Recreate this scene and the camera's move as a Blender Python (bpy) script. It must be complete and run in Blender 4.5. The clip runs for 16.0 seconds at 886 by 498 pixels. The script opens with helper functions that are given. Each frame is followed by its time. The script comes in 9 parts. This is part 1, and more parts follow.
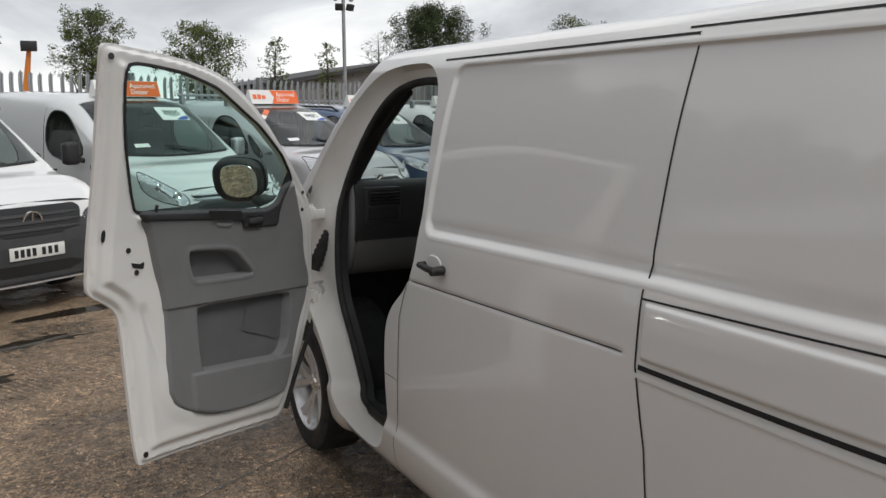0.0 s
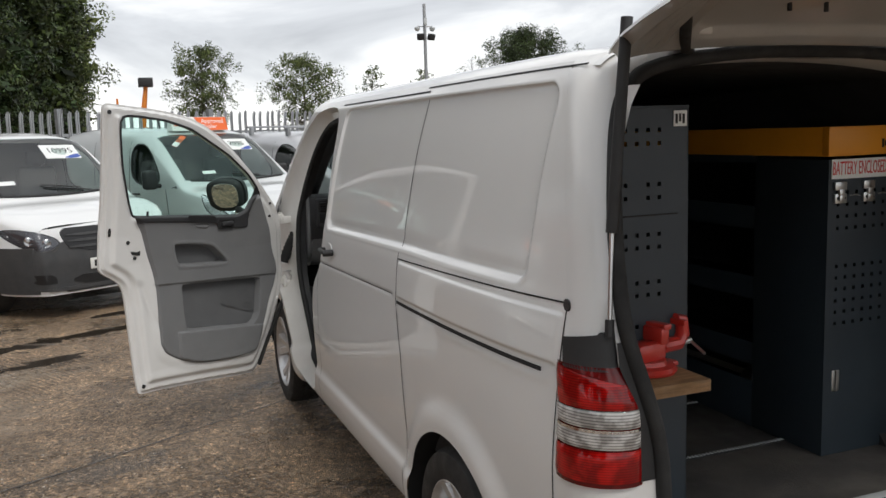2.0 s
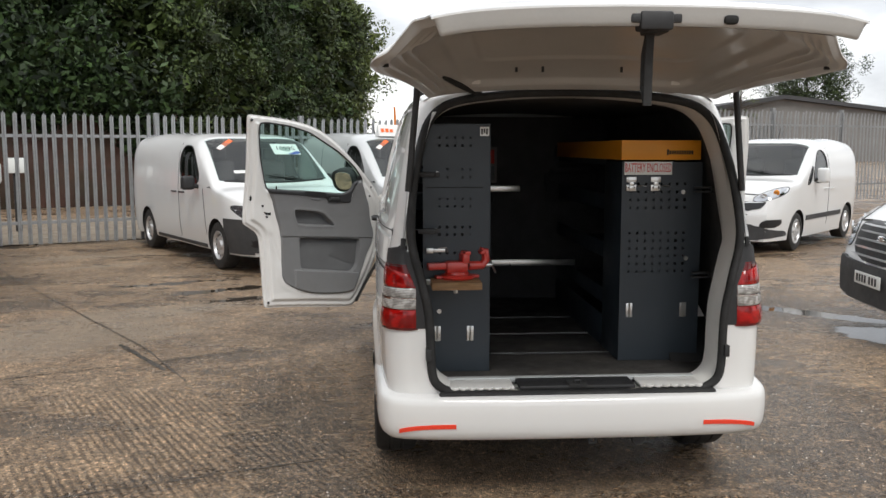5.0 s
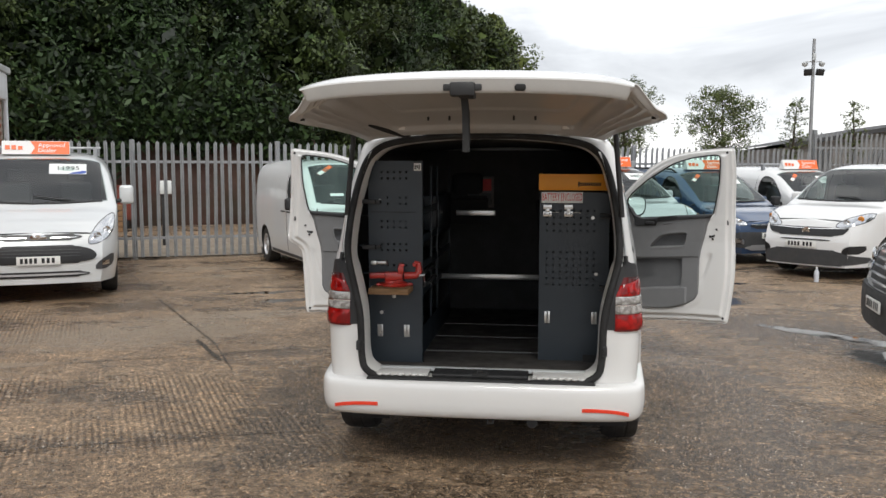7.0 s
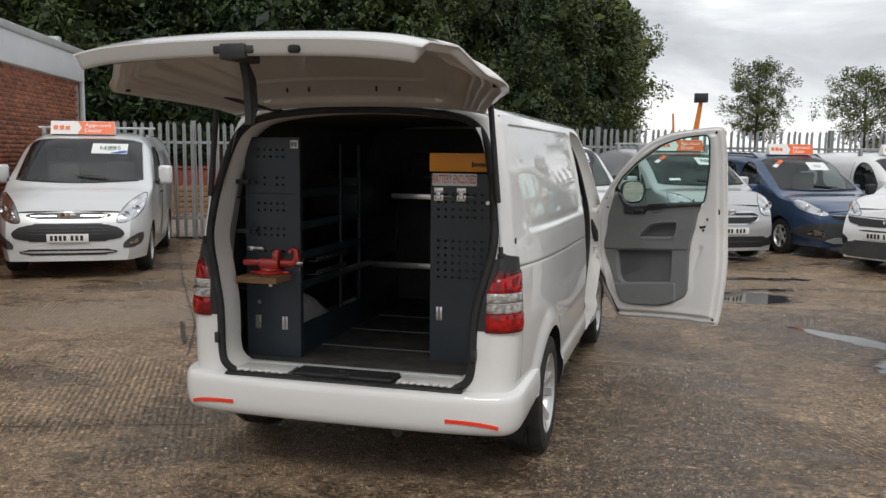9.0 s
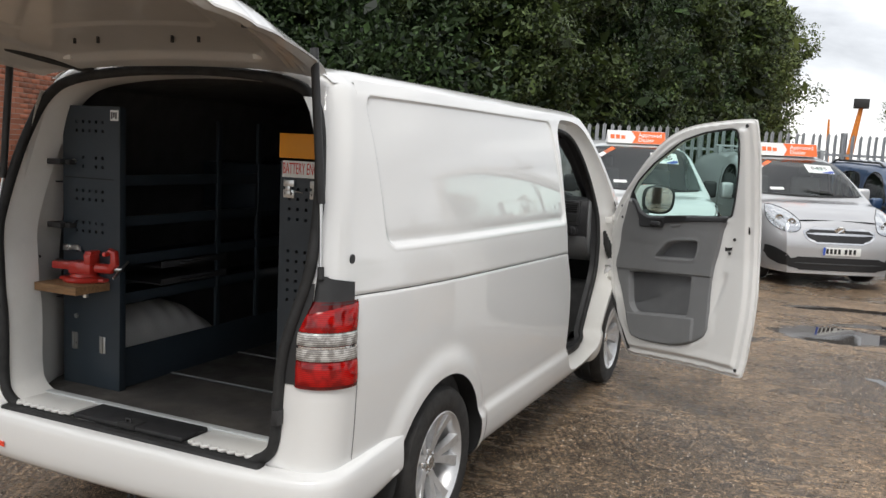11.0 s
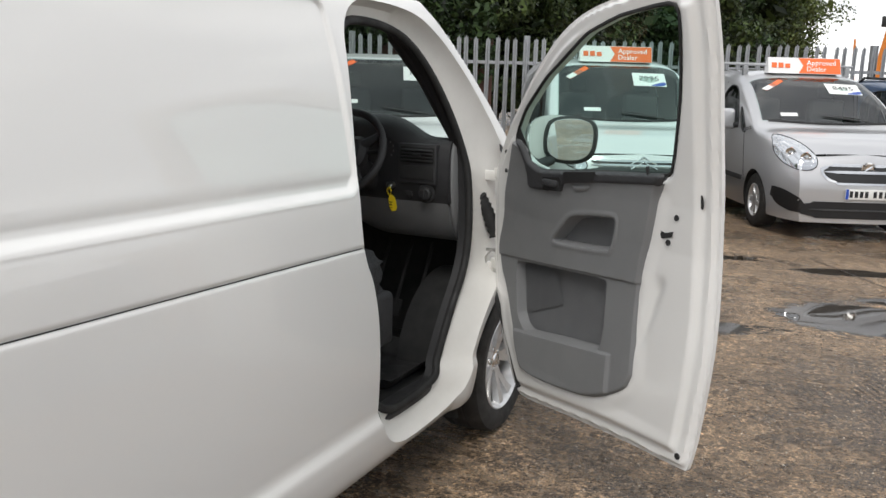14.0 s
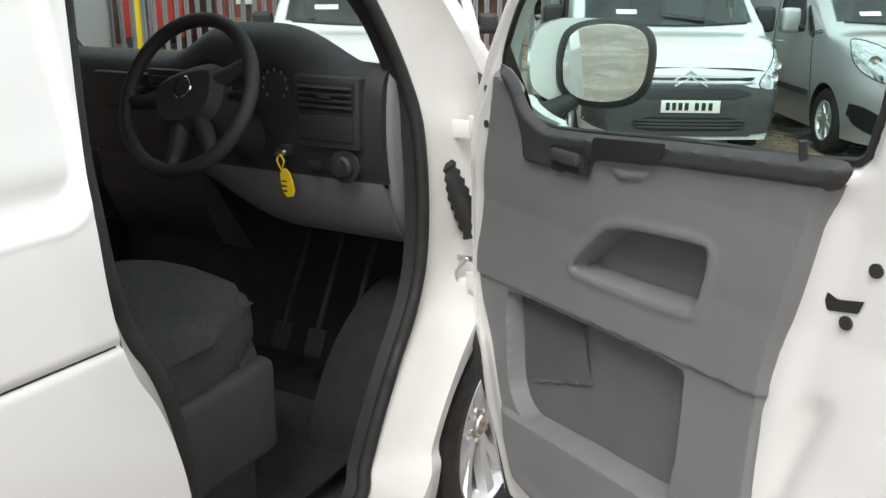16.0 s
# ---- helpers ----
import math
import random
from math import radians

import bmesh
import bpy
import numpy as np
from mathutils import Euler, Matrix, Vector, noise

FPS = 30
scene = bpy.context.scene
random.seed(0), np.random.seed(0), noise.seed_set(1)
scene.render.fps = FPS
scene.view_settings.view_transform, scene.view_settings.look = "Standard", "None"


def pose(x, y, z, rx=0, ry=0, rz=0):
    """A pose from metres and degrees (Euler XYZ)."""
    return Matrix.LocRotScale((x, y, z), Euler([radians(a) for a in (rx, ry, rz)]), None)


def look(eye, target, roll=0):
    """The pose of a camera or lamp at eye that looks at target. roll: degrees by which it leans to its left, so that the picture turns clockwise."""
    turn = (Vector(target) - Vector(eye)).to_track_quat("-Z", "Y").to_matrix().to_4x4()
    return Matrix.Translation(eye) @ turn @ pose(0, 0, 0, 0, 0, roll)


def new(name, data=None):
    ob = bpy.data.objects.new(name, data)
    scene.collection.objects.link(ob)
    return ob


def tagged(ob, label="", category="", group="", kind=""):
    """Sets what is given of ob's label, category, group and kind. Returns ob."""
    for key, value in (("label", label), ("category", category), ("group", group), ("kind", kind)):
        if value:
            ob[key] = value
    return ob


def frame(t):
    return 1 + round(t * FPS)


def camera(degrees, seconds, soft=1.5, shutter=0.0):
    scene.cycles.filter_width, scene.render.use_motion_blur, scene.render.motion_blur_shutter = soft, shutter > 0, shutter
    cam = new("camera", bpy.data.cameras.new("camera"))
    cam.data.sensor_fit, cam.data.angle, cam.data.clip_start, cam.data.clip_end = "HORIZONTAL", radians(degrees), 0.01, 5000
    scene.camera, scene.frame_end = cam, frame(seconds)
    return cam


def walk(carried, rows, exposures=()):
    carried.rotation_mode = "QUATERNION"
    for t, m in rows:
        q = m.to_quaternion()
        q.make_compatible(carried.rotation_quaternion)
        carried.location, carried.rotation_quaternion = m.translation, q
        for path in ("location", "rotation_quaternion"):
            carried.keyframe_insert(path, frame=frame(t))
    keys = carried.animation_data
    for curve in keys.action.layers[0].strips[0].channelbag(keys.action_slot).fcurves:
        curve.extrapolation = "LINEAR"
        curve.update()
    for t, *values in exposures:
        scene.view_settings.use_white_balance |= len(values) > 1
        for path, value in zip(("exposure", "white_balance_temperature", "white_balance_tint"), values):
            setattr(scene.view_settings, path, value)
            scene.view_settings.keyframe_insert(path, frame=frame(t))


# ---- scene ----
cam = camera(54.4, 16.0)
PATH = [
    (0, (-2.306, -0.011, 1.711), (-1.379, 1.732, 1.391), -0.2),
    (0.5, (-2.212, -0.443, 1.712), (-1.337, 1.33, 1.409), -1.2),
    (1, (-2.186, -0.824, 1.713), (-1.331, 0.963, 1.436), -1.6),
    (1.5, (-2.119, -1.178, 1.733), (-1.326, 0.639, 1.472), -1.2),
    (2, (-1.95, -1.554, 1.731), (-1.236, 0.295, 1.465), -1.8),
    (2.5, (-1.834, -1.934, 1.718), (-1.198, -0.058, 1.444), -1.9),
    (3, (-1.666, -2.271, 1.724), (-1.175, -0.353, 1.439), -1.5),
    (3.2, (-1.576, -2.417, 1.706), (-1.138, -0.487, 1.418), -1.4),
    (5.3, (-0.722, -3.863, 1.67), (-0.678, -1.876, 1.441), 0.5),
    (5.5, (-0.6, -3.964, 1.688), (-0.621, -1.978, 1.457), 0.8),
    (6, (-0.237, -4.2, 1.697), (-0.392, -2.216, 1.489), 0.5),
    (6.5, (0.082, -4.46, 1.712), (-0.133, -2.481, 1.523), 0.2),
    (7, (0.376, -4.629, 1.736), (0.135, -2.652, 1.553), 0.1),
    (7.5, (0.774, -4.633, 1.719), (0.519, -2.656, 1.558), 0.1),
    (8, (1.056, -4.414, 1.702), (0.758, -2.443, 1.541), 0.3),
    (8.2, (1.161, -4.309, 1.709), (0.824, -2.345, 1.533), 0.3),
    (10.3, (2.322, -2.867, 1.7), (1.527, -1.05, 1.443), 1.7),
    (10.5, (2.362, -2.692, 1.692), (1.548, -0.883, 1.434), 2.0),
    (11, (2.409, -2.225, 1.686), (1.58, -0.42, 1.451), 2.7),
    (11.5, (2.479, -1.744, 1.66), (1.643, 0.055, 1.41), 2.9),
    (12, (2.466, -1.288, 1.652), (1.637, 0.512, 1.382), 2.4),
    (12.5, (2.44, -0.857, 1.665), (1.603, 0.939, 1.391), 1.1),
    (13, (2.48, -0.432, 1.652), (1.602, 1.336, 1.328), 0.7),
    (13.5, (2.436, -0.014, 1.625), (1.571, 1.749, 1.246), 1.6),
    (14, (2.358, 0.404, 1.637), (1.506, 2.17, 1.245), 1.6),
    (14.5, (2.247, 0.861, 1.626), (1.393, 2.621, 1.207), 1.7),
    (15, (2.04, 1.268, 1.618), (1.269, 3.061, 1.184), 1.6),
    (15.5, (1.912, 1.618, 1.635), (1.159, 3.412, 1.172), 0.5),
    (16, (1.836, 1.979, 1.565), (0.957, 3.675, 0.974), 0.5),
]
walk(cam, [(t, look(eye, target, roll)) for t, eye, target, roll in PATH], exposures=[(0, 0.28), (0.5, 0.2), (1, 0.2), (1.5, 0.3), (2.5, 0.66), (3, 0.8), (5.5, 0.70), (6.5, 0.66), (7, 0.66), (8, 0.18), (10.5, 0.69), (12.5, 0.75), (14, 0.74), (15, 0.95), (16, 1.36)])

# ---- world and light ----
world = bpy.data.worlds.new("overcast_sky")
scene.world = world
world.use_nodes = True
wn, wl = world.node_tree.nodes, world.node_tree.links
wn.clear()
w_out = wn.new("ShaderNodeOutputWorld")
w_bg = wn.new("ShaderNodeBackground")
w_sky = wn.new("ShaderNodeTexSky")
w_sky.sky_type, w_sky.sun_disc = "NISHITA", False
SUN_UP, SUN_TURN = 52.0, 168.0
w_sky.sun_elevation, w_sky.sun_rotation = radians(SUN_UP), radians(SUN_TURN)
w_tc = wn.new("ShaderNodeTexCoord")
w_map = wn.new("ShaderNodeMapping")
w_map.inputs["Scale"].default_value, w_map.inputs["Location"].default_value = (1.0, 1.0, 3.6), (0.55, 0.25, 0.1)
w_n1 = wn.new("ShaderNodeTexNoise")
w_n1.inputs["Scale"].default_value, w_n1.inputs["Detail"].default_value, w_n1.inputs["Roughness"].default_value = 2.4, 7.0, 0.55
w_n1.inputs["Distortion"].default_value = 0.35
w_ramp = wn.new("ShaderNodeValToRGB")
el = w_ramp.color_ramp.elements
el[0].position, el[0].color = 0.34, (0.37, 0.38, 0.405, 1)
el[1].position, el[1].color = 0.66, (0.99, 0.99, 0.98, 1)
mid = el.new(0.5)
mid.color = (0.59, 0.605, 0.63, 1)
w_sc = wn.new("ShaderNodeMixRGB")
w_sc.blend_type, w_sc.inputs[0].default_value = "MULTIPLY", 1.0
w_sc.inputs[2].default_value = (0.10, 0.10, 0.10, 1)
w_mix = wn.new("ShaderNodeMixRGB")
w_mix.inputs[0].default_value = 0.93
wl.new(w_tc.outputs["Generated"], w_map.inputs[0])
wl.new(w_map.outputs[0], w_n1.inputs["Vector"])
wl.new(w_n1.outputs["Fac"], w_ramp.inputs[0])
wl.new(w_sky.outputs[0], w_sc.inputs[1])
wl.new(w_sc.outputs[0], w_mix.inputs[1])
wl.new(w_ramp.outputs[0], w_mix.inputs[2])
wl.new(w_mix.outputs[0], w_bg.inputs[0])
w_bg.inputs[1].default_value = 1.0
wl.new(w_bg.outputs[0], w_out.inputs[0])
sun = new("sun", bpy.data.lights.new("sun", "SUN"))
sun.data.energy, sun.data.angle, sun.data.color = 1.15, radians(25), (1.0, 0.97, 0.92)
sun.matrix_world = look((0, 0, 0), (-math.sin(radians(SUN_TURN)) * math.cos(radians(SUN_UP)), -math.cos(radians(SUN_TURN)) * math.cos(radians(SUN_UP)), -math.sin(radians(SUN_UP))))


# ---- materials ----
def nodes_of(name):
    m = bpy.data.materials.new(name)
    m.use_nodes = True
    return m, m.node_tree.nodes, m.node_tree.links, m.node_tree.nodes["Principled BSDF"]


def noise_node(n, l, scale, detail=4.0, rough=0.55, where=None, stretch=None):
    t = n.new("ShaderNodeTexNoise")
    t.inputs["Scale"].default_value, t.inputs["Detail"].default_value, t.inputs["Roughness"].default_value = scale, detail, rough
    tc = where or n.new("ShaderNodeTexCoord").outputs["Object"]
    if stretch:
        mp = n.new("ShaderNodeMapping")
        mp.inputs["Scale"].default_value = stretch
        l.new(tc, mp.inputs[0])
        tc = mp.outputs[0]
    l.new(tc, t.inputs["Vector"])
    return t.outputs["Fac"]


def ramp(n, l, fac, *stops):
    r = n.new("ShaderNodeValToRGB")
    e = r.color_ramp.elements
    while len(e) < len(stops):
        e.new(0.5)
    for k, (p, c) in enumerate(stops):
        e[k].position = p
        e[k].color = (*c, 1) if len(c) == 3 else c
    l.new(fac, r.inputs[0])
    return r.outputs[0]


def shade(c, k):
    return tuple(min(1.0, v * k) for v in c)


def surface(name, colour, rough=0.5, metal=0.0, vary=0.12, scale=6.0, grain=120.0, bump=0.0, coat=0.0, dirt=None, dirt_scale=2.0, dirt_amount=0.4, spec=0.5, island=False, stretch=None):
    """A painted, moulded or metal surface: colour with variation at two scales, roughness variation and fine relief."""
    m, n, l, b = nodes_of(name)
    big = noise_node(n, l, scale, 5, 0.6, stretch=stretch)
    col = ramp(n, l, big, (0.3, shade(colour, 1 - vary)), (0.7, shade(colour, 1 + vary)))
    fine = noise_node(n, l, grain, 3, 0.6)
    mx = n.new("ShaderNodeMixRGB")
    mx.blend_type, mx.inputs[0].default_value = "MULTIPLY", min(1.0, vary * 1.5)
    l.new(col, mx.inputs[1])
    l.new(ramp(n, l, fine, (0.3, (0.75,) * 3), (0.7, (1.0,) * 3)), mx.inputs[2])
    col = mx.outputs[0]
    if island:
        geo = n.new("ShaderNodeNewGeometry")
        mi = n.new("ShaderNodeMixRGB")
        mi.blend_type, mi.inputs[0].default_value = "MULTIPLY", 1.0
        l.new(col, mi.inputs[1])
        l.new(ramp(n, l, geo.outputs["Random Per Island"], (0.0, (0.6,) * 3), (1.0, (1.25,) * 3)), mi.inputs[2])
        col = mi.outputs[0]
    if dirt:
        md = n.new("ShaderNodeMixRGB")
        l.new(ramp(n, l, noise_node(n, l, dirt_scale, 8, 0.65), (0.45, (0, 0, 0)), (0.75, (dirt_amount,) * 3)), md.inputs[0])
        l.new(col, md.inputs[1])
        md.inputs[2].default_value = (*dirt, 1)
        col = md.outputs[0]
    l.new(col, b.inputs["Base Color"])
    l.new(ramp(n, l, noise_node(n, l, scale * 2.3, 4), (0.3, (max(0.02, rough * (1 - 1.2 * vary)),) * 3), (0.7, (min(1, rough * (1 + 1.2 * vary)),) * 3)), b.inputs["Roughness"])
    b.inputs["Metallic"].default_value = metal
    b.inputs["Specular IOR Level"].default_value = spec
    b.inputs["Coat Weight"].default_value = coat
    b.inputs["Coat Roughness"].default_value = 0.04
    if bump:
        bp = n.new("ShaderNodeBump")
        bp.inputs["Strength"].default_value, bp.inputs["Distance"].default_value = bump, 0.004
        l.new(fine, bp.inputs["Height"])
        l.new(bp.outputs[0], b.inputs["Normal"])
    return m


def glass(name, tint, gloss=1.0, least=0.04, most=0.7):
    """Clear sheet glass: tinted see-through with a mirror share that grows towards grazing views."""
    m, n, l, b = nodes_of(name)
    n.remove(b)
    out = n["Material Output"]
    tr, gl, lw, mx = n.new("ShaderNodeBsdfTransparent"), n.new("ShaderNodeBsdfGlossy"), n.new("ShaderNodeLayerWeight"), n.new("ShaderNodeMixShader")
    tr.inputs[0].default_value = (*tint, 1)
    gl.inputs["Roughness"].default_value = 0.01
    gl.inputs["Color"].default_value = (gloss, gloss, gloss, 1)
    lw.inputs["Blend"].default_value = 0.5
    pw, ma = n.new("ShaderNodeMath"), n.new("ShaderNodeMath")
    pw.operation, pw.inputs[1].default_value = "POWER", 4.5
    ma.operation, ma.inputs[1].default_value, ma.inputs[2].default_value = "MULTIPLY_ADD", most, least
    l.new(lw.outputs["Facing"], pw.inputs[0])
    l.new(pw.outputs[0], ma.inputs[0])
    l.new(ma.outputs[0], mx.inputs[0])
    l.new(tr.outputs[0], mx.inputs[1])
    l.new(gl.outputs[0], mx.inputs[2])
    l.new(mx.outputs[0], out.inputs[0])
    return m


def lens_plastic(name, colour, dark, rough=0.08, lines=0.6, rib_scale=60.0, blotch=18.0):
    """Moulded lamp plastic: fine level ribs and the cloudy shapes of the reflector behind."""
    m, n, l, b = nodes_of(name)
    b.inputs["Roughness"].default_value = rough
    b.inputs["Coat Weight"].default_value = 0.6
    b.inputs["Coat Roughness"].default_value = 0.04
    b.inputs["Specular IOR Level"].default_value = 0.2
    w = n.new("ShaderNodeTexWave")
    w.bands_direction = "Z"
    w.inputs["Scale"].default_value, w.inputs["Distortion"].default_value = rib_scale, 0.0
    tc = n.new("ShaderNodeTexCoord")
    l.new(tc.outputs["Object"], w.inputs["Vector"])
    mx = n.new("ShaderNodeMixRGB")
    mx.inputs[1].default_value, mx.inputs[2].default_value = (*dark, 1), (*colour, 1)
    l.new(ramp(n, l, noise_node(n, l, blotch, 2, 0.5), (0.40, (0.0,) * 3), (0.58, (1.0,) * 3)), mx.inputs[0])
    ml = n.new("ShaderNodeMixRGB")
    ml.blend_type, ml.inputs[0].default_value = "MULTIPLY", lines
    l.new(mx.outputs[0], ml.inputs[1])
    l.new(ramp(n, l, w.outputs["Fac"], (0.1, (0.35,) * 3), (0.6, (1.0,) * 3)), ml.inputs[2])
    l.new(ml.outputs[0], b.inputs["Base Color"])
    return m


def leaf_material(name, dark, light):
    m, n, l, b = nodes_of(name)
    geo = n.new("ShaderNodeNewGeometry")
    c = ramp(n, l, geo.outputs["Random Per Island"], (0.0, dark), (0.8, light), (1.0, shade(light, 1.5)))
    mx = n.new("ShaderNodeMixRGB")
    mx.blend_type, mx.inputs[0].default_value = "MULTIPLY", 0.8
    l.new(c, mx.inputs[1])
    l.new(ramp(n, l, noise_node(n, l, 0.55, 4), (0.3, (0.45,) * 3), (0.7, (1.3,) * 3)), mx.inputs[2])
    l.new(mx.outputs[0], b.inputs["Base Color"])
    b.inputs["Roughness"].default_value = 0.55
    b.inputs["Specular IOR Level"].default_value = 0.3
    return m


def paint(name, colour, metal=0.0, rough=0.28):
    """Car paint under clear lacquer, with road film low down to fine scale."""
    m = surface(name, colour, max(rough, 0.55) if metal < 0.1 else rough, metal, vary=0.012, scale=1.5, grain=300, coat=1.0, dirt=(0.45, 0.40, 0.33), dirt_scale=3.0, dirt_amount=0.03, spec=0.12 if metal < 0.1 else 0.5)
    b = m.node_tree.nodes["Principled BSDF"]
    b.inputs["Coat IOR"].default_value, b.inputs["Coat Roughness"].default_value = 1.68, 0.02
    return m


WHITE = paint("white_van_paint", (0.74, 0.735, 0.72))
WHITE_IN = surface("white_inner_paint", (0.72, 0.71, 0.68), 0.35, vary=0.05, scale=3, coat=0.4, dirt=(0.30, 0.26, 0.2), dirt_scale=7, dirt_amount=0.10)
# tailgate inner paint, greyed so its underside shade sits in the colour
INNER_SHADED = surface("inner_paint_with_shade", (0.45, 0.44, 0.42), 0.4, vary=0.10, scale=3, coat=0.5, dirt=(0.25, 0.22, 0.18), dirt_scale=6, dirt_amount=0.15)
WHITE_B = paint("other_white_paint", (0.76, 0.765, 0.76))
SILVER = paint("silver_paint", (0.52, 0.52, 0.53), 0.55, 0.35)
PALE = paint("pale_silver_white_paint", (0.66, 0.68, 0.68), 0.15)
BLUE = paint("blue_paint", (0.035, 0.075, 0.16), 0.4)
RUBBER = surface("black_rubber", (0.018, 0.018, 0.018), 0.75, vary=0.2, grain=200, bump=0.3)
TYRE = surface("tyre_rubber", (0.022, 0.021, 0.020), 0.85, vary=0.25, grain=150, bump=0.4, dirt=(0.07, 0.06, 0.05), dirt_scale=9, dirt_amount=0.2)
BLACK = surface("black_plastic", (0.022, 0.022, 0.023), 0.55, vary=0.15, grain=400, bump=0.25)
BUMPER = surface("charcoal_bumper_plastic", (0.045, 0.046, 0.048), 0.62, vary=0.1, grain=500, bump=0.2, dirt=(0.16, 0.14, 0.12), dirt_scale=4, dirt_amount=0.15)
# shut lines and dark parts; also the painted shade along the waist groove
GAP = surface("dark_shut_line_and_shade", (0.018, 0.018, 0.018), 0.9, vary=0.1)
STEEL = surface("bright_steel", (0.62, 0.62, 0.61), 0.3, 1.0, vary=0.08, grain=300)
CHROME = surface("chrome", (0.78, 0.78, 0.78), 0.08, 1.0, vary=0.03)
ALLOY = surface("alloy_wheel_silver", (0.66, 0.66, 0.66), 0.30, 0.6, vary=0.06, dirt=(0.10, 0.08, 0.06), dirt_scale=14, dirt_amount=0.3)
TRIM = surface("grey_door_trim", (0.185, 0.188, 0.192), 0.6, vary=0.04, grain=900, bump=0.35, dirt=(0.25, 0.24, 0.22), dirt_scale=6, dirt_amount=0.06)
# mid grey plastic; on the door pocket liners it partly paints in shade
TRIM_M = surface("mid_grey_plastic", (0.125, 0.128, 0.132), 0.7, vary=0.06, grain=700, bump=0.5)
TRIM_D = surface("dark_grey_trim", (0.040, 0.041, 0.044), 0.55, vary=0.08, grain=900, bump=0.35)
DASH = surface("dash_black", (0.030, 0.030, 0.032), 0.5, vary=0.1, grain=900, bump=0.4)
FABRIC = surface("seat_fabric", (0.045, 0.046, 0.049), 0.95, vary=0.25, scale=60, grain=700, bump=0.8)
LINING = surface("dark_load_lining", (0.060, 0.061, 0.063), 0.9, vary=0.2, scale=5, grain=300, bump=0.6)
CABINET = surface("blue_grey_cabinet_steel", (0.024, 0.034, 0.044), 0.42, vary=0.1, scale=4, grain=200, dirt=(0.05, 0.05, 0.05), dirt_scale=5, dirt_amount=0.10)
FLOORING = surface("load_floor_rubber", (0.052, 0.048, 0.045), 0.7, vary=0.25, scale=4, grain=90, bump=0.5, dirt=(0.18, 0.16, 0.13), dirt_scale=3, dirt_amount=0.35)
GALV = surface("galvanised_steel", (0.36, 0.37, 0.38), 0.5, 0.55, vary=0.15, scale=5, grain=40, dirt=(0.20, 0.18, 0.15), dirt_scale=3, dirt_amount=0.3)
VISE_RED = surface("red_enamel", (0.52, 0.030, 0.020), 0.35, vary=0.15, coat=0.5, dirt=(0.05, 0.03, 0.02), dirt_scale=12, dirt_amount=0.35)
TIMBER = surface("sawn_timber", (0.24, 0.135, 0.062), 0.75, vary=0.3, scale=8, grain=60, bump=0.6, stretch=(1, 12, 12))
YELLOW = surface("yellow_orange_panel", (0.74, 0.30, 0.018), 0.45, vary=0.06)
YELLOW_TAG = surface("yellow_plastic_tag", (0.85, 0.62, 0.02), 0.4, vary=0.05)
ORANGE = surface("orange_sign_face", (0.86, 0.16, 0.035), 0.4, vary=0.03)
SIGN_W = surface("white_sign_face", (0.82, 0.82, 0.80), 0.4, vary=0.03)
SIGN_INK = surface("sign_lettering_white", (0.9, 0.9, 0.9), 0.5, vary=0.01)
INK = surface("black_ink", (0.015, 0.015, 0.015), 0.6, vary=0.05)
RED_INK = surface("red_ink", (0.62, 0.03, 0.025), 0.5, vary=0.05)
RED_TAPE = surface("red_reflector", (0.80, 0.05, 0.02), 0.25, vary=0.05, coat=0.8)
CARD = surface("white_card", (0.80, 0.82, 0.80), 0.6, vary=0.03)
CARD_BLUE = surface("blue_card_print", (0.05, 0.10, 0.38), 0.6, vary=0.05)
PLATE_W = surface("number_plate_white", (0.78, 0.78, 0.75), 0.35, vary=0.03)
PLATE_B = surface("plate_blue_band", (0.03, 0.09, 0.45), 0.35, vary=0.03)
ORANGE_STEEL = surface("orange_machine_paint", (0.70, 0.22, 0.03), 0.5, vary=0.15)
GLASS = glass("tinted_window_glass", (0.64, 0.84, 0.78), 0.9, 0.035, 0.6)
SCREEN = glass("windscreen_glass", (0.66, 0.75, 0.72), 0.9, 0.10, 0.6)
LAMP_GLASS = glass("lamp_cover_glass", (0.93, 0.94, 0.95), 1.0, 0.05, 0.7)
MIRROR = surface("mirror_silver", (0.85, 0.86, 0.86), 0.02, 1.0, vary=0.0)
LENS_RED = lens_plastic("red_lamp_lens", (0.46, 0.006, 0.005), (0.22, 0.003, 0.003), 0.08, 0.6, 48.0, 22.0)
LENS_CLEAR = lens_plastic("clear_lamp_lens", (0.60, 0.58, 0.55), (0.30, 0.28, 0.26), 0.08, 0.85, 42.0, 30.0)
LENS_DARK = lens_plastic("dark_red_lamp_body", (0.16, 0.006, 0.006), (0.09, 0.004, 0.004), 0.2, 0.2)
LENS_AMBER = lens_plastic("amber_lamp_lens", (0.75, 0.30, 0.04), (0.4, 0.14, 0.02), 0.1, 0.3)



# ---- mesh helpers ----
def mesh_of(name, verts, faces, sharp=35):
    me = bpy.data.meshes.new(name)
    me.from_pydata([tuple(v) for v in verts], [], [tuple(f) for f in faces])
    me.validate()
    me.polygons.foreach_set("use_smooth", [True] * len(me.polygons))
    if sharp:
        me.set_sharp_from_angle(angle=radians(sharp))
    me.update()
    return me


def put(name, me, mat=None, parent=None, label="", m=None):
    """Links a mesh as one object under a thing or part."""
    ob = new(name, me)
    if mat and not me.materials:
        me.materials.append(mat)
    if parent:
        ob.parent = parent
    if m is not None:
        ob.matrix_local = m
    if label:
        tagged(ob, label)
    return ob


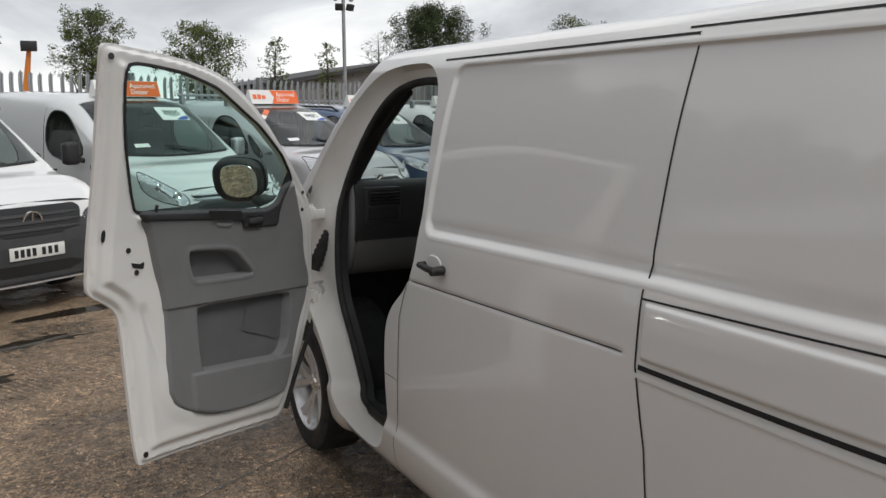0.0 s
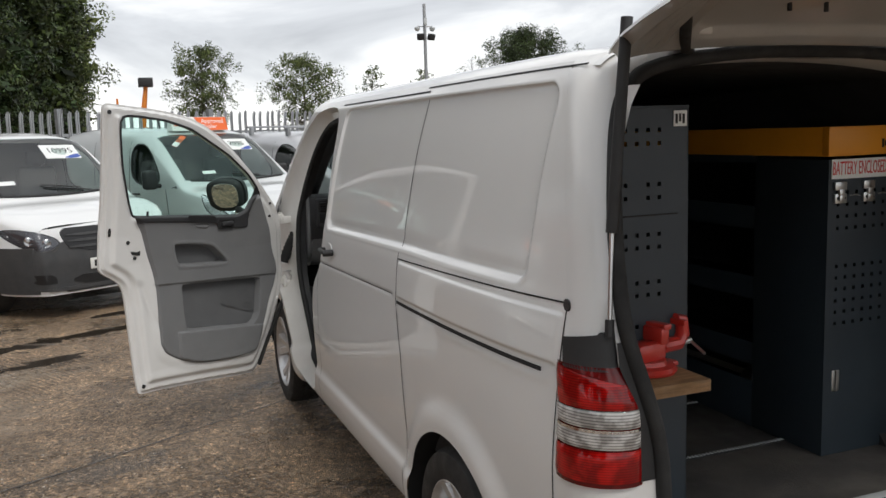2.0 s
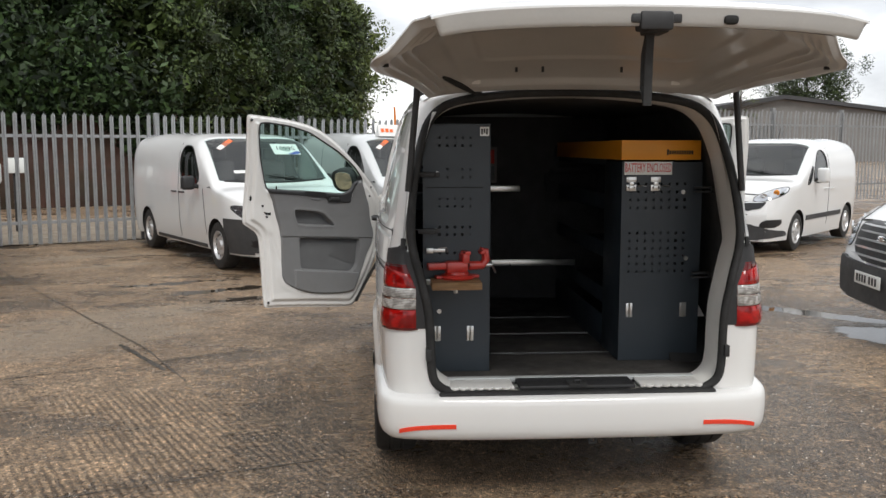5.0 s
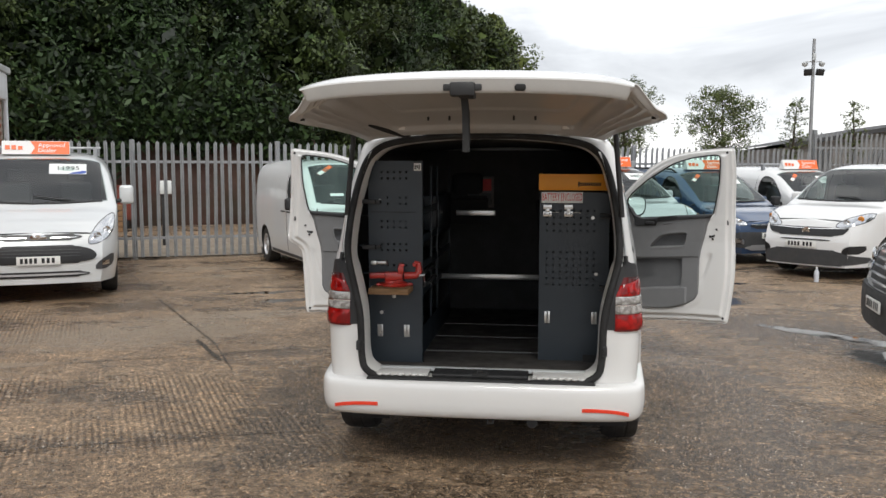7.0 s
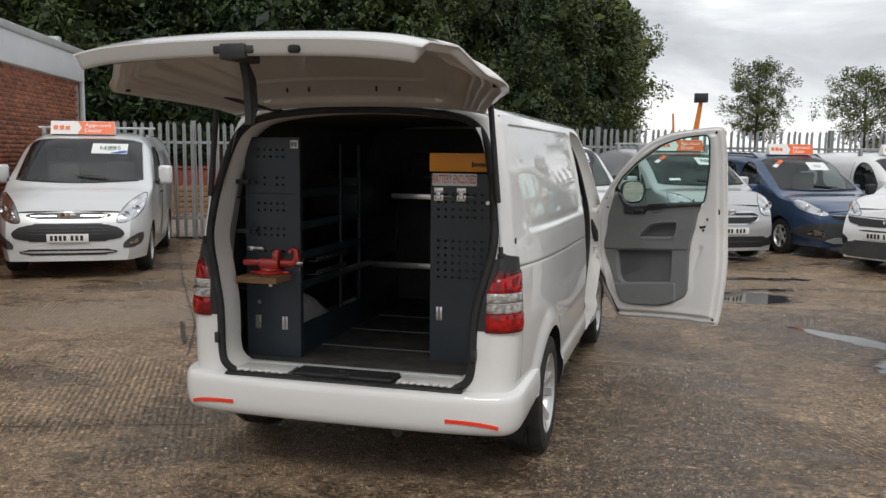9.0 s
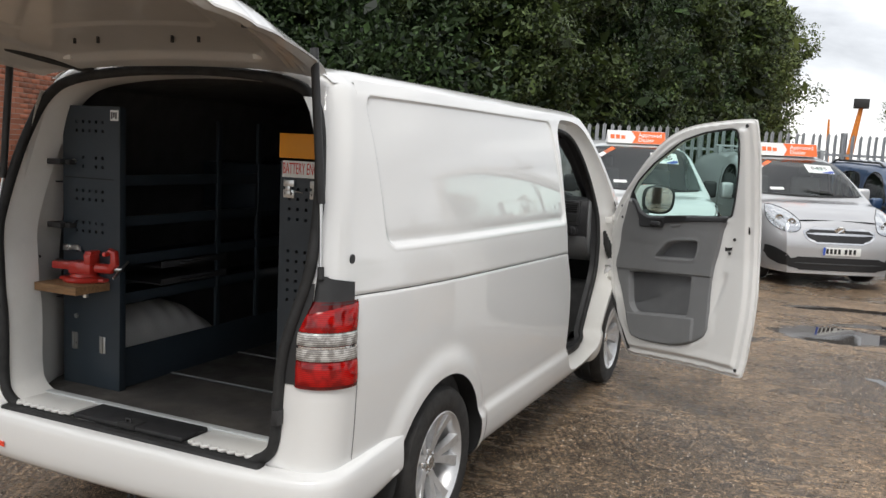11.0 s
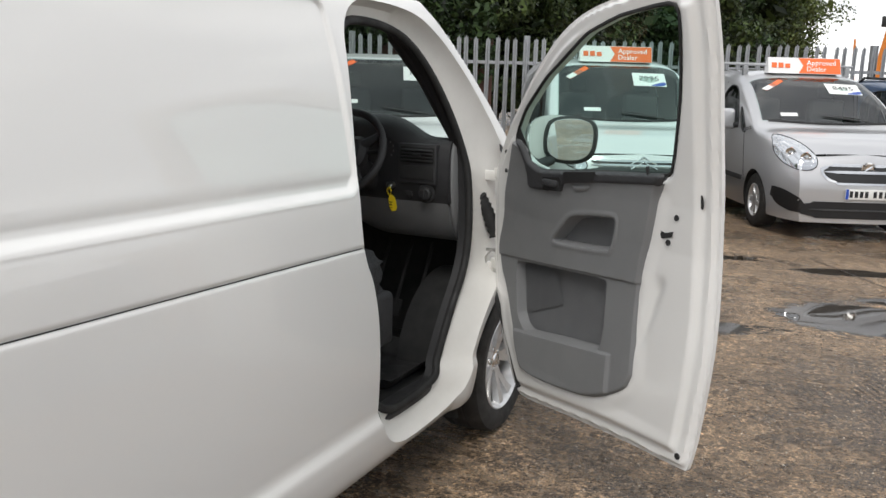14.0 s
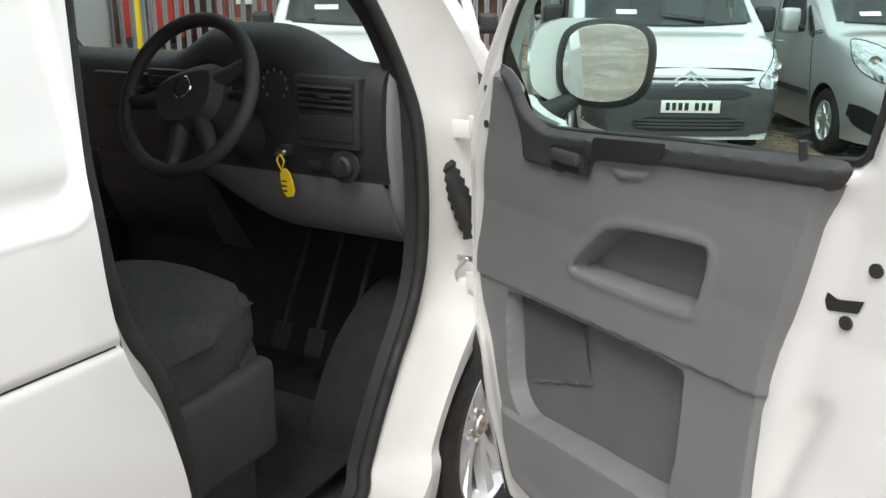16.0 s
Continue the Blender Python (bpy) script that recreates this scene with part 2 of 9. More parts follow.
def part(name, bm, mat, parent=None, label="", sharp=35, m=None):
    me = bpy.data.meshes.new(name)
    bmesh.ops.recalc_face_normals(bm, faces=bm.faces)
    bm.to_mesh(me)
    bm.free()
    me.polygons.foreach_set("use_smooth", [True] * len(me.polygons))
    me.set_sharp_from_angle(angle=radians(sharp))
    return put(name, me, mat, parent, label, m)


def vf(name, vfs, mat, parent=None, label="", sharp=35, m=None):
    return put(name, mesh_of(name, vfs[0], vfs[1], sharp), mat, parent, label, m)


def thing(name, label, category, m=None, group="", kind=""):
    ob = new(name)
    ob.empty_display_size = 0.2
    if m is not None:
        ob.matrix_world = m
    return tagged(ob, label, category, group, kind)


def join(*parts_):
    vs, fs = [], []
    for v, f in parts_:
        k = len(vs)
        vs += [tuple(p) for p in v]
        fs += [tuple(i + k for i in q) for q in f]
    return vs, fs


def move(vfs, m):
    return [tuple(m @ Vector(v)) for v in vfs[0]], vfs[1]


def block(x0, x1, y0, y1, z0, z1, b=0.004, seg=2):
    """A box with rounded edges, as vertices and faces."""
    bm = bmesh.new()
    bmesh.ops.create_cube(bm, size=1)
    for v in bm.verts:
        v.co = Vector(((x0 + x1) / 2 + v.co.x * (x1 - x0), (y0 + y1) / 2 + v.co.y * (y1 - y0), (z0 + z1) / 2 + v.co.z * (z1 - z0)))
    b = min(b, 0.45 * min(abs(x1 - x0), abs(y1 - y0), abs(z1 - z0)))
    if b > 0:
        bmesh.ops.bevel(bm, geom=bm.edges[:], offset=b, segments=seg, affect="EDGES", profile=0.5)
    bm.verts.index_update()
    r = [tuple(v.co) for v in bm.verts], [[v.index for v in f.verts] for f in bm.faces]
    bm.free()
    return r


def tube(pts, r, n=8, closed=False):
    """A round bar along points; r may be one radius or one for each point."""
    P = [Vector(p) for p in pts]
    k = len(P)
    rs = r if isinstance(r, (list, tuple)) else [r] * k
    vs, fs, up = [], [], None
    for i, p in enumerate(P):
        if closed:
            d = P[(i + 1) % k] - P[i - 1]
        else:
            d = P[min(i + 1, k - 1)] - P[max(i - 1, 0)]
        d = d.normalized() if d.length > 1e-9 else Vector((0, 0, 1))
        if up is None:
            up = Vector((0, 0, 1)) if abs(d.z) < 0.9 else Vector((1, 0, 0))
        side = d.cross(up)
        side = side.normalized() if side.length > 1e-6 else Vector((1, 0, 0))
        up = side.cross(d).normalized()
        for j in range(n):
            a = 2 * math.pi * j / n
            vs.append(tuple(p + rs[i] * (math.cos(a) * side + math.sin(a) * up)))
    for i in range(k if closed else k - 1):
        a, b = i * n, ((i + 1) % k) * n
        for j in range(n):
            fs.append((a + j, a + (j + 1) % n, b + (j + 1) % n, b + j))
    if not closed:
        fs.append(tuple(range(n - 1, -1, -1)))
        fs.append(tuple(range((k - 1) * n, k * n)))
    return vs, fs


def lathe(profile, n=32, close=True):
    """Turned about the x axis: profile of (radius, x)."""
    vs, fs = [], []
    for r, x in profile:
        for j in range(n):
            a = 2 * math.pi * j / n
            vs.append((x, r * math.cos(a), r * math.sin(a)))
    for i in range(len(profile) - 1):
        for j in range(n):
            fs.append((i * n + j, i * n + (j + 1) % n, (i + 1) * n + (j + 1) % n, (i + 1) * n + j))
    return vs, fs


def chaikin(pts, times=2, closed=True):
    P = [tuple(p) for p in pts]
    for _ in range(times):
        Q = []
        k = len(P)
        if not closed:
            Q.append(P[0])
        for i in range(k if closed else k - 1):
            a, b = P[i], P[(i + 1) % k]
            Q.append(tuple(0.75 * u + 0.25 * v for u, v in zip(a, b)))
            Q.append(tuple(0.25 * u + 0.75 * v for u, v in zip(a, b)))
        if not closed:
            Q.append(P[-1])
        P = Q
    return P


def sd_poly(pts, U, V):
    """Signed distance to a closed outline, negative inside."""
    P = np.asarray(pts, float)
    d = np.full(U.shape, 1e9)
    s = np.ones(U.shape)
    k = len(P)
    for i in range(k):
        a, b = P[i], P[i - 1]
        e = b - a
        wx, wy = U - a[0], V - a[1]
        t = np.clip((wx * e[0] + wy * e[1]) / max(1e-12, e @ e), 0, 1)
        d = np.minimum(d, (wx - e[0] * t) ** 2 + (wy - e[1] * t) ** 2)
        c1, c2, c3 = V >= a[1], V < b[1], e[0] * wy > e[1] * wx
        s = np.where((c1 & c2 & c3) | (~c1 & ~c2 & ~c3), -s, s)
    return s * np.sqrt(d)


def sd_rect(U, V, u0, u1, v0, v1, r):
    qx = np.abs(U - (u0 + u1) / 2) - (u1 - u0) / 2 + r
    qy = np.abs(V - (v0 + v1) / 2) - (v1 - v0) / 2 + r
    return np.hypot(np.maximum(qx, 0), np.maximum(qy, 0)) + np.minimum(np.maximum(qx, qy), 0) - r


def sstep(a, b, x):
    t = np.clip((x - a) / (b - a), 0, 1)
    return t * t * (3 - 2 * t)


def sheet(us, vs_, pos, keep=None, back=None):
    """A surface over a grid of (u, v), cut along the outline keep(u, v) < 0, whose edge points slide onto that outline.
    With back() it is a closed slab with that other side."""
    us, vs_ = np.asarray(us, float), np.asarray(vs_, float)
    U, V = np.meshgrid(us, vs_, indexing="ij")
    nu, nv = U.shape
    idx = np.arange(nu * nv).reshape(nu, nv)
    quads = np.stack([idx[:-1, :-1], idx[1:, :-1], idx[1:, 1:], idx[:-1, 1:]], -1).reshape(-1, 4)
    if keep is not None:
        cu = (U[:-1, :-1] + U[1:, 1:]) / 2
        cv = (V[:-1, :-1] + V[1:, 1:]) / 2
        ok = (keep(cu, cv) < 0).reshape(-1)
        used_out = np.zeros(nu * nv, bool)
        used_out[quads[~ok].reshape(-1)] = True
        quads = quads[ok]
        used = np.zeros(nu * nv, bool)
        used[quads.reshape(-1)] = True
        edge = (used & used_out).reshape(nu, nv)
        for _ in range(3):
            d = keep(U, V)
            h = 1e-4
            gu, gv = (keep(U + h, V) - d) / h, (keep(U, V + h) - d) / h
            g2 = np.maximum(gu * gu + gv * gv, 0.2)
            su, sv = d * gu / g2, d * gv / g2
            lim_u, lim_v = 0.8 * np.gradient(us)[:, None], 0.8 * np.gradient(vs_)[None, :]
            U = np.where(edge, U - np.clip(su, -lim_u, lim_u), U)
            V = np.where(edge, V - np.clip(sv, -lim_v, lim_v), V)
    keepers = np.unique(quads)
    new_id = -np.ones(nu * nv, int)
    new_id[keepers] = np.arange(len(keepers))
    P = np.stack(pos(U, V), -1).reshape(-1, 3)[keepers]
    F = new_id[quads]
    if back is None:
        return P.tolist(), F.tolist()
    B = np.stack(back(U, V), -1).reshape(-1, 3)[keepers]
    k = len(P)
    E = np.concatenate([F[:, [0, 1]], F[:, [1, 2]], F[:, [2, 3]], F[:, [3, 0]]])
    key = {}
    for a, b in E.tolist():
        key[(a, b)] = key.get((a, b), 0) + 1
    rim = [(a, b) for a, b in key if (b, a) not in key]
    faces = F.tolist() + (F[:, ::-1] + k).tolist() + [(b, a, a + k, b + k) for a, b in rim]
    return np.concatenate([P, B]).tolist(), faces


def slab(outline, depth, bevel=0.004, m=None):
    """A flat outline of (a, b) raised by depth along the third axis, its upper edge eased."""
    P = [Vector((p[0], p[1], 0)) for p in outline]
    k = len(P)
    area = sum(P[i].x * P[(i + 1) % k].y - P[(i + 1) % k].x * P[i].y for i in range(k))
    if area < 0:
        P.reverse()
    ins = []
    for i in range(k):
        e1, e2 = (P[i] - P[i - 1]), (P[(i + 1) % k] - P[i])
        n1, n2 = Vector((-e1.y, e1.x, 0)), Vector((-e2.y, e2.x, 0))
        nn = n1.normalized() + n2.normalized() if n1.length > 0 and n2.length > 0 else n1 + n2
        nn = nn.normalized() if nn.length > 1e-9 else Vector((0, 0, 0))
        ins.append(P[i] + nn * bevel)
    s = 1 if depth >= 0 else -1
    vs = [p + Vector((0, 0, 0)) for p in P] + [p + Vector((0, 0, depth - s * bevel)) for p in P] + [p + Vector((0, 0, depth)) for p in ins]
    fs = [tuple(range(k - 1, -1, -1)), tuple(range(2 * k, 3 * k))]
    for r in (0, 1):
        for i in range(k):
            j = (i + 1) % k
            fs.append((r * k + i, r * k + j, (r + 1) * k + j, (r + 1) * k + i))
    if m is not None:
        vs = [m @ v for v in vs]
    return [tuple(v) for v in vs], fs


def lettering(name, text, size, mat, parent, m, depth=0.002, label="", spacing=1.0):
    cu = bpy.data.curves.new(name, "FONT")
    cu.body, cu.size, cu.extrude, cu.align_x, cu.align_y = text, size, depth, "CENTER", "CENTER"
    cu.resolution_u = 2
    cu.space_character = spacing
    tmp = bpy.data.objects.new(name, cu)
    scene.collection.objects.link(tmp)
    me = bpy.data.meshes.new_from_object(tmp.evaluated_get(bpy.context.evaluated_depsgraph_get()))
    bpy.data.objects.remove(tmp)
    me.materials.clear()
    return put(name, me, mat, parent, label, m)


def axes(origin, a, b):
    """A pose whose x runs along a and whose y runs near b."""
    a = Vector(a).normalized()
    c = a.cross(Vector(b)).normalized()
    b = c.cross(a)
    return Matrix(((a.x, b.x, c.x, origin[0]), (a.y, b.y, c.y, origin[1]), (a.z, b.z, c.z, origin[2]), (0, 0, 0, 1)))

# ---- ground ----
# standing water, damp hollows and dry scraped ground: centre, half lengths, turn
PUDDLES = [(2.42, 7.15, 0.62, 0.50, 0.4), (3.45, 4.75, 1.10, 0.16, -0.75), (3.75, 3.55, 0.75, 0.42, -0.9), (2.35, 8.9, 0.50, 0.16, 0.3), (2.75, 7.9, 0.40, 0.12, 0.3), (2.68, 7.35, 0.30, 0.12, 0.3), (-1.7, 7.95, 0.6, 0.14, 0.4)]
HOLLOWS = [(-2.9, 6.6, 0.62, 0.16, 0.45), (-2.5, 6.0, 0.40, 0.10, 0.4), (-3.5, 7.2, 0.6, 0.12, 0.45), (-2.1, 7.0, 0.5, 0.12, 0.4), (1.6, 6.4, 0.35, 0.12, 0.3), (3.0, 9.0, 0.5, 0.12, 0.2), (1.2, 9.0, 0.4, 0.12, 0.4)]
SOAKED = [(1.55, 1.7, 1.25, 3.4, 0.05), (2.9, 5.2, 1.3, 1.6, 0.1), (-1.45, 1.4, 0.55, 2.0, 0.1), (0.2, -0.4, 1.5, 0.75, 0.1), (-3.2, -1.2, 1.3, 0.8, 0.5), (-5.0, 5.6, 1.2, 0.5, 0.5)]
SCRAPED = [(-5.7, 9.85, 1.25, 0.30, 0.45), (-4.9, 8.9, 0.9, 0.16, 0.45), (-4.0, 4.0, 1.9, 0.9, 0.5), (-3.4, 5.2, 1.4, 0.4, 0.5), (-4.4, 2.4, 0.5, 0.12, 0.4)]


def near_to(n, l, tc, spots, ragged):
    """Distance to the nearest of some ellipses, in half lengths, with a ragged edge."""
    last = None
    for x, y, rx, ry, turn in spots:
        mp = n.new("ShaderNodeMapping")
        mp.vector_type = "TEXTURE"
        mp.inputs["Location"].default_value, mp.inputs["Rotation"].default_value, mp.inputs["Scale"].default_value = (x, y, -0.01), (0, 0, turn), (rx, ry, 1.0)
        l.new(tc, mp.inputs[0])
        ln = n.new("ShaderNodeVectorMath")
        ln.operation = "LENGTH"
        l.new(mp.outputs[0], ln.inputs[0])
        if last is None:
            last = ln.outputs["Value"]
        else:
            mn = n.new("ShaderNodeMath")
            mn.operation = "MINIMUM"
            l.new(last, mn.inputs[0])
            l.new(ln.outputs["Value"], mn.inputs[1])
            last = mn.outputs[0]
    for sc, am in ((2.6, ragged), (11.0, ragged * 0.6)):
        ad = n.new("ShaderNodeMath")
        ad.operation = "MULTIPLY_ADD"
        l.new(noise_node(n, l, sc, 3, 0.6, tc, (1, 2.2, 1)), ad.inputs[0])
        ad.inputs[1].default_value = am
        l.new(last, ad.inputs[2])
        last = ad.outputs[0]
    sb = n.new("ShaderNodeMath")
    sb.operation, sb.inputs[1].default_value = "SUBTRACT", 0.8 * ragged
    l.new(last, sb.inputs[0])
    return sb.outputs[0]


def yard_material():
    """Worn wet concrete and aggregate: brown-grey, stained, with damp and drier patches and exposed stones."""
    m, n, l, b = nodes_of("wet_worn_concrete")
    tc = n.new("ShaderNodeTexCoord").outputs["Object"]
    big = noise_node(n, l, 0.35, 6, 0.6, tc)
    midn = noise_node(n, l, 2.2, 6, 0.65, tc)
    col = ramp(n, l, big, (0.28, (0.225, 0.168, 0.118)), (0.5, (0.340, 0.258, 0.182)), (0.72, (0.460, 0.358, 0.258)))
    mx = n.new("ShaderNodeMixRGB")
    mx.blend_type, mx.inputs[0].default_value = "MULTIPLY", 0.85
    l.new(col, mx.inputs[1])
    l.new(ramp(n, l, midn, (0.32, (0.62, 0.61, 0.60)), (0.68, (1.25, 1.22, 1.18))), mx.inputs[2])
    grit = n.new("ShaderNodeMixRGB")
    grit.blend_type, grit.inputs[0].default_value = "MULTIPLY", 1.0
    l.new(mx.outputs[0], grit.inputs[1])
    l.new(ramp(n, l, noise_node(n, l, 38.0, 7, 0.85, tc), (0.38, (0.34, 0.33, 0.32)), (0.50, (0.92, 0.91, 0.90)), (0.63, (2.0, 1.92, 1.82))), grit.inputs[2])
    mx = grit
    vor = n.new("ShaderNodeTexVoronoi")
    vor.inputs["Scale"].default_value = 105.0
    l.new(tc, vor.inputs["Vector"])
    mx2 = n.new("ShaderNodeMixRGB")
    mx2.blend_type, mx2.inputs[0].default_value = "MULTIPLY", 0.75
    l.new(mx.outputs[0], mx2.inputs[1])
    l.new(ramp(n, l, vor.outputs["Color"], (0.15, (0.30, 0.29, 0.28)), (0.5, (0.80, 0.77, 0.74)), (0.75, (1.3, 1.22, 1.12)), (0.95, (2.5, 2.35, 2.1))), mx2.inputs[2])
    v2 = n.new("ShaderNodeTexVoronoi")
    v2.inputs["Scale"].default_value = 26.0
    l.new(tc, v2.inputs["Vector"])
    ms = n.new("ShaderNodeMixRGB")
    ms.blend_type, ms.inputs[0].default_value = "MULTIPLY", 0.6
    l.new(mx2.outputs[0], ms.inputs[1])
    l.new(ramp(n, l, v2.outputs["Color"], (0.15, (0.50, 0.48, 0.46)), (0.55, (1.0, 1.0, 1.0)), (0.92, (1.75, 1.68, 1.6))), ms.inputs[2])
    mx2 = ms
    # pale worn streaks
    st = noise_node(n, l, 0.9, 7, 0.7, tc, (0.35, 1.6, 1))
    mx3 = n.new("ShaderNodeMixRGB")
    l.new(ramp(n, l, st, (0.58, (0, 0, 0)), (0.72, (0.22,) * 3)), mx3.inputs[0])
    l.new(mx2.outputs[0], mx3.inputs[1])
    mx3.inputs[2].default_value = (0.25, 0.20, 0.15, 1)
    # water, damp hollows and scraped ground
    far_w, far_h, far_s = near_to(n, l, tc, PUDDLES, 0.65), near_to(n, l, tc, HOLLOWS, 3.4), near_to(n, l, tc, SCRAPED, 1.4)
    pud = ramp(n, l, far_w, (0.0, (1, 1, 1)), (0.86, (1, 1, 1)), (0.99, (0, 0, 0)))
    hol = ramp(n, l, far_h, (0.0, (1, 1, 1)), (0.93, (1, 1, 1)), (1.0, (0, 0, 0)))
    scr = ramp(n, l, far_s, (0.0, (0.62,) * 3), (0.6, (0.55,) * 3), (1.0, (0, 0, 0)))
    wetmask = n.new("ShaderNodeMath")
    wetmask.operation = "MAXIMUM"
    l.new(pud, wetmask.inputs[0])
    l.new(hol, wetmask.inputs[1])
    # brushed grooves, darker in colour along their bottoms
    wv = n.new("ShaderNodeTexWave")
    wv.inputs["Scale"].default_value, wv.inputs["Distortion"].default_value, wv.inputs["Detail"].default_value, wv.inputs["Detail Scale"].default_value = 7.0, 1.6, 3.0, 2.0
    mpw = n.new("ShaderNodeMapping")
    mpw.inputs["Rotation"].default_value = (0, 0, radians(-29))
    l.new(tc, mpw.inputs[0])
    l.new(mpw.outputs[0], wv.inputs["Vector"])
    brushed = ramp(n, l, noise_node(n, l, 0.42, 4, 0.6, tc), (0.50, (0, 0, 0)), (0.60, (1, 1, 1)))
    gv = n.new("ShaderNodeMixRGB")
    gv.blend_type = "MULTIPLY"
    l.new(brushed, gv.inputs[0])
    l.new(mx3.outputs[0], gv.inputs[1])
    l.new(ramp(n, l, wv.outputs["Fac"], (0.15, (0.50, 0.48, 0.46)), (0.55, (1.1, 1.1, 1.1))), gv.inputs[2])
    # wet film: darker ground that shines
    film = ramp(n, l, noise_node(n, l, 0.75, 7, 0.68, tc, (1, 1.5, 1)), (0.50, (0, 0, 0)), (0.60, (1, 1, 1)))
    soak = n.new("ShaderNodeMath")
    soak.operation = "MAXIMUM"
    l.new(film, soak.inputs[0])
    l.new(ramp(n, l, near_to(n, l, tc, SOAKED, 1.7), (0.45, (1, 1, 1)), (1.05, (0, 0, 0))), soak.inputs[1])
    film = soak.outputs[0]
    fm = n.new("ShaderNodeMixRGB")
    fm.blend_type = "MULTIPLY"
    l.new(film, fm.inputs[0])
    l.new(gv.outputs[0], fm.inputs[1])
    fm.inputs[2].default_value = (0.42, 0.43, 0.445, 1)
    mx3 = fm
    m4 = n.new("ShaderNodeMixRGB")
    l.new(scr, m4.inputs[0])
    l.new(mx3.outputs[0], m4.inputs[1])
    m4.inputs[2].default_value = (0.34, 0.275, 0.205, 1)
    m5 = n.new("ShaderNodeMixRGB")
    l.new(wetmask.outputs[0], m5.inputs[0])
    l.new(m4.outputs[0], m5.inputs[1])
    m5.inputs[2].default_value = (0.034, 0.027, 0.020, 1)
    l.new(m5.outputs[0], b.inputs["Base Color"])
    wet = noise_node(n, l, 0.6, 5, 0.6, tc)
    wet2 = noise_node(n, l, 9.0, 5, 0.7, tc)
    ad = n.new("ShaderNodeMath")
    ad.operation = "MULTIPLY_ADD"
    l.new(wet2, ad.inputs[0])
    ad.inputs[1].default_value = 0.55
    l.new(wet, ad.inputs[2])
    m6 = n.new("ShaderNodeMixRGB")
    l.new(wetmask.outputs[0], m6.inputs[0])
    fr = n.new("ShaderNodeMixRGB")
    l.new(film, fr.inputs[0])
    l.new(ramp(n, l, ad.outputs[0], (0.55, (0.22,) * 3), (0.72, (0.34,) * 3), (0.95, (0.60,) * 3)), fr.inputs[1])
    l.new(ramp(n, l, wet2, (0.35, (0.07,) * 3), (0.7, (0.24,) * 3)), fr.inputs[2])
    l.new(fr.outputs[0], m6.inputs[1])
    m6.inputs[2].default_value = (0.035, 0.035, 0.035, 1)
    l.new(m6.outputs[0], b.inputs["Roughness"])
    dry = n.new("ShaderNodeMath")
    dry.operation, dry.inputs[0].default_value = "SUBTRACT", 1.0
    lev = n.new("ShaderNodeMath")
    lev.operation, lev.inputs[1].default_value = "MULTIPLY", 0.72
    l.new(film, lev.inputs[0])
    lev2 = n.new("ShaderNodeMath")
    lev2.operation = "MAXIMUM"
    l.new(lev.outputs[0], lev2.inputs[0])
    l.new(wetmask.outputs[0], lev2.inputs[1])
    l.new(lev2.outputs[0], dry.inputs[1])
    b.inputs["Specular IOR Level"].default_value = 0.5
    bp = n.new("ShaderNodeBump")
    bp.inputs["Strength"].default_value, bp.inputs["Distance"].default_value = 0.9, 0.016
    dsum = n.new("ShaderNodeMath")
    dsum.operation = "MULTIPLY_ADD"
    l.new(vor.outputs["Distance"], dsum.inputs[0])
    dsum.inputs[1].default_value = -0.9
    l.new(noise_node(n, l, 30.0, 6, 0.7, tc), dsum.inputs[2])
    # brushed ridges that have survived in places
    wm = n.new("ShaderNodeMath")
    wm.operation = "MULTIPLY"
    l.new(wv.outputs["Fac"], wm.inputs[0])
    l.new(brushed, wm.inputs[1])
    wa = n.new("ShaderNodeMath")
    wa.operation = "ADD"
    l.new(wm.outputs[0], wa.inputs[0])
    l.new(dsum.outputs[0], wa.inputs[1])
    wd = n.new("ShaderNodeMath")
    wd.operation = "MULTIPLY"
    l.new(wa.outputs[0], wd.inputs[0])
    l.new(dry.outputs[0], wd.inputs[1])
    l.new(wd.outputs[0], bp.inputs["Height"])
    l.new(bp.outputs[0], b.inputs["Normal"])
    return m


YARD = yard_material()
gx = np.concatenate([[-400, -150, -60, -30], np.linspace(-16, 16, 120), [30, 60, 150, 400]])
gy = np.concatenate([[-400, -150, -60, -25], np.linspace(-10, 22, 120), [35, 60, 150, 400]])


def lie(x, y):
    q = 0.006 * np.sin(x * 1.7 + 0.6 * y) * np.sin(y * 1.3) + 0.004 * np.sin(x * 4.1) * np.sin(y * 3.7 + 1)
    return x, y, np.where((np.abs(x) < 14) & (np.abs(y - 6) < 14), q, 0) - 0.010


gob = vf("ground", sheet(gx, gy, lie), YARD, None, "wet worn concrete yard", 0)
tagged(gob, "wet brown worn concrete yard with puddles and cracks", "ground", kind="structure")

DIRT = surface("wet_joint_dirt", (0.048, 0.039, 0.030), 0.35, vary=0.4, scale=8, grain=60, bump=0.8)


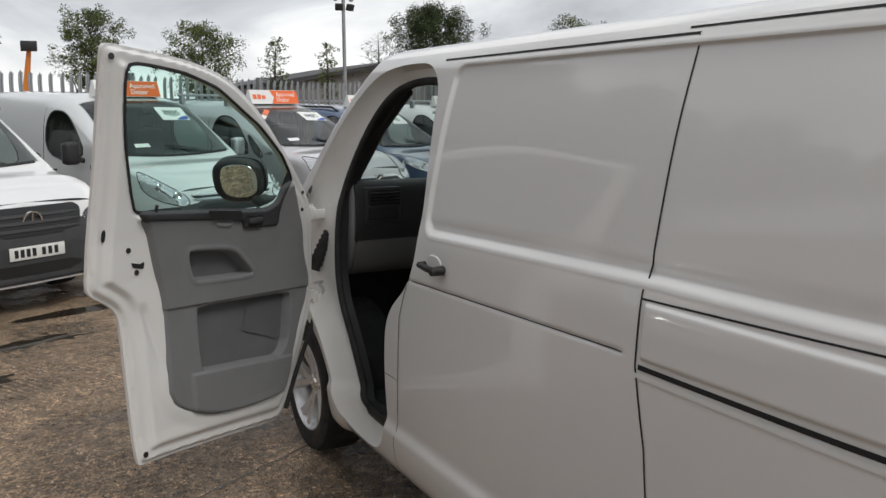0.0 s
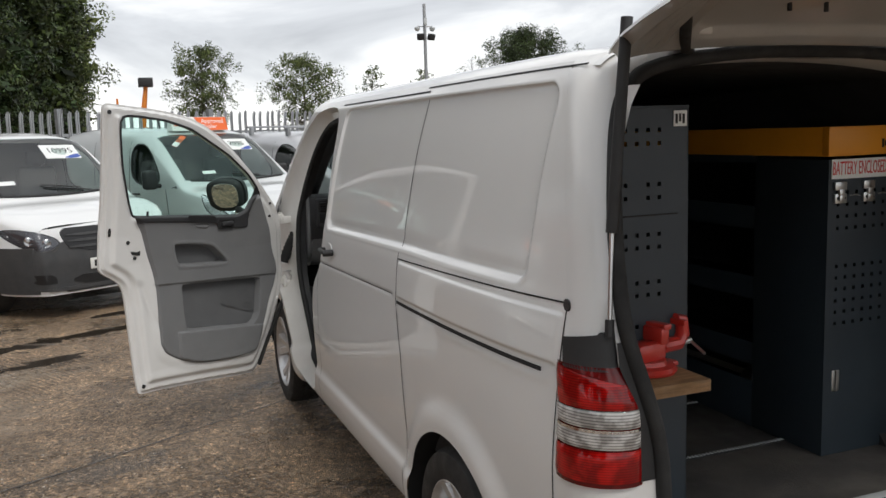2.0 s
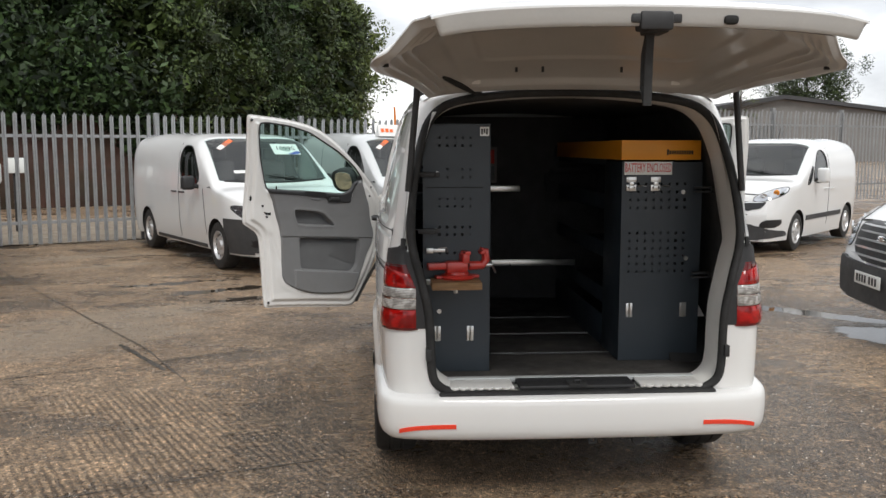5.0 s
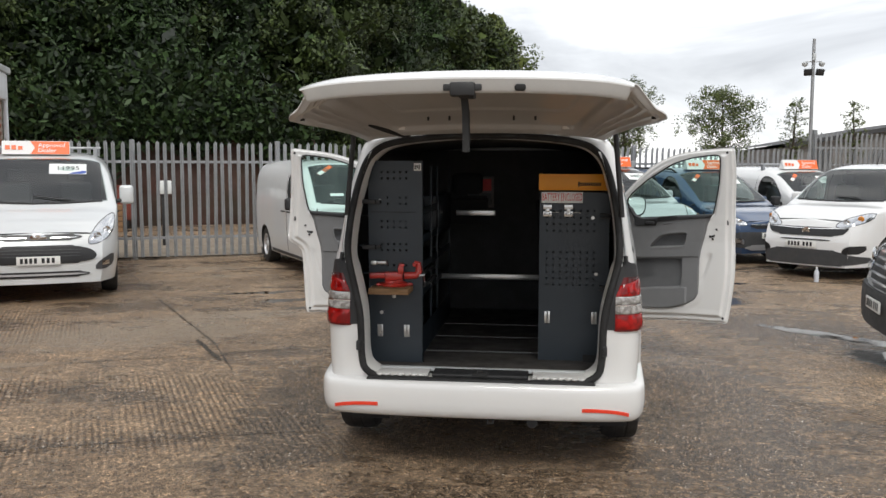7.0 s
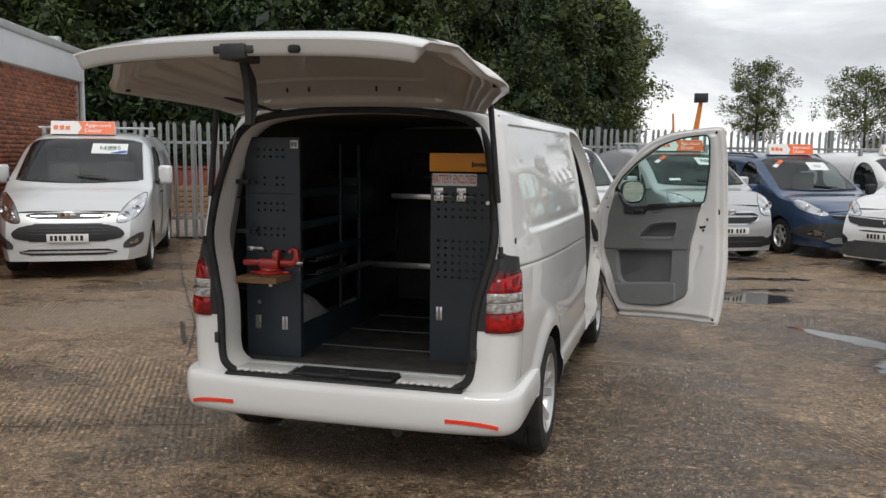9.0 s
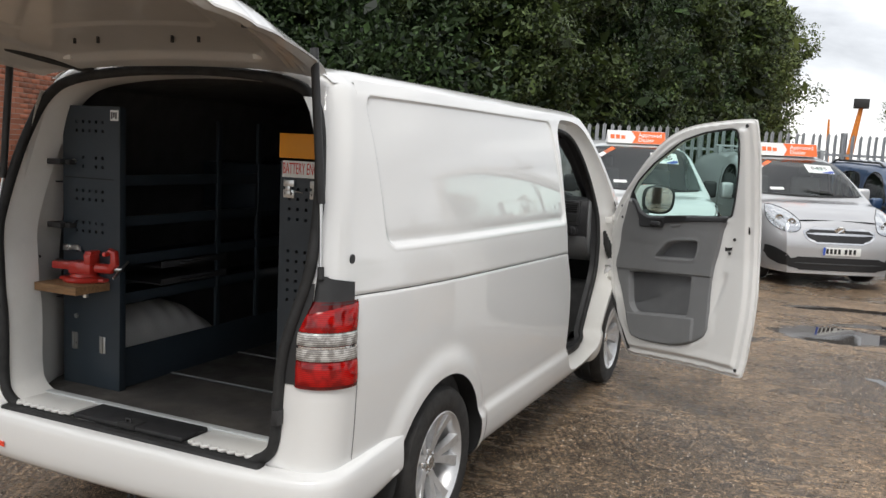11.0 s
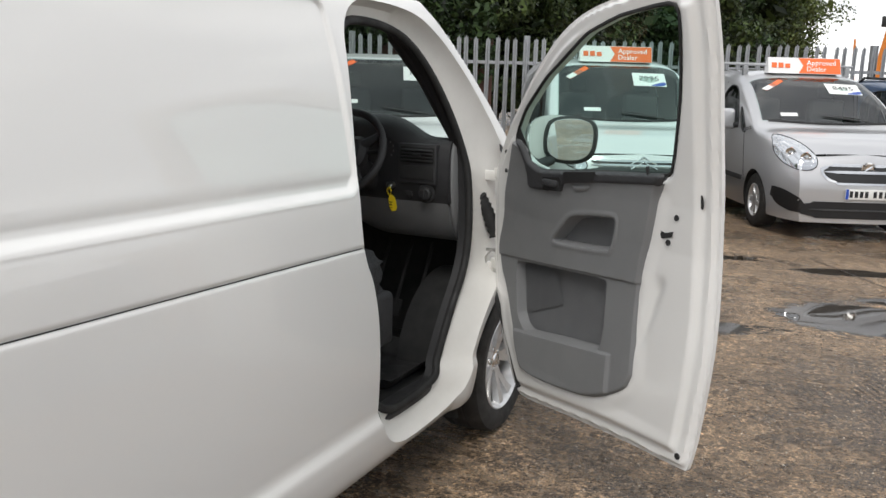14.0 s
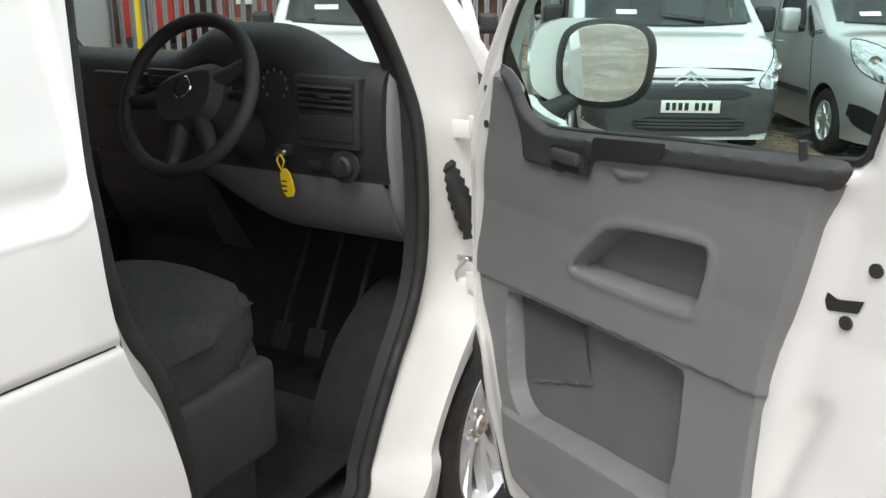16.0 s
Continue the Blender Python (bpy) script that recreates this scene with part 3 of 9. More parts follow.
def wander(pts, w, seed, step=0.06):
    """An uneven strip of dirt in a joint or crack."""
    rnd = random.Random(seed)
    vs, fs = [], []
    P = []
    for (a, b), (c, d) in zip(pts[:-1], pts[1:]):
        k_ = max(1, int(math.hypot(c - a, d - b) / step))
        P += [(a + (c - a) * i / k_, b + (d - b) * i / k_) for i in range(k_)]
    P.append(pts[-1])
    for i, p in enumerate(P):
        a, b = P[max(0, i - 1)], P[min(len(P) - 1, i + 1)]
        t = Vector((b[0] - a[0], b[1] - a[1])).normalized()
        for s in (-1, 1):
            ww = w * (0.45 + 0.9 * rnd.random())
            o = 0.004 * rnd.random()
            x, y = p[0] - t.y * ww * s + o, p[1] + t.x * ww * s
            vs.append((x, y, float(lie(np.array(x), np.array(y))[2]) + 0.004))
        if i:
            fs.append((2 * i - 2, 2 * i - 1, 2 * i + 1, 2 * i))
    return vs, fs


def joint(pts, w, seed, name="slab_joint", lab="dark dirt-filled concrete slab joint"):
    ob = vf(name, wander(pts, w, seed), DIRT, None, "", 0)
    tagged(ob, lab, "joint", kind="structure")


joint([(-7.6, 10.6), (-4.9, 6.45), (-2.95, 3.6), (-2.35, 2.5)], 0.008, 1)
joint([(-7.5, 0.4), (-4.0, 2.5), (-2.2, 3.35), (0.3, 4.8)], 0.007, 2)
joint([(-3.2, 3.75), (-2.6, 2.85)], 0.022, 3, "slab_crack", "wide dark crack along the slab joint")
joint([(-9.0, -2.2), (-3.0, 0.2), (-1.2, 0.9)], 0.006, 4)
joint([(2.0, 9.4), (2.8, 8.2), (3.9, 6.6), (5.4, 4.2)], 0.008, 6)


PALEC = surface("pale_dry_concrete", (0.26, 0.215, 0.165), 0.55, vary=0.25, scale=3, grain=70, bump=0.6)
# exposed aggregate and loose stones round the van, left out where water stands
g = np.random.RandomState(5)
n_ = 100000
px_, py_ = g.uniform(-5.2, 4.6, n_), g.uniform(-3.6, 8.6, n_)
free = np.ones(n_, bool)
for x, y, rx, ry, turn in PUDDLES + HOLLOWS:
    dx, dy = px_ - x, py_ - y
    free &= np.hypot((dx * math.cos(turn) + dy * math.sin(turn)) / rx, (-dx * math.sin(turn) + dy * math.cos(turn)) / ry) > 0.9
px_, py_ = px_[free], py_[free]
n_ = len(px_)
size = 0.0034 + 0.0072 * g.rand(n_) ** 2.4
th = g.uniform(0, 6.283, n_)
corner = np.zeros((n_, 4, 3))
for j, (rr, aa_, hh) in enumerate(((1.0, 0.0, -0.15), (0.85, 2.1, -0.15), (0.9, 4.2, -0.15), (0.15, 1.0, 0.45))):
    r_ = size * rr * g.uniform(0.7, 1.3, n_)
    corner[:, j, 0], corner[:, j, 1] = px_ + r_ * np.cos(th + aa_), py_ + r_ * np.sin(th + aa_)
    corner[:, j, 2] = lie(px_, py_)[2] + size * hh
tri = (np.arange(n_)[:, None, None] * 4 + np.array([[0, 1, 3], [1, 2, 3], [2, 0, 3]])[None]).reshape(-1, 3)
STONE = surface("wet_grit", (0.24, 0.195, 0.15), 0.22, vary=0.4, island=True)
sn, sl = STONE.node_tree.nodes, STONE.node_tree.links
geo_ = sn.new("ShaderNodeNewGeometry")
sl.new(ramp(sn, sl, geo_.outputs["Random Per Island"], (0.0, (0.030, 0.024, 0.020)), (0.40, (0.12, 0.090, 0.066)), (0.70, (0.34, 0.25, 0.17)), (0.92, (0.52, 0.43, 0.33)), (1.0, (0.70, 0.65, 0.58))), sn["Principled BSDF"].inputs["Base Color"])
tagged(vf("aggregate", (corner.reshape(-1, 3).tolist(), tri.tolist()), STONE, None, "", 0), "exposed wet brown and grey aggregate stones", "gravel", kind="stuff")

# ---- palisade fence along the yard ----
FENCE_A = 26.5
FM = pose(-5.62, 11.85, 0, 0, 0, FENCE_A)
fence = thing("palisade_fence", "galvanised steel palisade fence with pointed pales", "fence", FM)


def pale_mesh(h):
    """One W-section pale with a three-pointed splayed head."""
    w = 0.034
    prof = [(-w, 0.0), (-w * 0.62, -0.012), (-w * 0.25, -0.012), (0, 0.003), (w * 0.25, -0.012), (w * 0.62, -0.012), (w, 0.0)]
    rows = [(0.06, 1, 0), (h - 0.16, 1, 0), (h - 0.07, 1.0, -0.012)]
    vs, fs = [], []
    for z, k_, o in rows:
        vs += [(x * k_, y + o, z) for x, y in prof]
    vs += [(-w * 0.9, -0.030, h - 0.03), (-w * 0.62, -0.022, h - 0.05), (-w * 0.2, -0.016, h - 0.02), (0, -0.012, h), (w * 0.2, -0.016, h - 0.02), (w * 0.62, -0.022, h - 0.05), (w * 0.9, -0.030, h - 0.03)]
    for r in range(3):
        for j in range(6):
            fs.append((7 * r + j, 7 * r + j + 1, 7 * r + 8 + j, 7 * r + 7 + j))
    return mesh_of("pale", vs, fs, 20)


PALE_M = pale_mesh(2.28)
PALE_M.materials.append(GALV)
rnd = random.Random(11)
x = -13.0
while x < 18.0:
    ob = put("pale", PALE_M, None, fence, "", pose(x, rnd.uniform(-0.004, 0.004), rnd.uniform(-0.015, 0.015), rnd.uniform(-0.5, 0.5), rnd.uniform(-0.6, 0.6), rnd.uniform(-2, 2)))
    x += 0.152
for i in range(12):
    xx = -13.0 + 2.74 * i
    vf("post", join(block(xx - 0.045, xx - 0.038, 0.03, 0.13, 0, 2.30, 0.001, 1), block(xx + 0.038, xx + 0.045, 0.03, 0.13, 0, 2.30, 0.001, 1), block(xx - 0.04, xx + 0.04, 0.076, 0.084, 0, 2.30, 0.001, 1)), GALV, fence, "steel fence post")
for z in (0.42, 1.88):
    vf("rail", join(block(-13.1, 18.0, 0.012, 0.020, z - 0.025, z + 0.025, 0.001, 1), block(-13.1, 18.0, 0.02, 0.06, z + 0.018, z + 0.025, 0.001, 1)), GALV, fence, "steel angle rail")
fence2 = thing("palisade_fence", "taller galvanised palisade fence beyond the parked vans", "fence", pose(7.0, 18.0, 0.15, 0, 0, 24))
P2 = pale_mesh(2.55)
P2.materials.append(GALV)
for i in range(95):
    put("pale", P2, None, fence2, "", pose(0.152 * i, 0, rnd.uniform(-0.02, 0.02), 0, rnd.uniform(-0.7, 0.7), 0))
for i in range(6):
    vf("post", block(2.74 * i - 0.05, 2.74 * i + 0.05, 0.03, 0.13, -0.15, 2.6, 0.004, 1), GALV, fence2, "steel fence post")
for z in (0.5, 2.15):
    vf("rail", block(0, 14.4, 0.012, 0.06, z - 0.025, z + 0.025, 0.002, 1), GALV, fence2, "steel angle rail")

# ---- brick building beside the yard ----
BRICK = surface("red_brick", (0.31, 0.105, 0.055), 0.85, vary=0.2, scale=3, grain=60, bump=0.6)
MORTAR = surface("pale_mortar", (0.30, 0.24, 0.20), 0.9, vary=0.15, grain=80, bump=0.5)
bb, bl_ = BRICK.node_tree.nodes, BRICK.node_tree.links
oi = bb.new("ShaderNodeObjectInfo")
hs = bb.new("ShaderNodeHueSaturation")
mr = bb.new("ShaderNodeMapRange")
mr.inputs["To Min"].default_value, mr.inputs["To Max"].default_value = 0.72, 1.22
bl_.new(oi.outputs["Random"], mr.inputs["Value"])
bl_.new(mr.outputs[0], hs.inputs["Value"])
src_ = bb["Principled BSDF"].inputs["Base Color"].links[0].from_socket
bl_.new(src_, hs.inputs["Color"])
bl_.new(hs.outputs[0], bb["Principled BSDF"].inputs["Base Color"])
CLAD = surface("grey_cladding", (0.50, 0.52, 0.52), 0.5, vary=0.08, scale=1.2, dirt=(0.2, 0.2, 0.17), dirt_scale=1.5, dirt_amount=0.3)
FASCIA = surface("white_fascia", (0.70, 0.72, 0.74), 0.5, vary=0.06, scale=1.0)
GREEN_T = surface("green_trim", (0.05, 0.10, 0.08), 0.5)
BM = pose(-7.80, 5.0, 0, 0, 0, 112)
bld = thing("brick_building", "red brick building with white fascia beside the yard", "building", BM)
# local x runs along the wall away from the yard, local y to its outer face at 0
# near end beyond x = -2.5 is unseen, added to darken the van's flank
vf("wall", block(-5.0, 7.0, 0.0, 0.30, 0.0, 3.1, 0.01), MORTAR, bld, "red brick side wall")
vf("fascia", block(-5.1, 7.1, -0.10, 0.35, 3.1, 3.62, 0.02), FASCIA, bld, "white roof fascia")
vf("roof", block(-5.2, 7.2, -0.15, 9.0, 3.62, 3.75, 0.02), CLAD, bld, "flat roof")
vf("end_wall", block(6.8, 7.0, 0.3, 8.0, 0.0, 4.0, 0.01), CLAD, bld, "grey clad end wall")
vf("downpipe", tube([(7.05, -0.05, 0.1), (7.05, -0.05, 3.5)], 0.05, 10), FASCIA, bld, "white downpipe")
vf("gutter", tube([(7.05, -0.12, 3.66), (7.05, 8.0, 3.66)], 0.07, 8), GREEN_T, bld, "dark green gutter")
bollard = thing("bollard", "black cast bollard standing by the brick wall", "bollard", pose(-7.05, 4.85, 0) @ Matrix.Diagonal((1.1, 1.1, 1.35, 1)))
vf("bollard_post", move(lathe([(0.0, 0.95), (0.05, 0.94), (0.085, 0.90), (0.09, 0.86), (0.075, 0.85), (0.075, 0.55), (0.09, 0.54), (0.09, 0.50), (0.08, 0.49), (0.085, 0.12), (0.105, 0.10), (0.105, 0.0)], 20), pose(0, 0, 0, 0, -90, 0)), BLACK, bollard, "black cast post")

# ---- far wall, trees, distance ----
WALLB = surface("dark_old_brick", (0.070, 0.032, 0.022), 0.9, vary=0.35, scale=0.8, grain=12, bump=0.8, dirt=(0.02, 0.03, 0.012), dirt_scale=0.6, dirt_amount=0.7)
backwall = tagged(vf("wall_boundary", move(block(-34, 5.5, 0, 0.4, 0, 2.7, 0.02), pose(-12, 20.4, 0, 0, 0, 30)), WALLB, None, "", 35), "old dark brick boundary wall under the trees", "wall", kind="structure")
BARK = surface("dark_bark", (0.045, 0.034, 0.024), 0.95, vary=0.3, scale=8, grain=30, bump=1.0, stretch=(6, 6, 1))
LEAF_D = leaf_material("conifer_leaf", (0.004, 0.009, 0.004), (0.036, 0.066, 0.019))
LEAF_M = leaf_material("broad_leaf", (0.007, 0.014, 0.005), (0.058, 0.084, 0.022))
LEAF_L = leaf_material("light_leaf", (0.035, 0.055, 0.016), (0.12, 0.15, 0.045))


def branchy_tree(x, y, h, r, seed, mat, leaves, leaf, shape="round", base=0.25, label="", name="tree", bare=0.0, z0=0.0, fill=0, tight=1.0):
    """A tapered trunk with limbs and a crown of many small leaves in clumps."""
    rnd = random.Random(seed)
    t = thing(name, label, "tree", pose(x, y, z0), "trees behind the yard")
    lean = (rnd.uniform(-0.04, 0.04) * h, rnd.uniform(-0.04, 0.04) * h)
    trunk = [(lean[0] * q * q, lean[1] * q * q, h * 0.92 * q) for q in (0, 0.15, 0.35, 0.6, 0.85, 1.0)]
    tr = max(0.06, h * 0.018)
    geo = [tube(trunk, [tr * k_ for k_ in (1.3, 1.0, 0.85, 0.6, 0.3, 0.08)], 8)]
    clumps = []
    nb = int(26 + 10 * h) if shape == "cone" else int(20 + 5 * h)
    for i in range(nb):
        q = base + (1 - base) * (i + rnd.random()) / nb
        a = i * 2.399 + rnd.uniform(-0.5, 0.5)
        if shape == "cone":
            reach = r * (1.05 - 0.80 * ((q - base) / (1 - base)) ** 1.3) * rnd.uniform(0.75, 1.08)
        else:
            s_ = (q - base) / (1 - base)
            reach = r * math.sqrt(max(0.05, 1 - (2 * s_ - 0.9) ** 2 * 0.85)) * rnd.uniform(0.55, 1.1)
        p0 = Vector((lean[0] * q * q, lean[1] * q * q, h * q * 0.92))
        rise = rnd.uniform(-0.05, 0.25) if shape == "cone" else rnd.uniform(0.1, 0.6)
        tip = p0 + Vector((math.cos(a) * reach, math.sin(a) * reach, reach * rise))
        midp = p0.lerp(tip, 0.5) + Vector((0, 0, 0.06 * reach))
        geo.append(tube([p0, midp, tip], [tr * 0.35 * (1.1 - q), tr * 0.2 * (1.1 - q) + 0.005, 0.004], 5))
        for f_ in ((0.45, 0.7, 0.95) if shape == "cone" else (0.5, 0.75, 1.0)):
            if rnd.random() > bare:
                clumps.append((p0.lerp(tip, f_) + Vector((rnd.gauss(0, 0.1 * r), rnd.gauss(0, 0.1 * r), rnd.gauss(0, 0.06 * r))), r * tight * rnd.uniform(0.16, 0.30)))
    vf("trunk", join(*geo), BARK, t, "dark trunk and limbs", 60)
    n_ = leaves
    C = np.array([c[0] for c in clumps])
    R_ = np.array([c[1] for c in clumps])
    g = np.random.RandomState(seed)
    pick = g.randint(0, len(C), n_)
    dirs = g.normal(size=(n_, 3))
    dirs /= np.linalg.norm(dirs, axis=1)[:, None]
    pos_ = C[pick] + dirs * (R_[pick] * (0.35 + 0.65 * g.rand(n_) ** 0.5))[:, None]
    a1 = g.normal(size=(n_, 3))
    a1 /= np.linalg.norm(a1, axis=1)[:, None]
    a2 = np.cross(a1, dirs)
    a2 /= np.maximum(1e-6, np.linalg.norm(a2, axis=1))[:, None]
    s1 = leaf * (0.6 + 0.8 * g.rand(n_))[:, None]
    s2 = s1 * 0.5
    q0, q1, q2, q3 = pos_ - a1 * s1, pos_ + a2 * s2, pos_ + a1 * s1, pos_ - a2 * s2
    V = np.stack([q0, q1, q2, q3], 1).reshape(-1, 3)
    if fill:
        # large inner sprays that close the heart of the crown
        pk_ = g.randint(0, len(C), fill)
        ax_ = np.stack([lean[0] * (C[pk_, 2] / h) ** 2, lean[1] * (C[pk_, 2] / h) ** 2, C[pk_, 2]], 1)
        c_ = ax_ + (C[pk_] - ax_) * (0.15 + 0.75 * g.rand(fill))[:, None] + g.normal(size=(fill, 3)) * 0.12 * r
        b1, b2 = g.normal(size=(fill, 3)), g.normal(size=(fill, 3))
        b1 *= 0.15 * r / np.linalg.norm(b1, axis=1)[:, None]
        b2 *= 0.08 * r / np.linalg.norm(b2, axis=1)[:, None]
        V = np.concatenate([V, np.stack([c_ - b1, c_ + b2, c_ + b1, c_ - b2], 1).reshape(-1, 3)])
        n_ += fill
    F = np.arange(4 * n_).reshape(-1, 4)
    vf("crown", (V.tolist(), F.tolist()), mat, t, "dense leafy crown", 0)
    return t


for i, (x, y, h, r, kind) in enumerate([
    (-31, 15, 12.0, 3.6, "b"), (-27.5, 17, 13.0, 3.4, "b"), (-24.5, 19.5, 12.5, 3.2, "c"), (-21.8, 20.5, 13.2, 3.2, "b"), (-19.0, 22.5, 12.6, 3.0, "c"), (-16.6, 23.5, 13.4, 3.0, "c"),
    (-14.2, 25.4, 12.8, 3.0, "b"), (-12.0, 27.4, 13.4, 2.9, "c"), (-10.2, 30.0, 13.0, 2.9, "c"), (-8.9, 33.4, 13.2, 2.9, "b"), (-8.0, 37.6, 12.8, 2.9, "c"), (-7.4, 43, 12.4, 3.0, "c"), (-7.0, 49, 12.8, 3.2, "b"), (-6.8, 57, 13.6, 3.5, "c"), (-6.6, 67, 15.2, 4.0, "b"), (-6.6, 80, 16.8, 4.6, "l"), (-6.6, 95, 18.4, 5.0, "l"),
    (-17.8, 20.8, 8.5, 2.6, "b"), (-13.0, 23.6, 8.0, 2.5, "c"), (-9.4, 28.6, 8.2, 2.5, "b"), (-23.2, 18.0, 8.0, 2.6, "c"), (-7.4, 39.5, 8.0, 2.6, "b")]):
    far = y > 45
    if kind == "c":
        branchy_tree(x, y, h, r, 100 + i, LEAF_D, 34000, 0.15 if far else 0.085, "cone", 0.08, "tall dense dark green conifer behind the fence", "conifer", fill=3200)
    else:
        branchy_tree(x, y, h, r, 100 + i, LEAF_M if kind == "b" else LEAF_L, 34000, 0.16 if far else 0.088, "round", 0.08, "tall broadleaf tree with heavy green crown" if kind == "b" else "tree with thinner yellow-green leaves", "broadleaf_tree", fill=3000 if kind == "b" else 900)
for i, (x, y, h, r, n_, bare, mt, lab) in enumerate([
    (10.5, 116, 14.0, 4.5, 5200, 0.15, LEAF_L, "airy young tree far beyond the fence"), (20.5, 100, 11.2, 5.0, 3600, 0.3, LEAF_L, "spreading tree with sparse leaves far away"), (27.0, 95, 10.2, 1.7, 420, 0.4, LEAF_L, "thin spindly sapling with few leaves"),
    (56.5, 112, 16.6, 6.4, 14000, 0.0, LEAF_M, "round dense dark green tree"), (75, 105, 15.5, 5.0, 2200, 0.4, LEAF_L, "sparse small tree showing over the roof"), (33.5, 95, 10.0, 1.5, 380, 0.5, LEAF_L, "thin half-bare sapling behind the fence"), (42, 100, 11.8, 3.0, 130, 0.85, LEAF_L, "almost bare sapling with thin twigs")]):
    branchy_tree(x, y, h, r, 300 + i, mt, int(n_ * 3.2), 0.12, "round", 0.28, lab, "small_tree", bare, tight=0.75)
# unseen trees added at the yard's other edges: paintwork mirrors them, flank darkens
for i, (x, y, h, r) in enumerate([(-15.5, 1.0, 8.5, 3.0), (-14.0, -4.0, 7.5, 2.8), (-15.0, -9.0, 8.0, 3.0), (-13.0, -14.0, 7.0, 2.8), (24, 2, 9, 3.2), (27, 11, 8, 3.0), (22, -12, 8, 3.0)]):
    branchy_tree(x, y, h, r, 400 + i, LEAF_M, 4000, 0.2, "round", 0.2, "broad unseen tree at the edge of the yard", "broadleaf_tree", fill=600)
# ivy and undergrowth hanging over the boundary wall
g = np.random.RandomState(77)
n_ = 26000
u_ = g.uniform(-34, 5.5, n_)
top_ = 2.3 + 0.5 * np.sin(u_ * 0.9) + 0.35 * np.sin(u_ * 2.3 + 1)
z_ = np.clip(top_ + np.abs(g.normal(size=n_)) * 1.3 - 0.5 * g.rand(n_), 1.0, 6.0)
v_ = -0.15 - 0.7 * g.rand(n_) * np.clip((z_ - 1.2) / 2, 0.1, 1)
ca, sa = math.cos(radians(30)), math.sin(radians(30))
C_ = np.stack([-12 + ca * u_ - sa * v_, 20.4 + sa * u_ + ca * v_, z_], 1)
a1, a2 = g.normal(size=(n_, 3)), g.normal(size=(n_, 3))
a1 *= (0.10 + 0.08 * g.rand(n_))[:, None] / np.linalg.norm(a1, axis=1)[:, None]
a2 *= (0.06 + 0.04 * g.rand(n_))[:, None] / np.linalg.norm(a2, axis=1)[:, None]
tagged(vf("ivy", (np.stack([C_ - a1, C_ + a2, C_ + a1, C_ - a2], 1).reshape(-1, 3).tolist(), np.arange(4 * n_).reshape(-1, 4).tolist()), LEAF_D, None, "", 0), "dark ivy and undergrowth hanging over the wall", "undergrowth", kind="stuff")

lamp = thing("lamp_post", "tall grey post with cameras and floodlights", "lamp post", pose(12.0, 36.0, 0))
vf("mast", tube([(0, 0, 0), (0, 0, 7.55)], [0.095, 0.07], 12), GALV, lamp, "grey steel mast")
vf("cross_arm", tube([(-0.36, 0, 6.55), (0.36, 0, 6.55)], 0.025, 8), GALV, lamp, "steel cross arm")
for s in (-1, 1):
    vf("camera_dome", move(lathe([(0.0, -0.16), (0.09, -0.12), (0.13, -0.04), (0.13, 0.02), (0.0, 0.06)], 14), pose(s * 0.36, 0, 6.48, 0, -90, 0)), CLAD, lamp, "white camera dome")
    vf("floodlight", move(block(-0.17, 0.17, -0.10, 0.06, -0.14, 0.14, 0.02), pose(s * 0.25, -0.12, 6.08, 20, 0, s * 20)), BLACK, lamp, "black floodlight")
vf("bird_box", block(-0.07, 0.07, -0.14, -0.07, 6.60, 6.90, 0.01), CLAD, lamp, "small white unit")
picker = thing("access_platform", "orange lifting platform with dark basket beyond the fence", "lift", pose(2.9, 112, 0))
vf("boom", tube([(-0.6, 0, -0.02), (0.0, 0, 5.0), (0.5, 0, 8.6)], [0.45, 0.36, 0.25], 8), ORANGE_STEEL, picker, "orange boom")
vf("basket", block(-0.35, 1.35, -0.8, 0.8, 8.5, 9.6, 0.06), BLACK, picker, "dark basket")
vf("second_arm", tube([(-2.6, 1.5, -0.02), (-2.9, 1.5, 7.2)], [0.30, 0.12], 8), ORANGE_STEEL, picker, "orange arm")
shed = thing("warehouse", "long low dark-roofed warehouse beyond the fence", "warehouse", pose(29, 104, 0))
SHED_W = surface("grey_warehouse_wall", (0.20, 0.19, 0.18), 0.8, vary=0.15, scale=0.5)
vf("wall", ([(0, 0, 0), (40, 0, 0), (40, 0, 5.6), (20, 0, 7.9), (0, 0, 4.5), (0, 40, 0), (40, 40, 0), (40, 40, 5.6), (20, 40, 7.9), (0, 40, 4.5)], [(0, 1, 2, 3, 4), (6, 5, 9, 8, 7), (5, 0, 4, 9), (1, 6, 7, 2)]), SHED_W, shed, "grey warehouse wall", 20)
vf("roof", ([(-0.6, -0.8, 4.4), (20, -0.8, 7.9), (40.6, -0.8, 5.5), (-0.6, -0.8, 4.9), (20, -0.8, 8.4), (40.6, -0.8, 6.0), (-0.6, 41, 4.9), (20, 41, 8.4), (40.6, 41, 6.0)], [(0, 1, 4, 3), (1, 2, 5, 4), (3, 4, 7, 6), (4, 5, 8, 7)]), surface("dark_roof_sheet", (0.05, 0.05, 0.053), 0.7, vary=0.15, scale=0.4), shed, "dark shallow roof", 20)
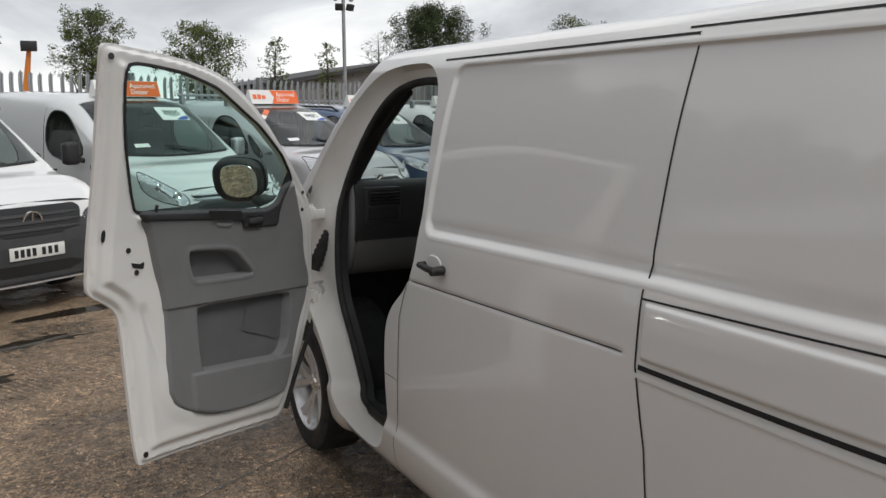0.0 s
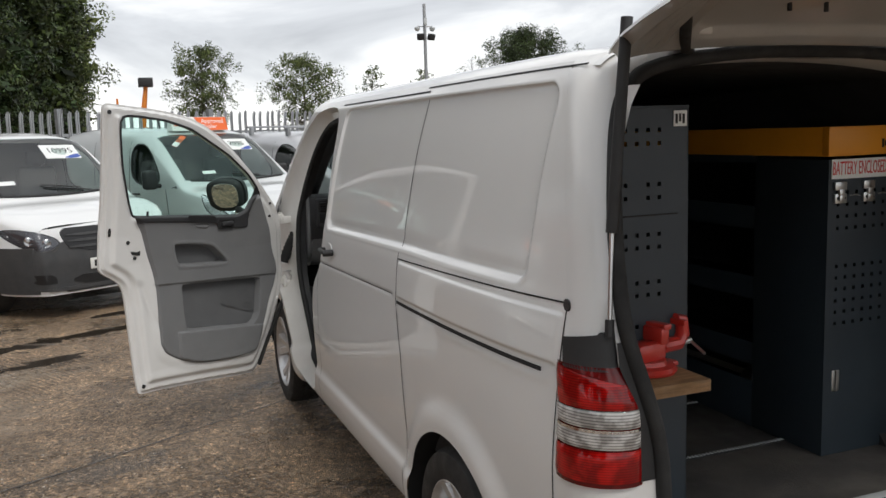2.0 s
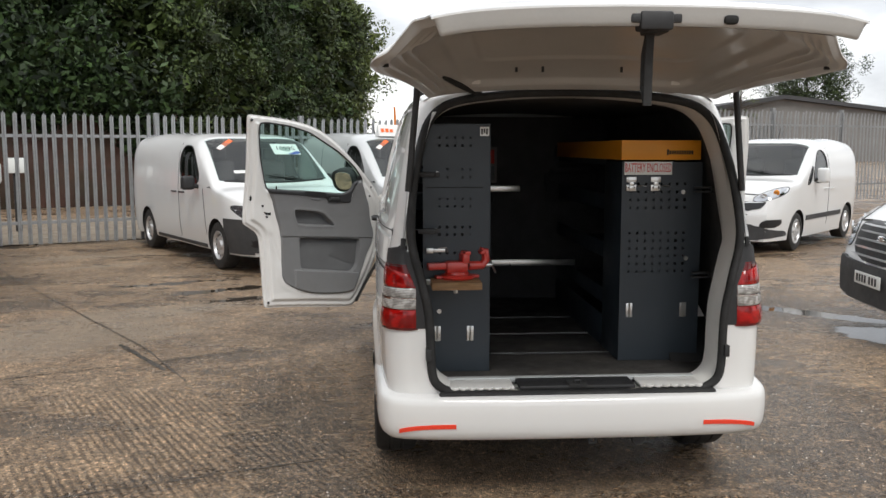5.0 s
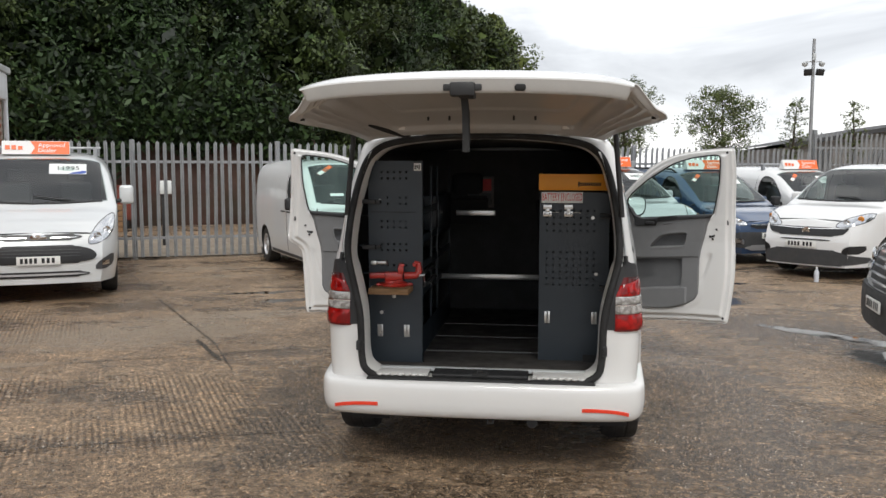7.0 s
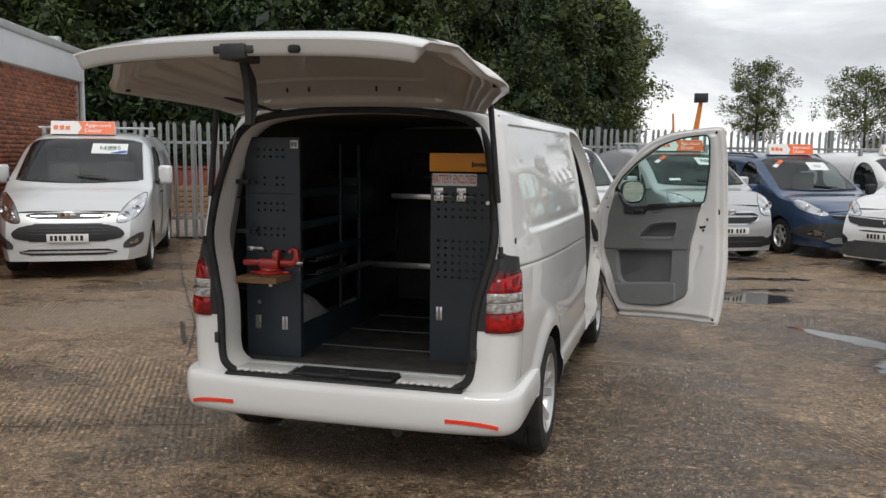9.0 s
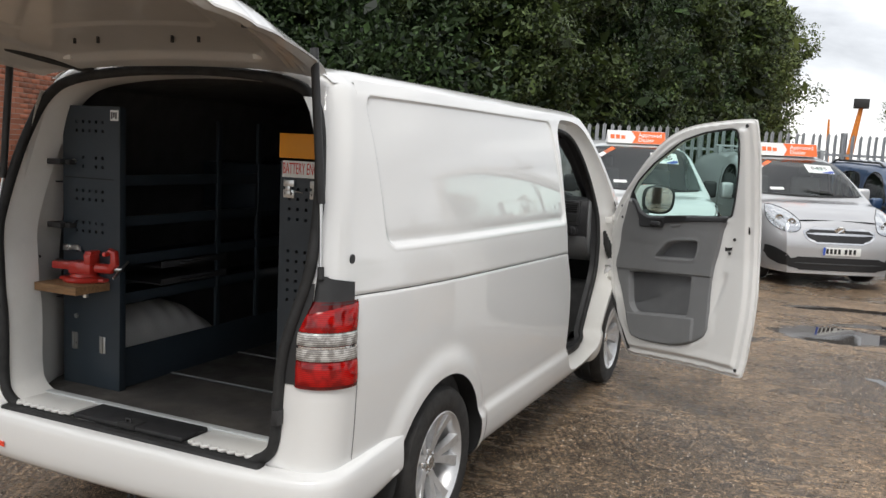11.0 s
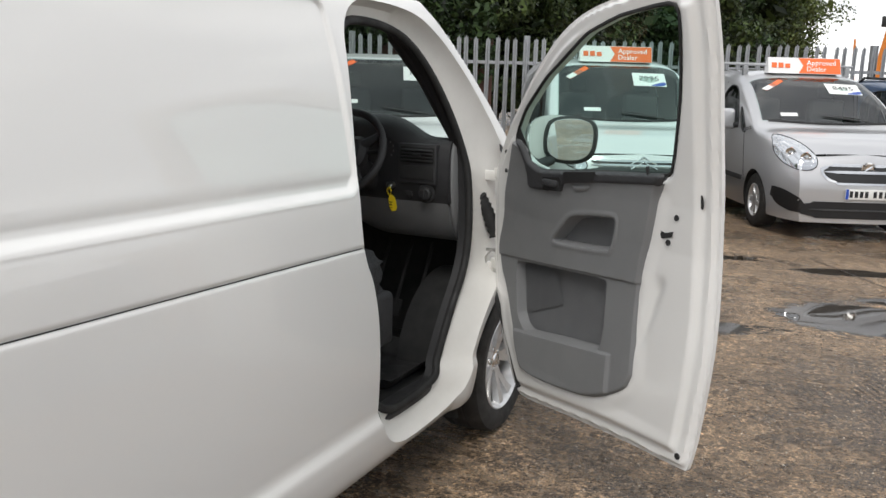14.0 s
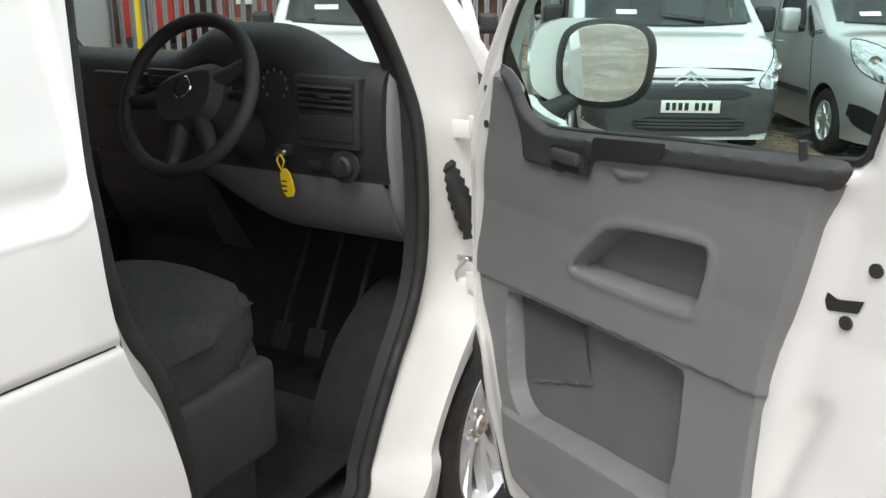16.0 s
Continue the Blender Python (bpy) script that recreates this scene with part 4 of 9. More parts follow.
# stored goods behind the fence
for i, (x, y, z1, c, lab, nm) in enumerate([(-14.3, 18.0, 1.5, (0.38, 0.03, 0.02), "red steel container bin", "steel_bin"), (-12.6, 19.4, 1.2, (0.20, 0.040, 0.025), "red steel container bin", "steel_bin"), (-16.5, 16.5, 1.5, (0.30, 0.08, 0.05), "rust-red steel bin", "steel_bin")]):
    t = thing(nm, lab + " behind the fence", "bin", pose(x, y, 0, 0, 0, 27))
    mt = surface("faded_red_steel", c, 0.7, vary=0.25, dirt=(0.08, 0.05, 0.03), dirt_amount=0.5)
    vf("bin_body", join(block(-0.75, 0.75, -0.5, 0.5, 0.25, z1, 0.02), block(-0.80, 0.80, -0.55, 0.55, z1, z1 + 0.06, 0.01)), mt, t)
    for q in (-0.5, 0.0, 0.5):
        vf("bin_rib", block(q - 0.03, q + 0.03, -0.54, -0.5, 0.25, z1, 0.005), mt, t)
    for q in (-0.6, 0.6):
        vf("bin_foot", block(q - 0.06, q + 0.06, -0.45, 0.45, 0.0, 0.25, 0.01), BLACK, t)
pal = thing("pallet_stack", "stack of pale timber pallets behind the fence", "pallets", pose(-12.0, 18.2, 0, 0, 0, 27))
for i in range(5):
    pt_ = vf("pallet", block(-0.5, 0.5, -0.03, 0.07, 0.15 * i, 0.15 * i + 0.11, 0.002), TIMBER, pal, "weathered pallet")
    for q in (-0.5, 0.40):
        vf("bearer", block(-0.5, 0.5, q, q + 0.10, 0.15 * i, 0.15 * i + 0.11, 0.002), TIMBER, pt_)
    for q in range(5):
        vf("slat", block(-0.5 + 0.215 * q, -0.36 + 0.215 * q, -0.5, 0.5, 0.15 * i + 0.11, 0.15 * i + 0.13, 0.002), TIMBER, pt_)
ypost = thing("yellow_post", "yellow steel guard post behind the fence", "post", pose(-12.95, 16.05, 0))
vf("post_tube", tube([(0, 0, 0), (0, 0, 1.5), (0, 0, 1.52)], [0.07, 0.07, 0.04], 12), YELLOW_TAG, ypost, "yellow tube")
boxw = thing("meter_box", "white box on dark post behind the fence", "box", pose(-8.3, 14.1, 0, 0, 0, 27))
vf("box_body", block(-0.16, 0.16, -0.1, 0.1, 1.18, 1.48, 0.01), CARD, boxw, "white box")
vf("box_post", block(-0.06, 0.06, -0.05, 0.05, 0.0, 1.18, 0.01), BLACK, boxw, "dark post")

strip = vf("service_strip", move(sheet(np.linspace(-13, 18, 60), np.linspace(0.5, 6.0, 12), lambda x, y: (x, y, 0.012 + 0.01 * np.sin(x * 2.1) * np.sin(y * 1.7))), FM), PALEC, None, "", 0)
tagged(strip, "pale dusty concrete strip behind the fence", "pavement", kind="structure")

# ---- the open panel van ----
VAN = thing("panel_van", "white panel van with open front doors and raised tailgate", "van", pose(0, 2.5, 0))
VO = Matrix.Translation((0, -2.5, 0))
SECT = [(0.86, 0.235), (0.905, 0.252), (0.938, 0.30), (0.953, 0.36), (0.958, 0.41), (0.957, 0.445), (0.945, 0.470), (0.943, 0.485), (0.945, 0.52), (0.951, 0.62), (0.957, 0.85), (0.956, 1.00), (0.953, 1.08),
        (0.948, 1.16), (0.939, 1.25), (0.922, 1.33), (0.893, 1.48), (0.853, 1.66), (0.812, 1.80), (0.786, 1.875), (0.755, 1.918), (0.70, 1.948), (0.58, 1.968), (0.40, 1.979), (0.20, 1.984), (0.0, 1.985)]
SX, SZ = np.array([p[0] for p in SECT]), np.array([p[1] for p in SECT])
SIDE_N = 20                     # the section's points up to here are the flank


def smooth_curve(xs, ys, q):
    """Cubic through points."""
    xs, ys = np.asarray(xs, float), np.asarray(ys, float)
    m_ = np.gradient(ys, xs)
    i = np.clip(np.searchsorted(xs, q) - 1, 0, len(xs) - 2)
    h = xs[i + 1] - xs[i]
    t = np.clip((q - xs[i]) / h, 0, 1)
    return (2 * t**3 - 3 * t**2 + 1) * ys[i] + (t**3 - 2 * t**2 + t) * h * m_[i] + (-2 * t**3 + 3 * t**2) * ys[i + 1] + (t**3 - t**2) * h * m_[i + 1]


ARC = np.concatenate([[0], np.cumsum(np.hypot(np.diff(SX), np.diff(SZ)))])


def rear_y(z):
    return np.interp(z, [0.2, 0.55, 1.0, 1.3, 1.6, 1.9, 2.0], [0.20, 0.20, 0.215, 0.265, 0.345, 0.44, 0.47])


def width_k(y, z):
    """How the body narrows to the rear and to the nose."""
    up = np.clip((z - 0.85) / 0.4, 0, 1)
    r = smooth_curve([0.10, 0.25, 0.40, 0.60, 0.90, 1.40, 1.90], [0.905, 0.93, 0.953, 0.973, 0.990, 1.0, 1.0], np.clip(y, 0.12, 1.85))
    r2 = smooth_curve([0.10, 0.25, 0.40, 0.60, 0.90, 1.40, 1.90], [0.868, 0.895, 0.922, 0.955, 0.984, 1.0, 1.0], np.clip(y, 0.12, 1.85))
    f = np.interp(y, [4.1, 4.4, 4.7, 4.98], [1.0, 0.985, 0.93, 0.78])
    return (r * (1 - up) + r2 * up) * f


def nose_top(y):
    return np.interp(y, [3.30, 3.48, 3.62, 3.85, 4.15, 4.42, 4.70, 4.90, 4.98], [2.2, 1.96, 1.86, 1.65, 1.37, 1.17, 1.05, 0.93, 0.80])


def flank_x(y, z):
    """Half width of the plain flank."""
    s = np.interp(z, SZ[:SIDE_N + 1], ARC[:SIDE_N + 1])
    return smooth_curve(ARC, SX, s) * width_k(y, z)


ARCHES = [(1.02, 0.325), (4.02, 0.325)]
ARCH_R = 0.405


def arch_d(y, z):
    return np.minimum(*[np.hypot(y - a, z - b) for a, b in ARCHES]) - ARCH_R


def groove_z(y):
    return 1.15 - 0.0253 * (y - 0.37)


def relief(y, z, side):
    """Pressings of the flank: arch lips, sunk panels and the waist groove."""
    d = np.zeros(np.shape(y))
    a = arch_d(y, z)
    d += 0.022 * sstep(0.13, 0.03, a) * sstep(-0.2, 0.0, a + 0.05)
    # one long sunk panel with a broad upward ledge along its foot
    y0, y1 = (0.605, 2.735) if side > 0 else (0.585, 2.715)
    rise = np.interp(y, [0.55, 2.72], [0.034, 0.0]) if side > 0 else np.interp(y, [0.55, 1.5, 2.72], [0.036, 0.034, 0.0])
    zz = z - rise * np.clip((1.80 - z) / 0.53, 0, 1)
    q = sd_rect(y, zz, y0, y1, 1.266, 1.866, 0.055)
    low = sstep(1.335, 1.300, zz)
    d -= (0.012 + 0.006 * low) * sstep(0.001, -0.010 - 0.016 * low, q)
    d += 0.0012 * np.exp(-(((q - 0.007) / 0.005) ** 2))
    if side > 0:
        d -= 0.006 * np.exp(-(((z - groove_z(y)) / 0.006) ** 2)) * sstep(0.36, 0.40, y)
    else:
        d -= 0.006 * np.exp(-(((z - groove_z(y)) / 0.006) ** 2)) * sstep(1.58, 1.62, y)
        d += 0.008 * sd_smooth_box(y, z, 0.40, 1.53, 1.12, 1.252)
    return d


def sd_smooth_box(y, z, y0, y1, z0, z1):
    return sstep(0.006, -0.006, sd_rect(y, z, y0, y1, z0, z1, 0.01))


def skin(y, z, side, lift=0.0):
    return side * (flank_x(y, z) + relief(y, z, side) + lift)


DOOR_FRONT_O = [(2.83, 1.880), (3.20, 1.893), (3.46, 1.842), (3.72, 1.62), (3.96, 1.355), (4.03, 1.20), (4.03, 0.95), (3.97, 0.82), (3.79, 0.725), (3.655, 0.58), (3.585, 0.43), (3.50, 0.30)]
DOOR_FRONT_I = [(2.89, 1.815), (3.18, 1.825), (3.40, 1.775), (3.575, 1.60), (3.715, 1.36), (3.735, 1.20), (3.725, 0.95), (3.68, 0.82), (3.585, 0.70), (3.51, 0.57), (3.465, 0.46), (3.39, 0.405)]
DOOR_REAR_O = {1: [(2.86, 0.295), (2.848, 0.75), (2.80, 0.96), (2.735, 1.06), (2.725, 1.27), (2.77, 1.55)], -1: [(3.035, 0.295), (3.035, 0.74), (3.00, 0.93), (2.80, 1.07), (2.742, 1.27), (2.77, 1.55)]}
DOOR_REAR_I = {1: [(2.93, 0.405), (2.918, 0.75), (2.87, 0.97), (2.805, 1.07), (2.785, 1.27), (2.83, 1.55)], -1: [(3.105, 0.405), (3.10, 0.75), (3.06, 0.93), (2.875, 1.08), (2.805, 1.27), (2.83, 1.55)]}
DOOR_OC = {q: chaikin(DOOR_FRONT_O + DOOR_REAR_O[q], 3) for q in (-1, 1)}
DOOR_IC = {q: chaikin(DOOR_FRONT_I + DOOR_REAR_I[q], 3) for q in (-1, 1)}

# sampling of the section, fine where the pressings are
zs = np.concatenate([np.linspace(0.235, 0.56, 34), np.linspace(0.585, 1.06, 24), np.linspace(1.066, 1.18, 22), np.linspace(1.19, 1.24, 5), np.linspace(1.246, 1.326, 28), np.linspace(1.342, 1.82, 26), np.linspace(1.825, 1.918, 26)])
flank_s = np.interp(zs, SZ[:SIDE_N + 1], ARC[:SIDE_N + 1])
roof_s = np.linspace(ARC[SIDE_N], ARC[-1], 22)[1:]


def body_flank(side):
    """One flank from the rear corner to the nose, cut out for doorway and wheels."""
    def place(u, z):
        y0 = rear_y(z) + 0.13
        y = y0 + u * (4.98 - y0)
        top = nose_top(y) - 0.10 * (flank_x(y, z) / 0.9) ** 2
        x = skin(y, z, side)
        return x, y, np.minimum(z, top)

    def keep(u, z):
        y0 = rear_y(z) + 0.13
        y = y0 + u * (4.98 - y0)
        cut = np.minimum(sd_poly(DOOR_OC[side], y, z), arch_d(y, z))
        over = z - (nose_top(y) - 0.10 * (flank_x(y, z) / 0.9) ** 2) - 0.015
        under_bumper = np.minimum(0.80 - y, 0.43 - z)
        return np.maximum(np.maximum(-cut, over), under_bumper)

    us = np.linspace(0, 1, 700)
    return sheet(us, zs, place, keep), place, keep


SLIDE = [(1.553, 1.893), (2.83, 1.893), (2.70, 1.30), (2.70, 1.25), (2.825, 1.055), (2.88, 0.935), (2.906, 0.683), (2.945, 0.40), (2.945, 0.30), (1.50, 0.30), (1.475, 0.60), (1.50, 0.88), (1.545, 1.115)]
for side, nm in ((-1, "nearside"), (1, "offside")):
    (v, f), place, keep = body_flank(side)
    if side < 0:
        v2 = np.array(v)
        cen = v2[np.array(f)].mean(1)
        inside = sd_poly(SLIDE, cen[:, 1], cen[:, 2]) < 0
        fa = np.array(f)
        for who, sel, lab in (("flank_panel", ~inside, "white flank with a sunk panel and door rail"), ("sliding_door", inside, "closed white sliding door with sunk panel")):
            vf(who, (v2.tolist(), fa[sel].tolist()), WHITE, VAN, lab, 50, VO)
    else:
        vf("flank_panel", (v, f), WHITE, VAN, "plain white flank with one long sunk panel", 50, VO)
bpy.context.view_layer.update()


def van_roof():
    ys = np.concatenate([np.linspace(0, 0.06, 5), np.linspace(0.08, 1, 120)])
    ss = np.concatenate([roof_s[::-1] * 0 + roof_s[::-1]])
    ss = np.concatenate([[ARC[SIDE_N]], roof_s])

    def place(u, s):
        sg = np.sign(s)
        a = np.abs(s)
        q = ARC[-1] - a
        x, z = smooth_curve(ARC, SX, q), smooth_curve(ARC, SZ, q)
        y = (rear_y(z) + 0.02) + u * (4.975 - rear_y(z) - 0.02)
        x = x * width_k(y, z)
        crown = 0.10 * (x / 0.9) ** 2
        z2 = np.minimum(z - 0.020 * sstep(0.05, 0.0, u), nose_top(y) - crown)
        return sg * x, y, z2

    def keep(u, s):
        x, y, z = place(u, s)
        hole = np.maximum(np.abs(x) - np.interp(y, [3.6, 4.4], [0.60, 0.72]), np.abs(y - 4.0) - 0.405)
        return -hole

    half = ARC[-1] - ss
    cross = np.concatenate([-half, half[::-1][1:]])
    return sheet(ys, np.sort(cross), place, keep)


vf("roof", van_roof(), WHITE, VAN, "white steel roof and bonnet", 50, VO)


def wind_place(y, x):
    return x, y, nose_top(y) - 0.10 * (x / 0.9) ** 2 + 0.004


vf("windscreen", sheet(np.linspace(3.57, 4.43, 20), np.linspace(-0.75, 0.75, 16), wind_place, lambda y, x: np.abs(x) - np.interp(y, [3.6, 4.4], [0.63, 0.75])), SCREEN, VAN, "clear windscreen", 0, VO).visible_shadow = False


def ribbon(pts, w, side, lift=0.0015, step=0.03):
    """A narrow strip on the flank along points of (y, z)."""
    P = []
    for (a, b), (c, d) in zip(pts[:-1], pts[1:]):
        k = max(1, int(math.hypot(c - a, d - b) / step))
        P += [(a + (c - a) * i / k, b + (d - b) * i / k) for i in range(k)]
    P.append(pts[-1])
    vs, fs = [], []
    for i, p in enumerate(P):
        q0, q1 = P[max(0, i - 1)], P[min(len(P) - 1, i + 1)]
        t = Vector((q1[0] - q0[0], q1[1] - q0[1])).normalized()
        for s in (-0.5, 0.5):
            y, z = p[0] - t.y * w * s, p[1] + t.x * w * s
            vs.append((float(skin(np.array(y), np.array(z), side, lift)), y, z))
        if i:
            fs.append((2 * i - 2, 2 * i - 1, 2 * i + 1, 2 * i))
    return vs, fs


vf("door_seam", ribbon([(1.50, 0.27), (1.475, 0.62), (1.50, 0.90), (1.546, 1.10), (1.553, 1.885)], 0.006, -1), GAP, VAN, "", 35, VO)
vf("door_seam", ribbon([(1.553, 1.889), (2.83, 1.889)], 0.007, -1), GAP, VAN, "", 35, VO)
vf("slide_rail", ribbon([(1.535, 1.098), (0.46, 1.094)], 0.013, -1, 0.002), GAP, VAN, "dark sliding-door rail slot", 35, VO)
vf("rail_edge", ribbon([(1.55, 1.078), (0.44, 1.072)], 0.012, -1, 0.006), WHITE, VAN, "", 35, VO)
vf("panel_seam", ribbon([(1.55, 1.262), (0.96, 1.275), (0.385, 1.283), (0.385, 1.09)], 0.005, -1), GAP, VAN, "", 35, VO)
vf("panel_seam", ribbon([(0.385, 1.07), (0.385, 0.56)], 0.004, -1), GAP, VAN, "", 35, VO)
vf("roof_gutter", ribbon([(0.50, 1.905), (1.6, 1.905)], 0.006, -1), GAP, VAN, "", 35, VO)
vf("panel_seam", ribbon([(0.37, 1.145), (0.36, 0.56)], 0.003, 1), GAP, VAN, "", 35, VO)
# thin dark strips paint the groove's shade over its pressing
vf("waist_groove_shade", ribbon([(0.38, 1.1497), (2.73, 1.0904)], 0.0032, 1, 0.0028), GAP, VAN, "", 35, VO)
vf("waist_groove_shade", ribbon([(1.60, 1.1189), (2.78, 1.0890)], 0.0032, -1, 0.0028), GAP, VAN, "", 35, VO)
vf("door_seam", ribbon([(2.79, 1.11), (2.825, 1.055), (2.88, 0.935), (2.906, 0.683), (2.945, 0.40), (2.945, 0.30)], 0.004, -1), GAP, VAN, "", 35, VO)
vf("panel_seam", ribbon([(2.908, 0.675), (3.03, 0.675)], 0.003, -1), GAP, VAN, "", 35, VO)

# sliding door handle with its dished surround
hx = float(skin(np.array(2.60), np.array(1.17), -1))
hd = vf("handle_dish", move(slab(chaikin([(-0.055, -0.045), (0.055, -0.045), (0.055, 0.045), (-0.055, 0.045)], 3), 0.004, 0.003), axes((hx + 0.002, 2.61, 1.165), (0, -1, 0), (0, 0, 1))), WHITE, VAN, "white dished handle surround", 35, VO)
h1 = tube([(hx - 0.012, 2.66, 1.175), (hx - 0.040, 2.645, 1.175), (hx - 0.046, 2.58, 1.173), (hx - 0.043, 2.535, 1.171), (hx - 0.012, 2.525, 1.170)], [0.009, 0.011, 0.012, 0.012, 0.010], 10)
h2 = move(lathe([(0.0, -0.052), (0.015, -0.050), (0.017, -0.02), (0.016, 0.0)], 16), pose(hx, 2.54, 1.168))
vf("door_handle", join(h1, h2), BLACK, VAN, "black pull handle", 40, VO)

for side in (-1, 1):
    # shut face between body edge and door seal
    O3 = [Vector((float(skin(np.array(a), np.array(b), side)), a, b)) for a, b in DOOR_OC[side]]
    M3 = [Vector((o.x - side * 0.045, 0.72 * o.y + 0.28 * q[0], 0.72 * o.z + 0.28 * q[1])) for o, q in zip(O3, DOOR_IC[side])]
    I3 = [Vector((float(flank_x(np.array(a), np.array(b))) * side - side * 0.085, a, b)) for a, b in DOOR_IC[side]]
    L3 = [Vector((p.x - side * 0.045, p.y, p.z)) for p in I3]
    k = len(O3)
    vs, fs = O3 + M3 + I3, []
    for r in (0, 1):
        fs += [(r * k + i, r * k + (i + 1) % k, (r + 1) * k + (i + 1) % k, (r + 1) * k + i) for i in range(k)]
    vf("door_jamb", ([tuple(p) for p in vs], fs), WHITE_IN, VAN, "white painted door shut", 50, VO)
    vf("door_seal", tube([p + Vector((side * 0.004, 0, 0)) for p in I3], 0.016, 8, True), RUBBER, VAN, "black rubber door seal", 50, VO)
    fs = [(i, (i + 1) % k, k + (i + 1) % k, k + i) for i in range(k)]
    vf("pillar_trim", ([tuple(p) for p in I3 + L3], fs), BLACK, VAN, "dark pillar trim", 50, VO)
    vf("sill_step", move(slab(chaikin([(-0.30, -0.045), (0.30, -0.045), (0.30, 0.05), (-0.26, 0.05)], 2), 0.022, 0.006), axes((side * 0.845, 3.19, 0.385), (0, side, 0.0), (-side, 0, 0.1))), BLACK, VAN, "black plastic step cover", 35, VO)
    # wheel arch liners
    for ya, za in ARCHES:
        pr = []
        n_ = 28
        for i in range(n_ + 1):
            a = math.pi * (-0.12 + 1.24 * i / n_)
            yy, zz = ya + (ARCH_R) * math.cos(a), za + ARCH_R * math.sin(a)
            xo = float(skin(np.array(yy), np.array(max(zz, 0.24)), side)) - side * 0.003
            pr += [(xo, yy, zz), (xo - side * 0.02, ya + (ARCH_R + 0.012) * math.cos(a), za + (ARCH_R + 0.012) * math.sin(a)), (side * 0.60, ya + (ARCH_R + 0.02) * math.cos(a), za + (ARCH_R + 0.02) * math.sin(a)), (side * 0.60, ya, za)]
        fs = []
        for i in range(n_):
            for j in range(3):
                fs.append((4 * i + j, 4 * i + j + 1, 4 * i + 5 + j, 4 * i + 4 + j))
        vf("arch_liner", (pr, fs), GAP, VAN, "dark wheel arch liner", 40, VO)

# ---- rear end ----
REAR_O = [(0.0, 1.94), (0.30, 1.93), (0.575, 1.895), (0.67, 1.83), (0.715, 1.74), (0.762, 1.53), (0.78, 1.33), (0.775, 1.22), (0.732, 1.07), (0.698, 0.93), (0.69, 0.80), (0.688, 0.66), (0.67, 0.58), (0.565, 0.53), (0.3, 0.515), (0.0, 0.51)]
REAR_OUT = chaikin([(-x, z) for x, z in REAR_O[::-1]][:-1] + REAR_O[:-1], 2)


def rear_place(a, z):
    """Rear face over (a, z): a runs across, and past the corner turns along the flank."""
    yf = rear_y(z)
    R = 0.13
    s = np.sign(a)
    q = np.abs(a)
    hw = flank_x(yf + R, np.minimum(z, 1.90))
    hw = np.where(z > 1.90, hw - np.clip(z - 1.90, 0, 0.1) * 1.6, hw)
    q = q * hw
    t = np.clip((q - (hw - R)) / R, 0, 1)
    ang = t * math.pi / 2
    x = np.where(q > hw - R, hw - R + R * np.sin(ang), q)
    y = yf + R * (1 - np.cos(ang))
    return s * x, y, z


def rear_keep(a, z):
    x, y, zz = rear_place(a, z)
    top = z - np.interp(np.abs(x), [0.0, 0.3, 0.55, 0.68, 0.76], [1.978, 1.972, 1.958, 1.932, 1.90])
    return np.maximum(-sd_poly(REAR_OUT, x, z), top)


aa = np.linspace(-1, 1, 121)
vf("rear_frame", sheet(aa, np.linspace(0.47, 1.98, 110), rear_place, rear_keep), WHITE, VAN, "white rear pillars and header", 50, VO)
RC = [(x, float(rear_y(np.array(z))), z) for x, z in REAR_OUT]
k = len(RC)


def ring(*rows):
    vs = [p for r in rows for p in r]
    fs = [(r * k + i, r * k + (i + 1) % k, (r + 1) * k + (i + 1) % k, (r + 1) * k + i) for r in range(len(rows) - 1) for i in range(k)]
    return vs, fs


def inset(p, d, dy):
    cx, cz = 0.0, 1.2
    v = Vector((p[0] - cx, p[2] - cz))
    sx = (abs(p[0]) - d) / max(abs(p[0]), 1e-6) if abs(p[0]) > d else 0
    sz = (abs(p[2] - cz) - d) / max(abs(p[2] - cz), 1e-6) if abs(p[2] - cz) > d else 0
    return (p[0] * sx, p[1] + dy, cz + (p[2] - cz) * sz)


vf("rear_jamb", ring(RC, [inset(p, 0.008, 0.03) for p in RC], [inset(p, 0.016, 0.055) for p in RC], [inset(p, 0.018, 0.17) for p in RC]), WHITE_IN, VAN, "white rear opening jamb", 60, VO)
vf("tailgate_seal", tube([(p[0] * 0.998, p[1] - 0.006, p[2]) for p in RC], 0.021, 8, True), RUBBER, VAN, "black rubber tailgate seal", 50, VO)

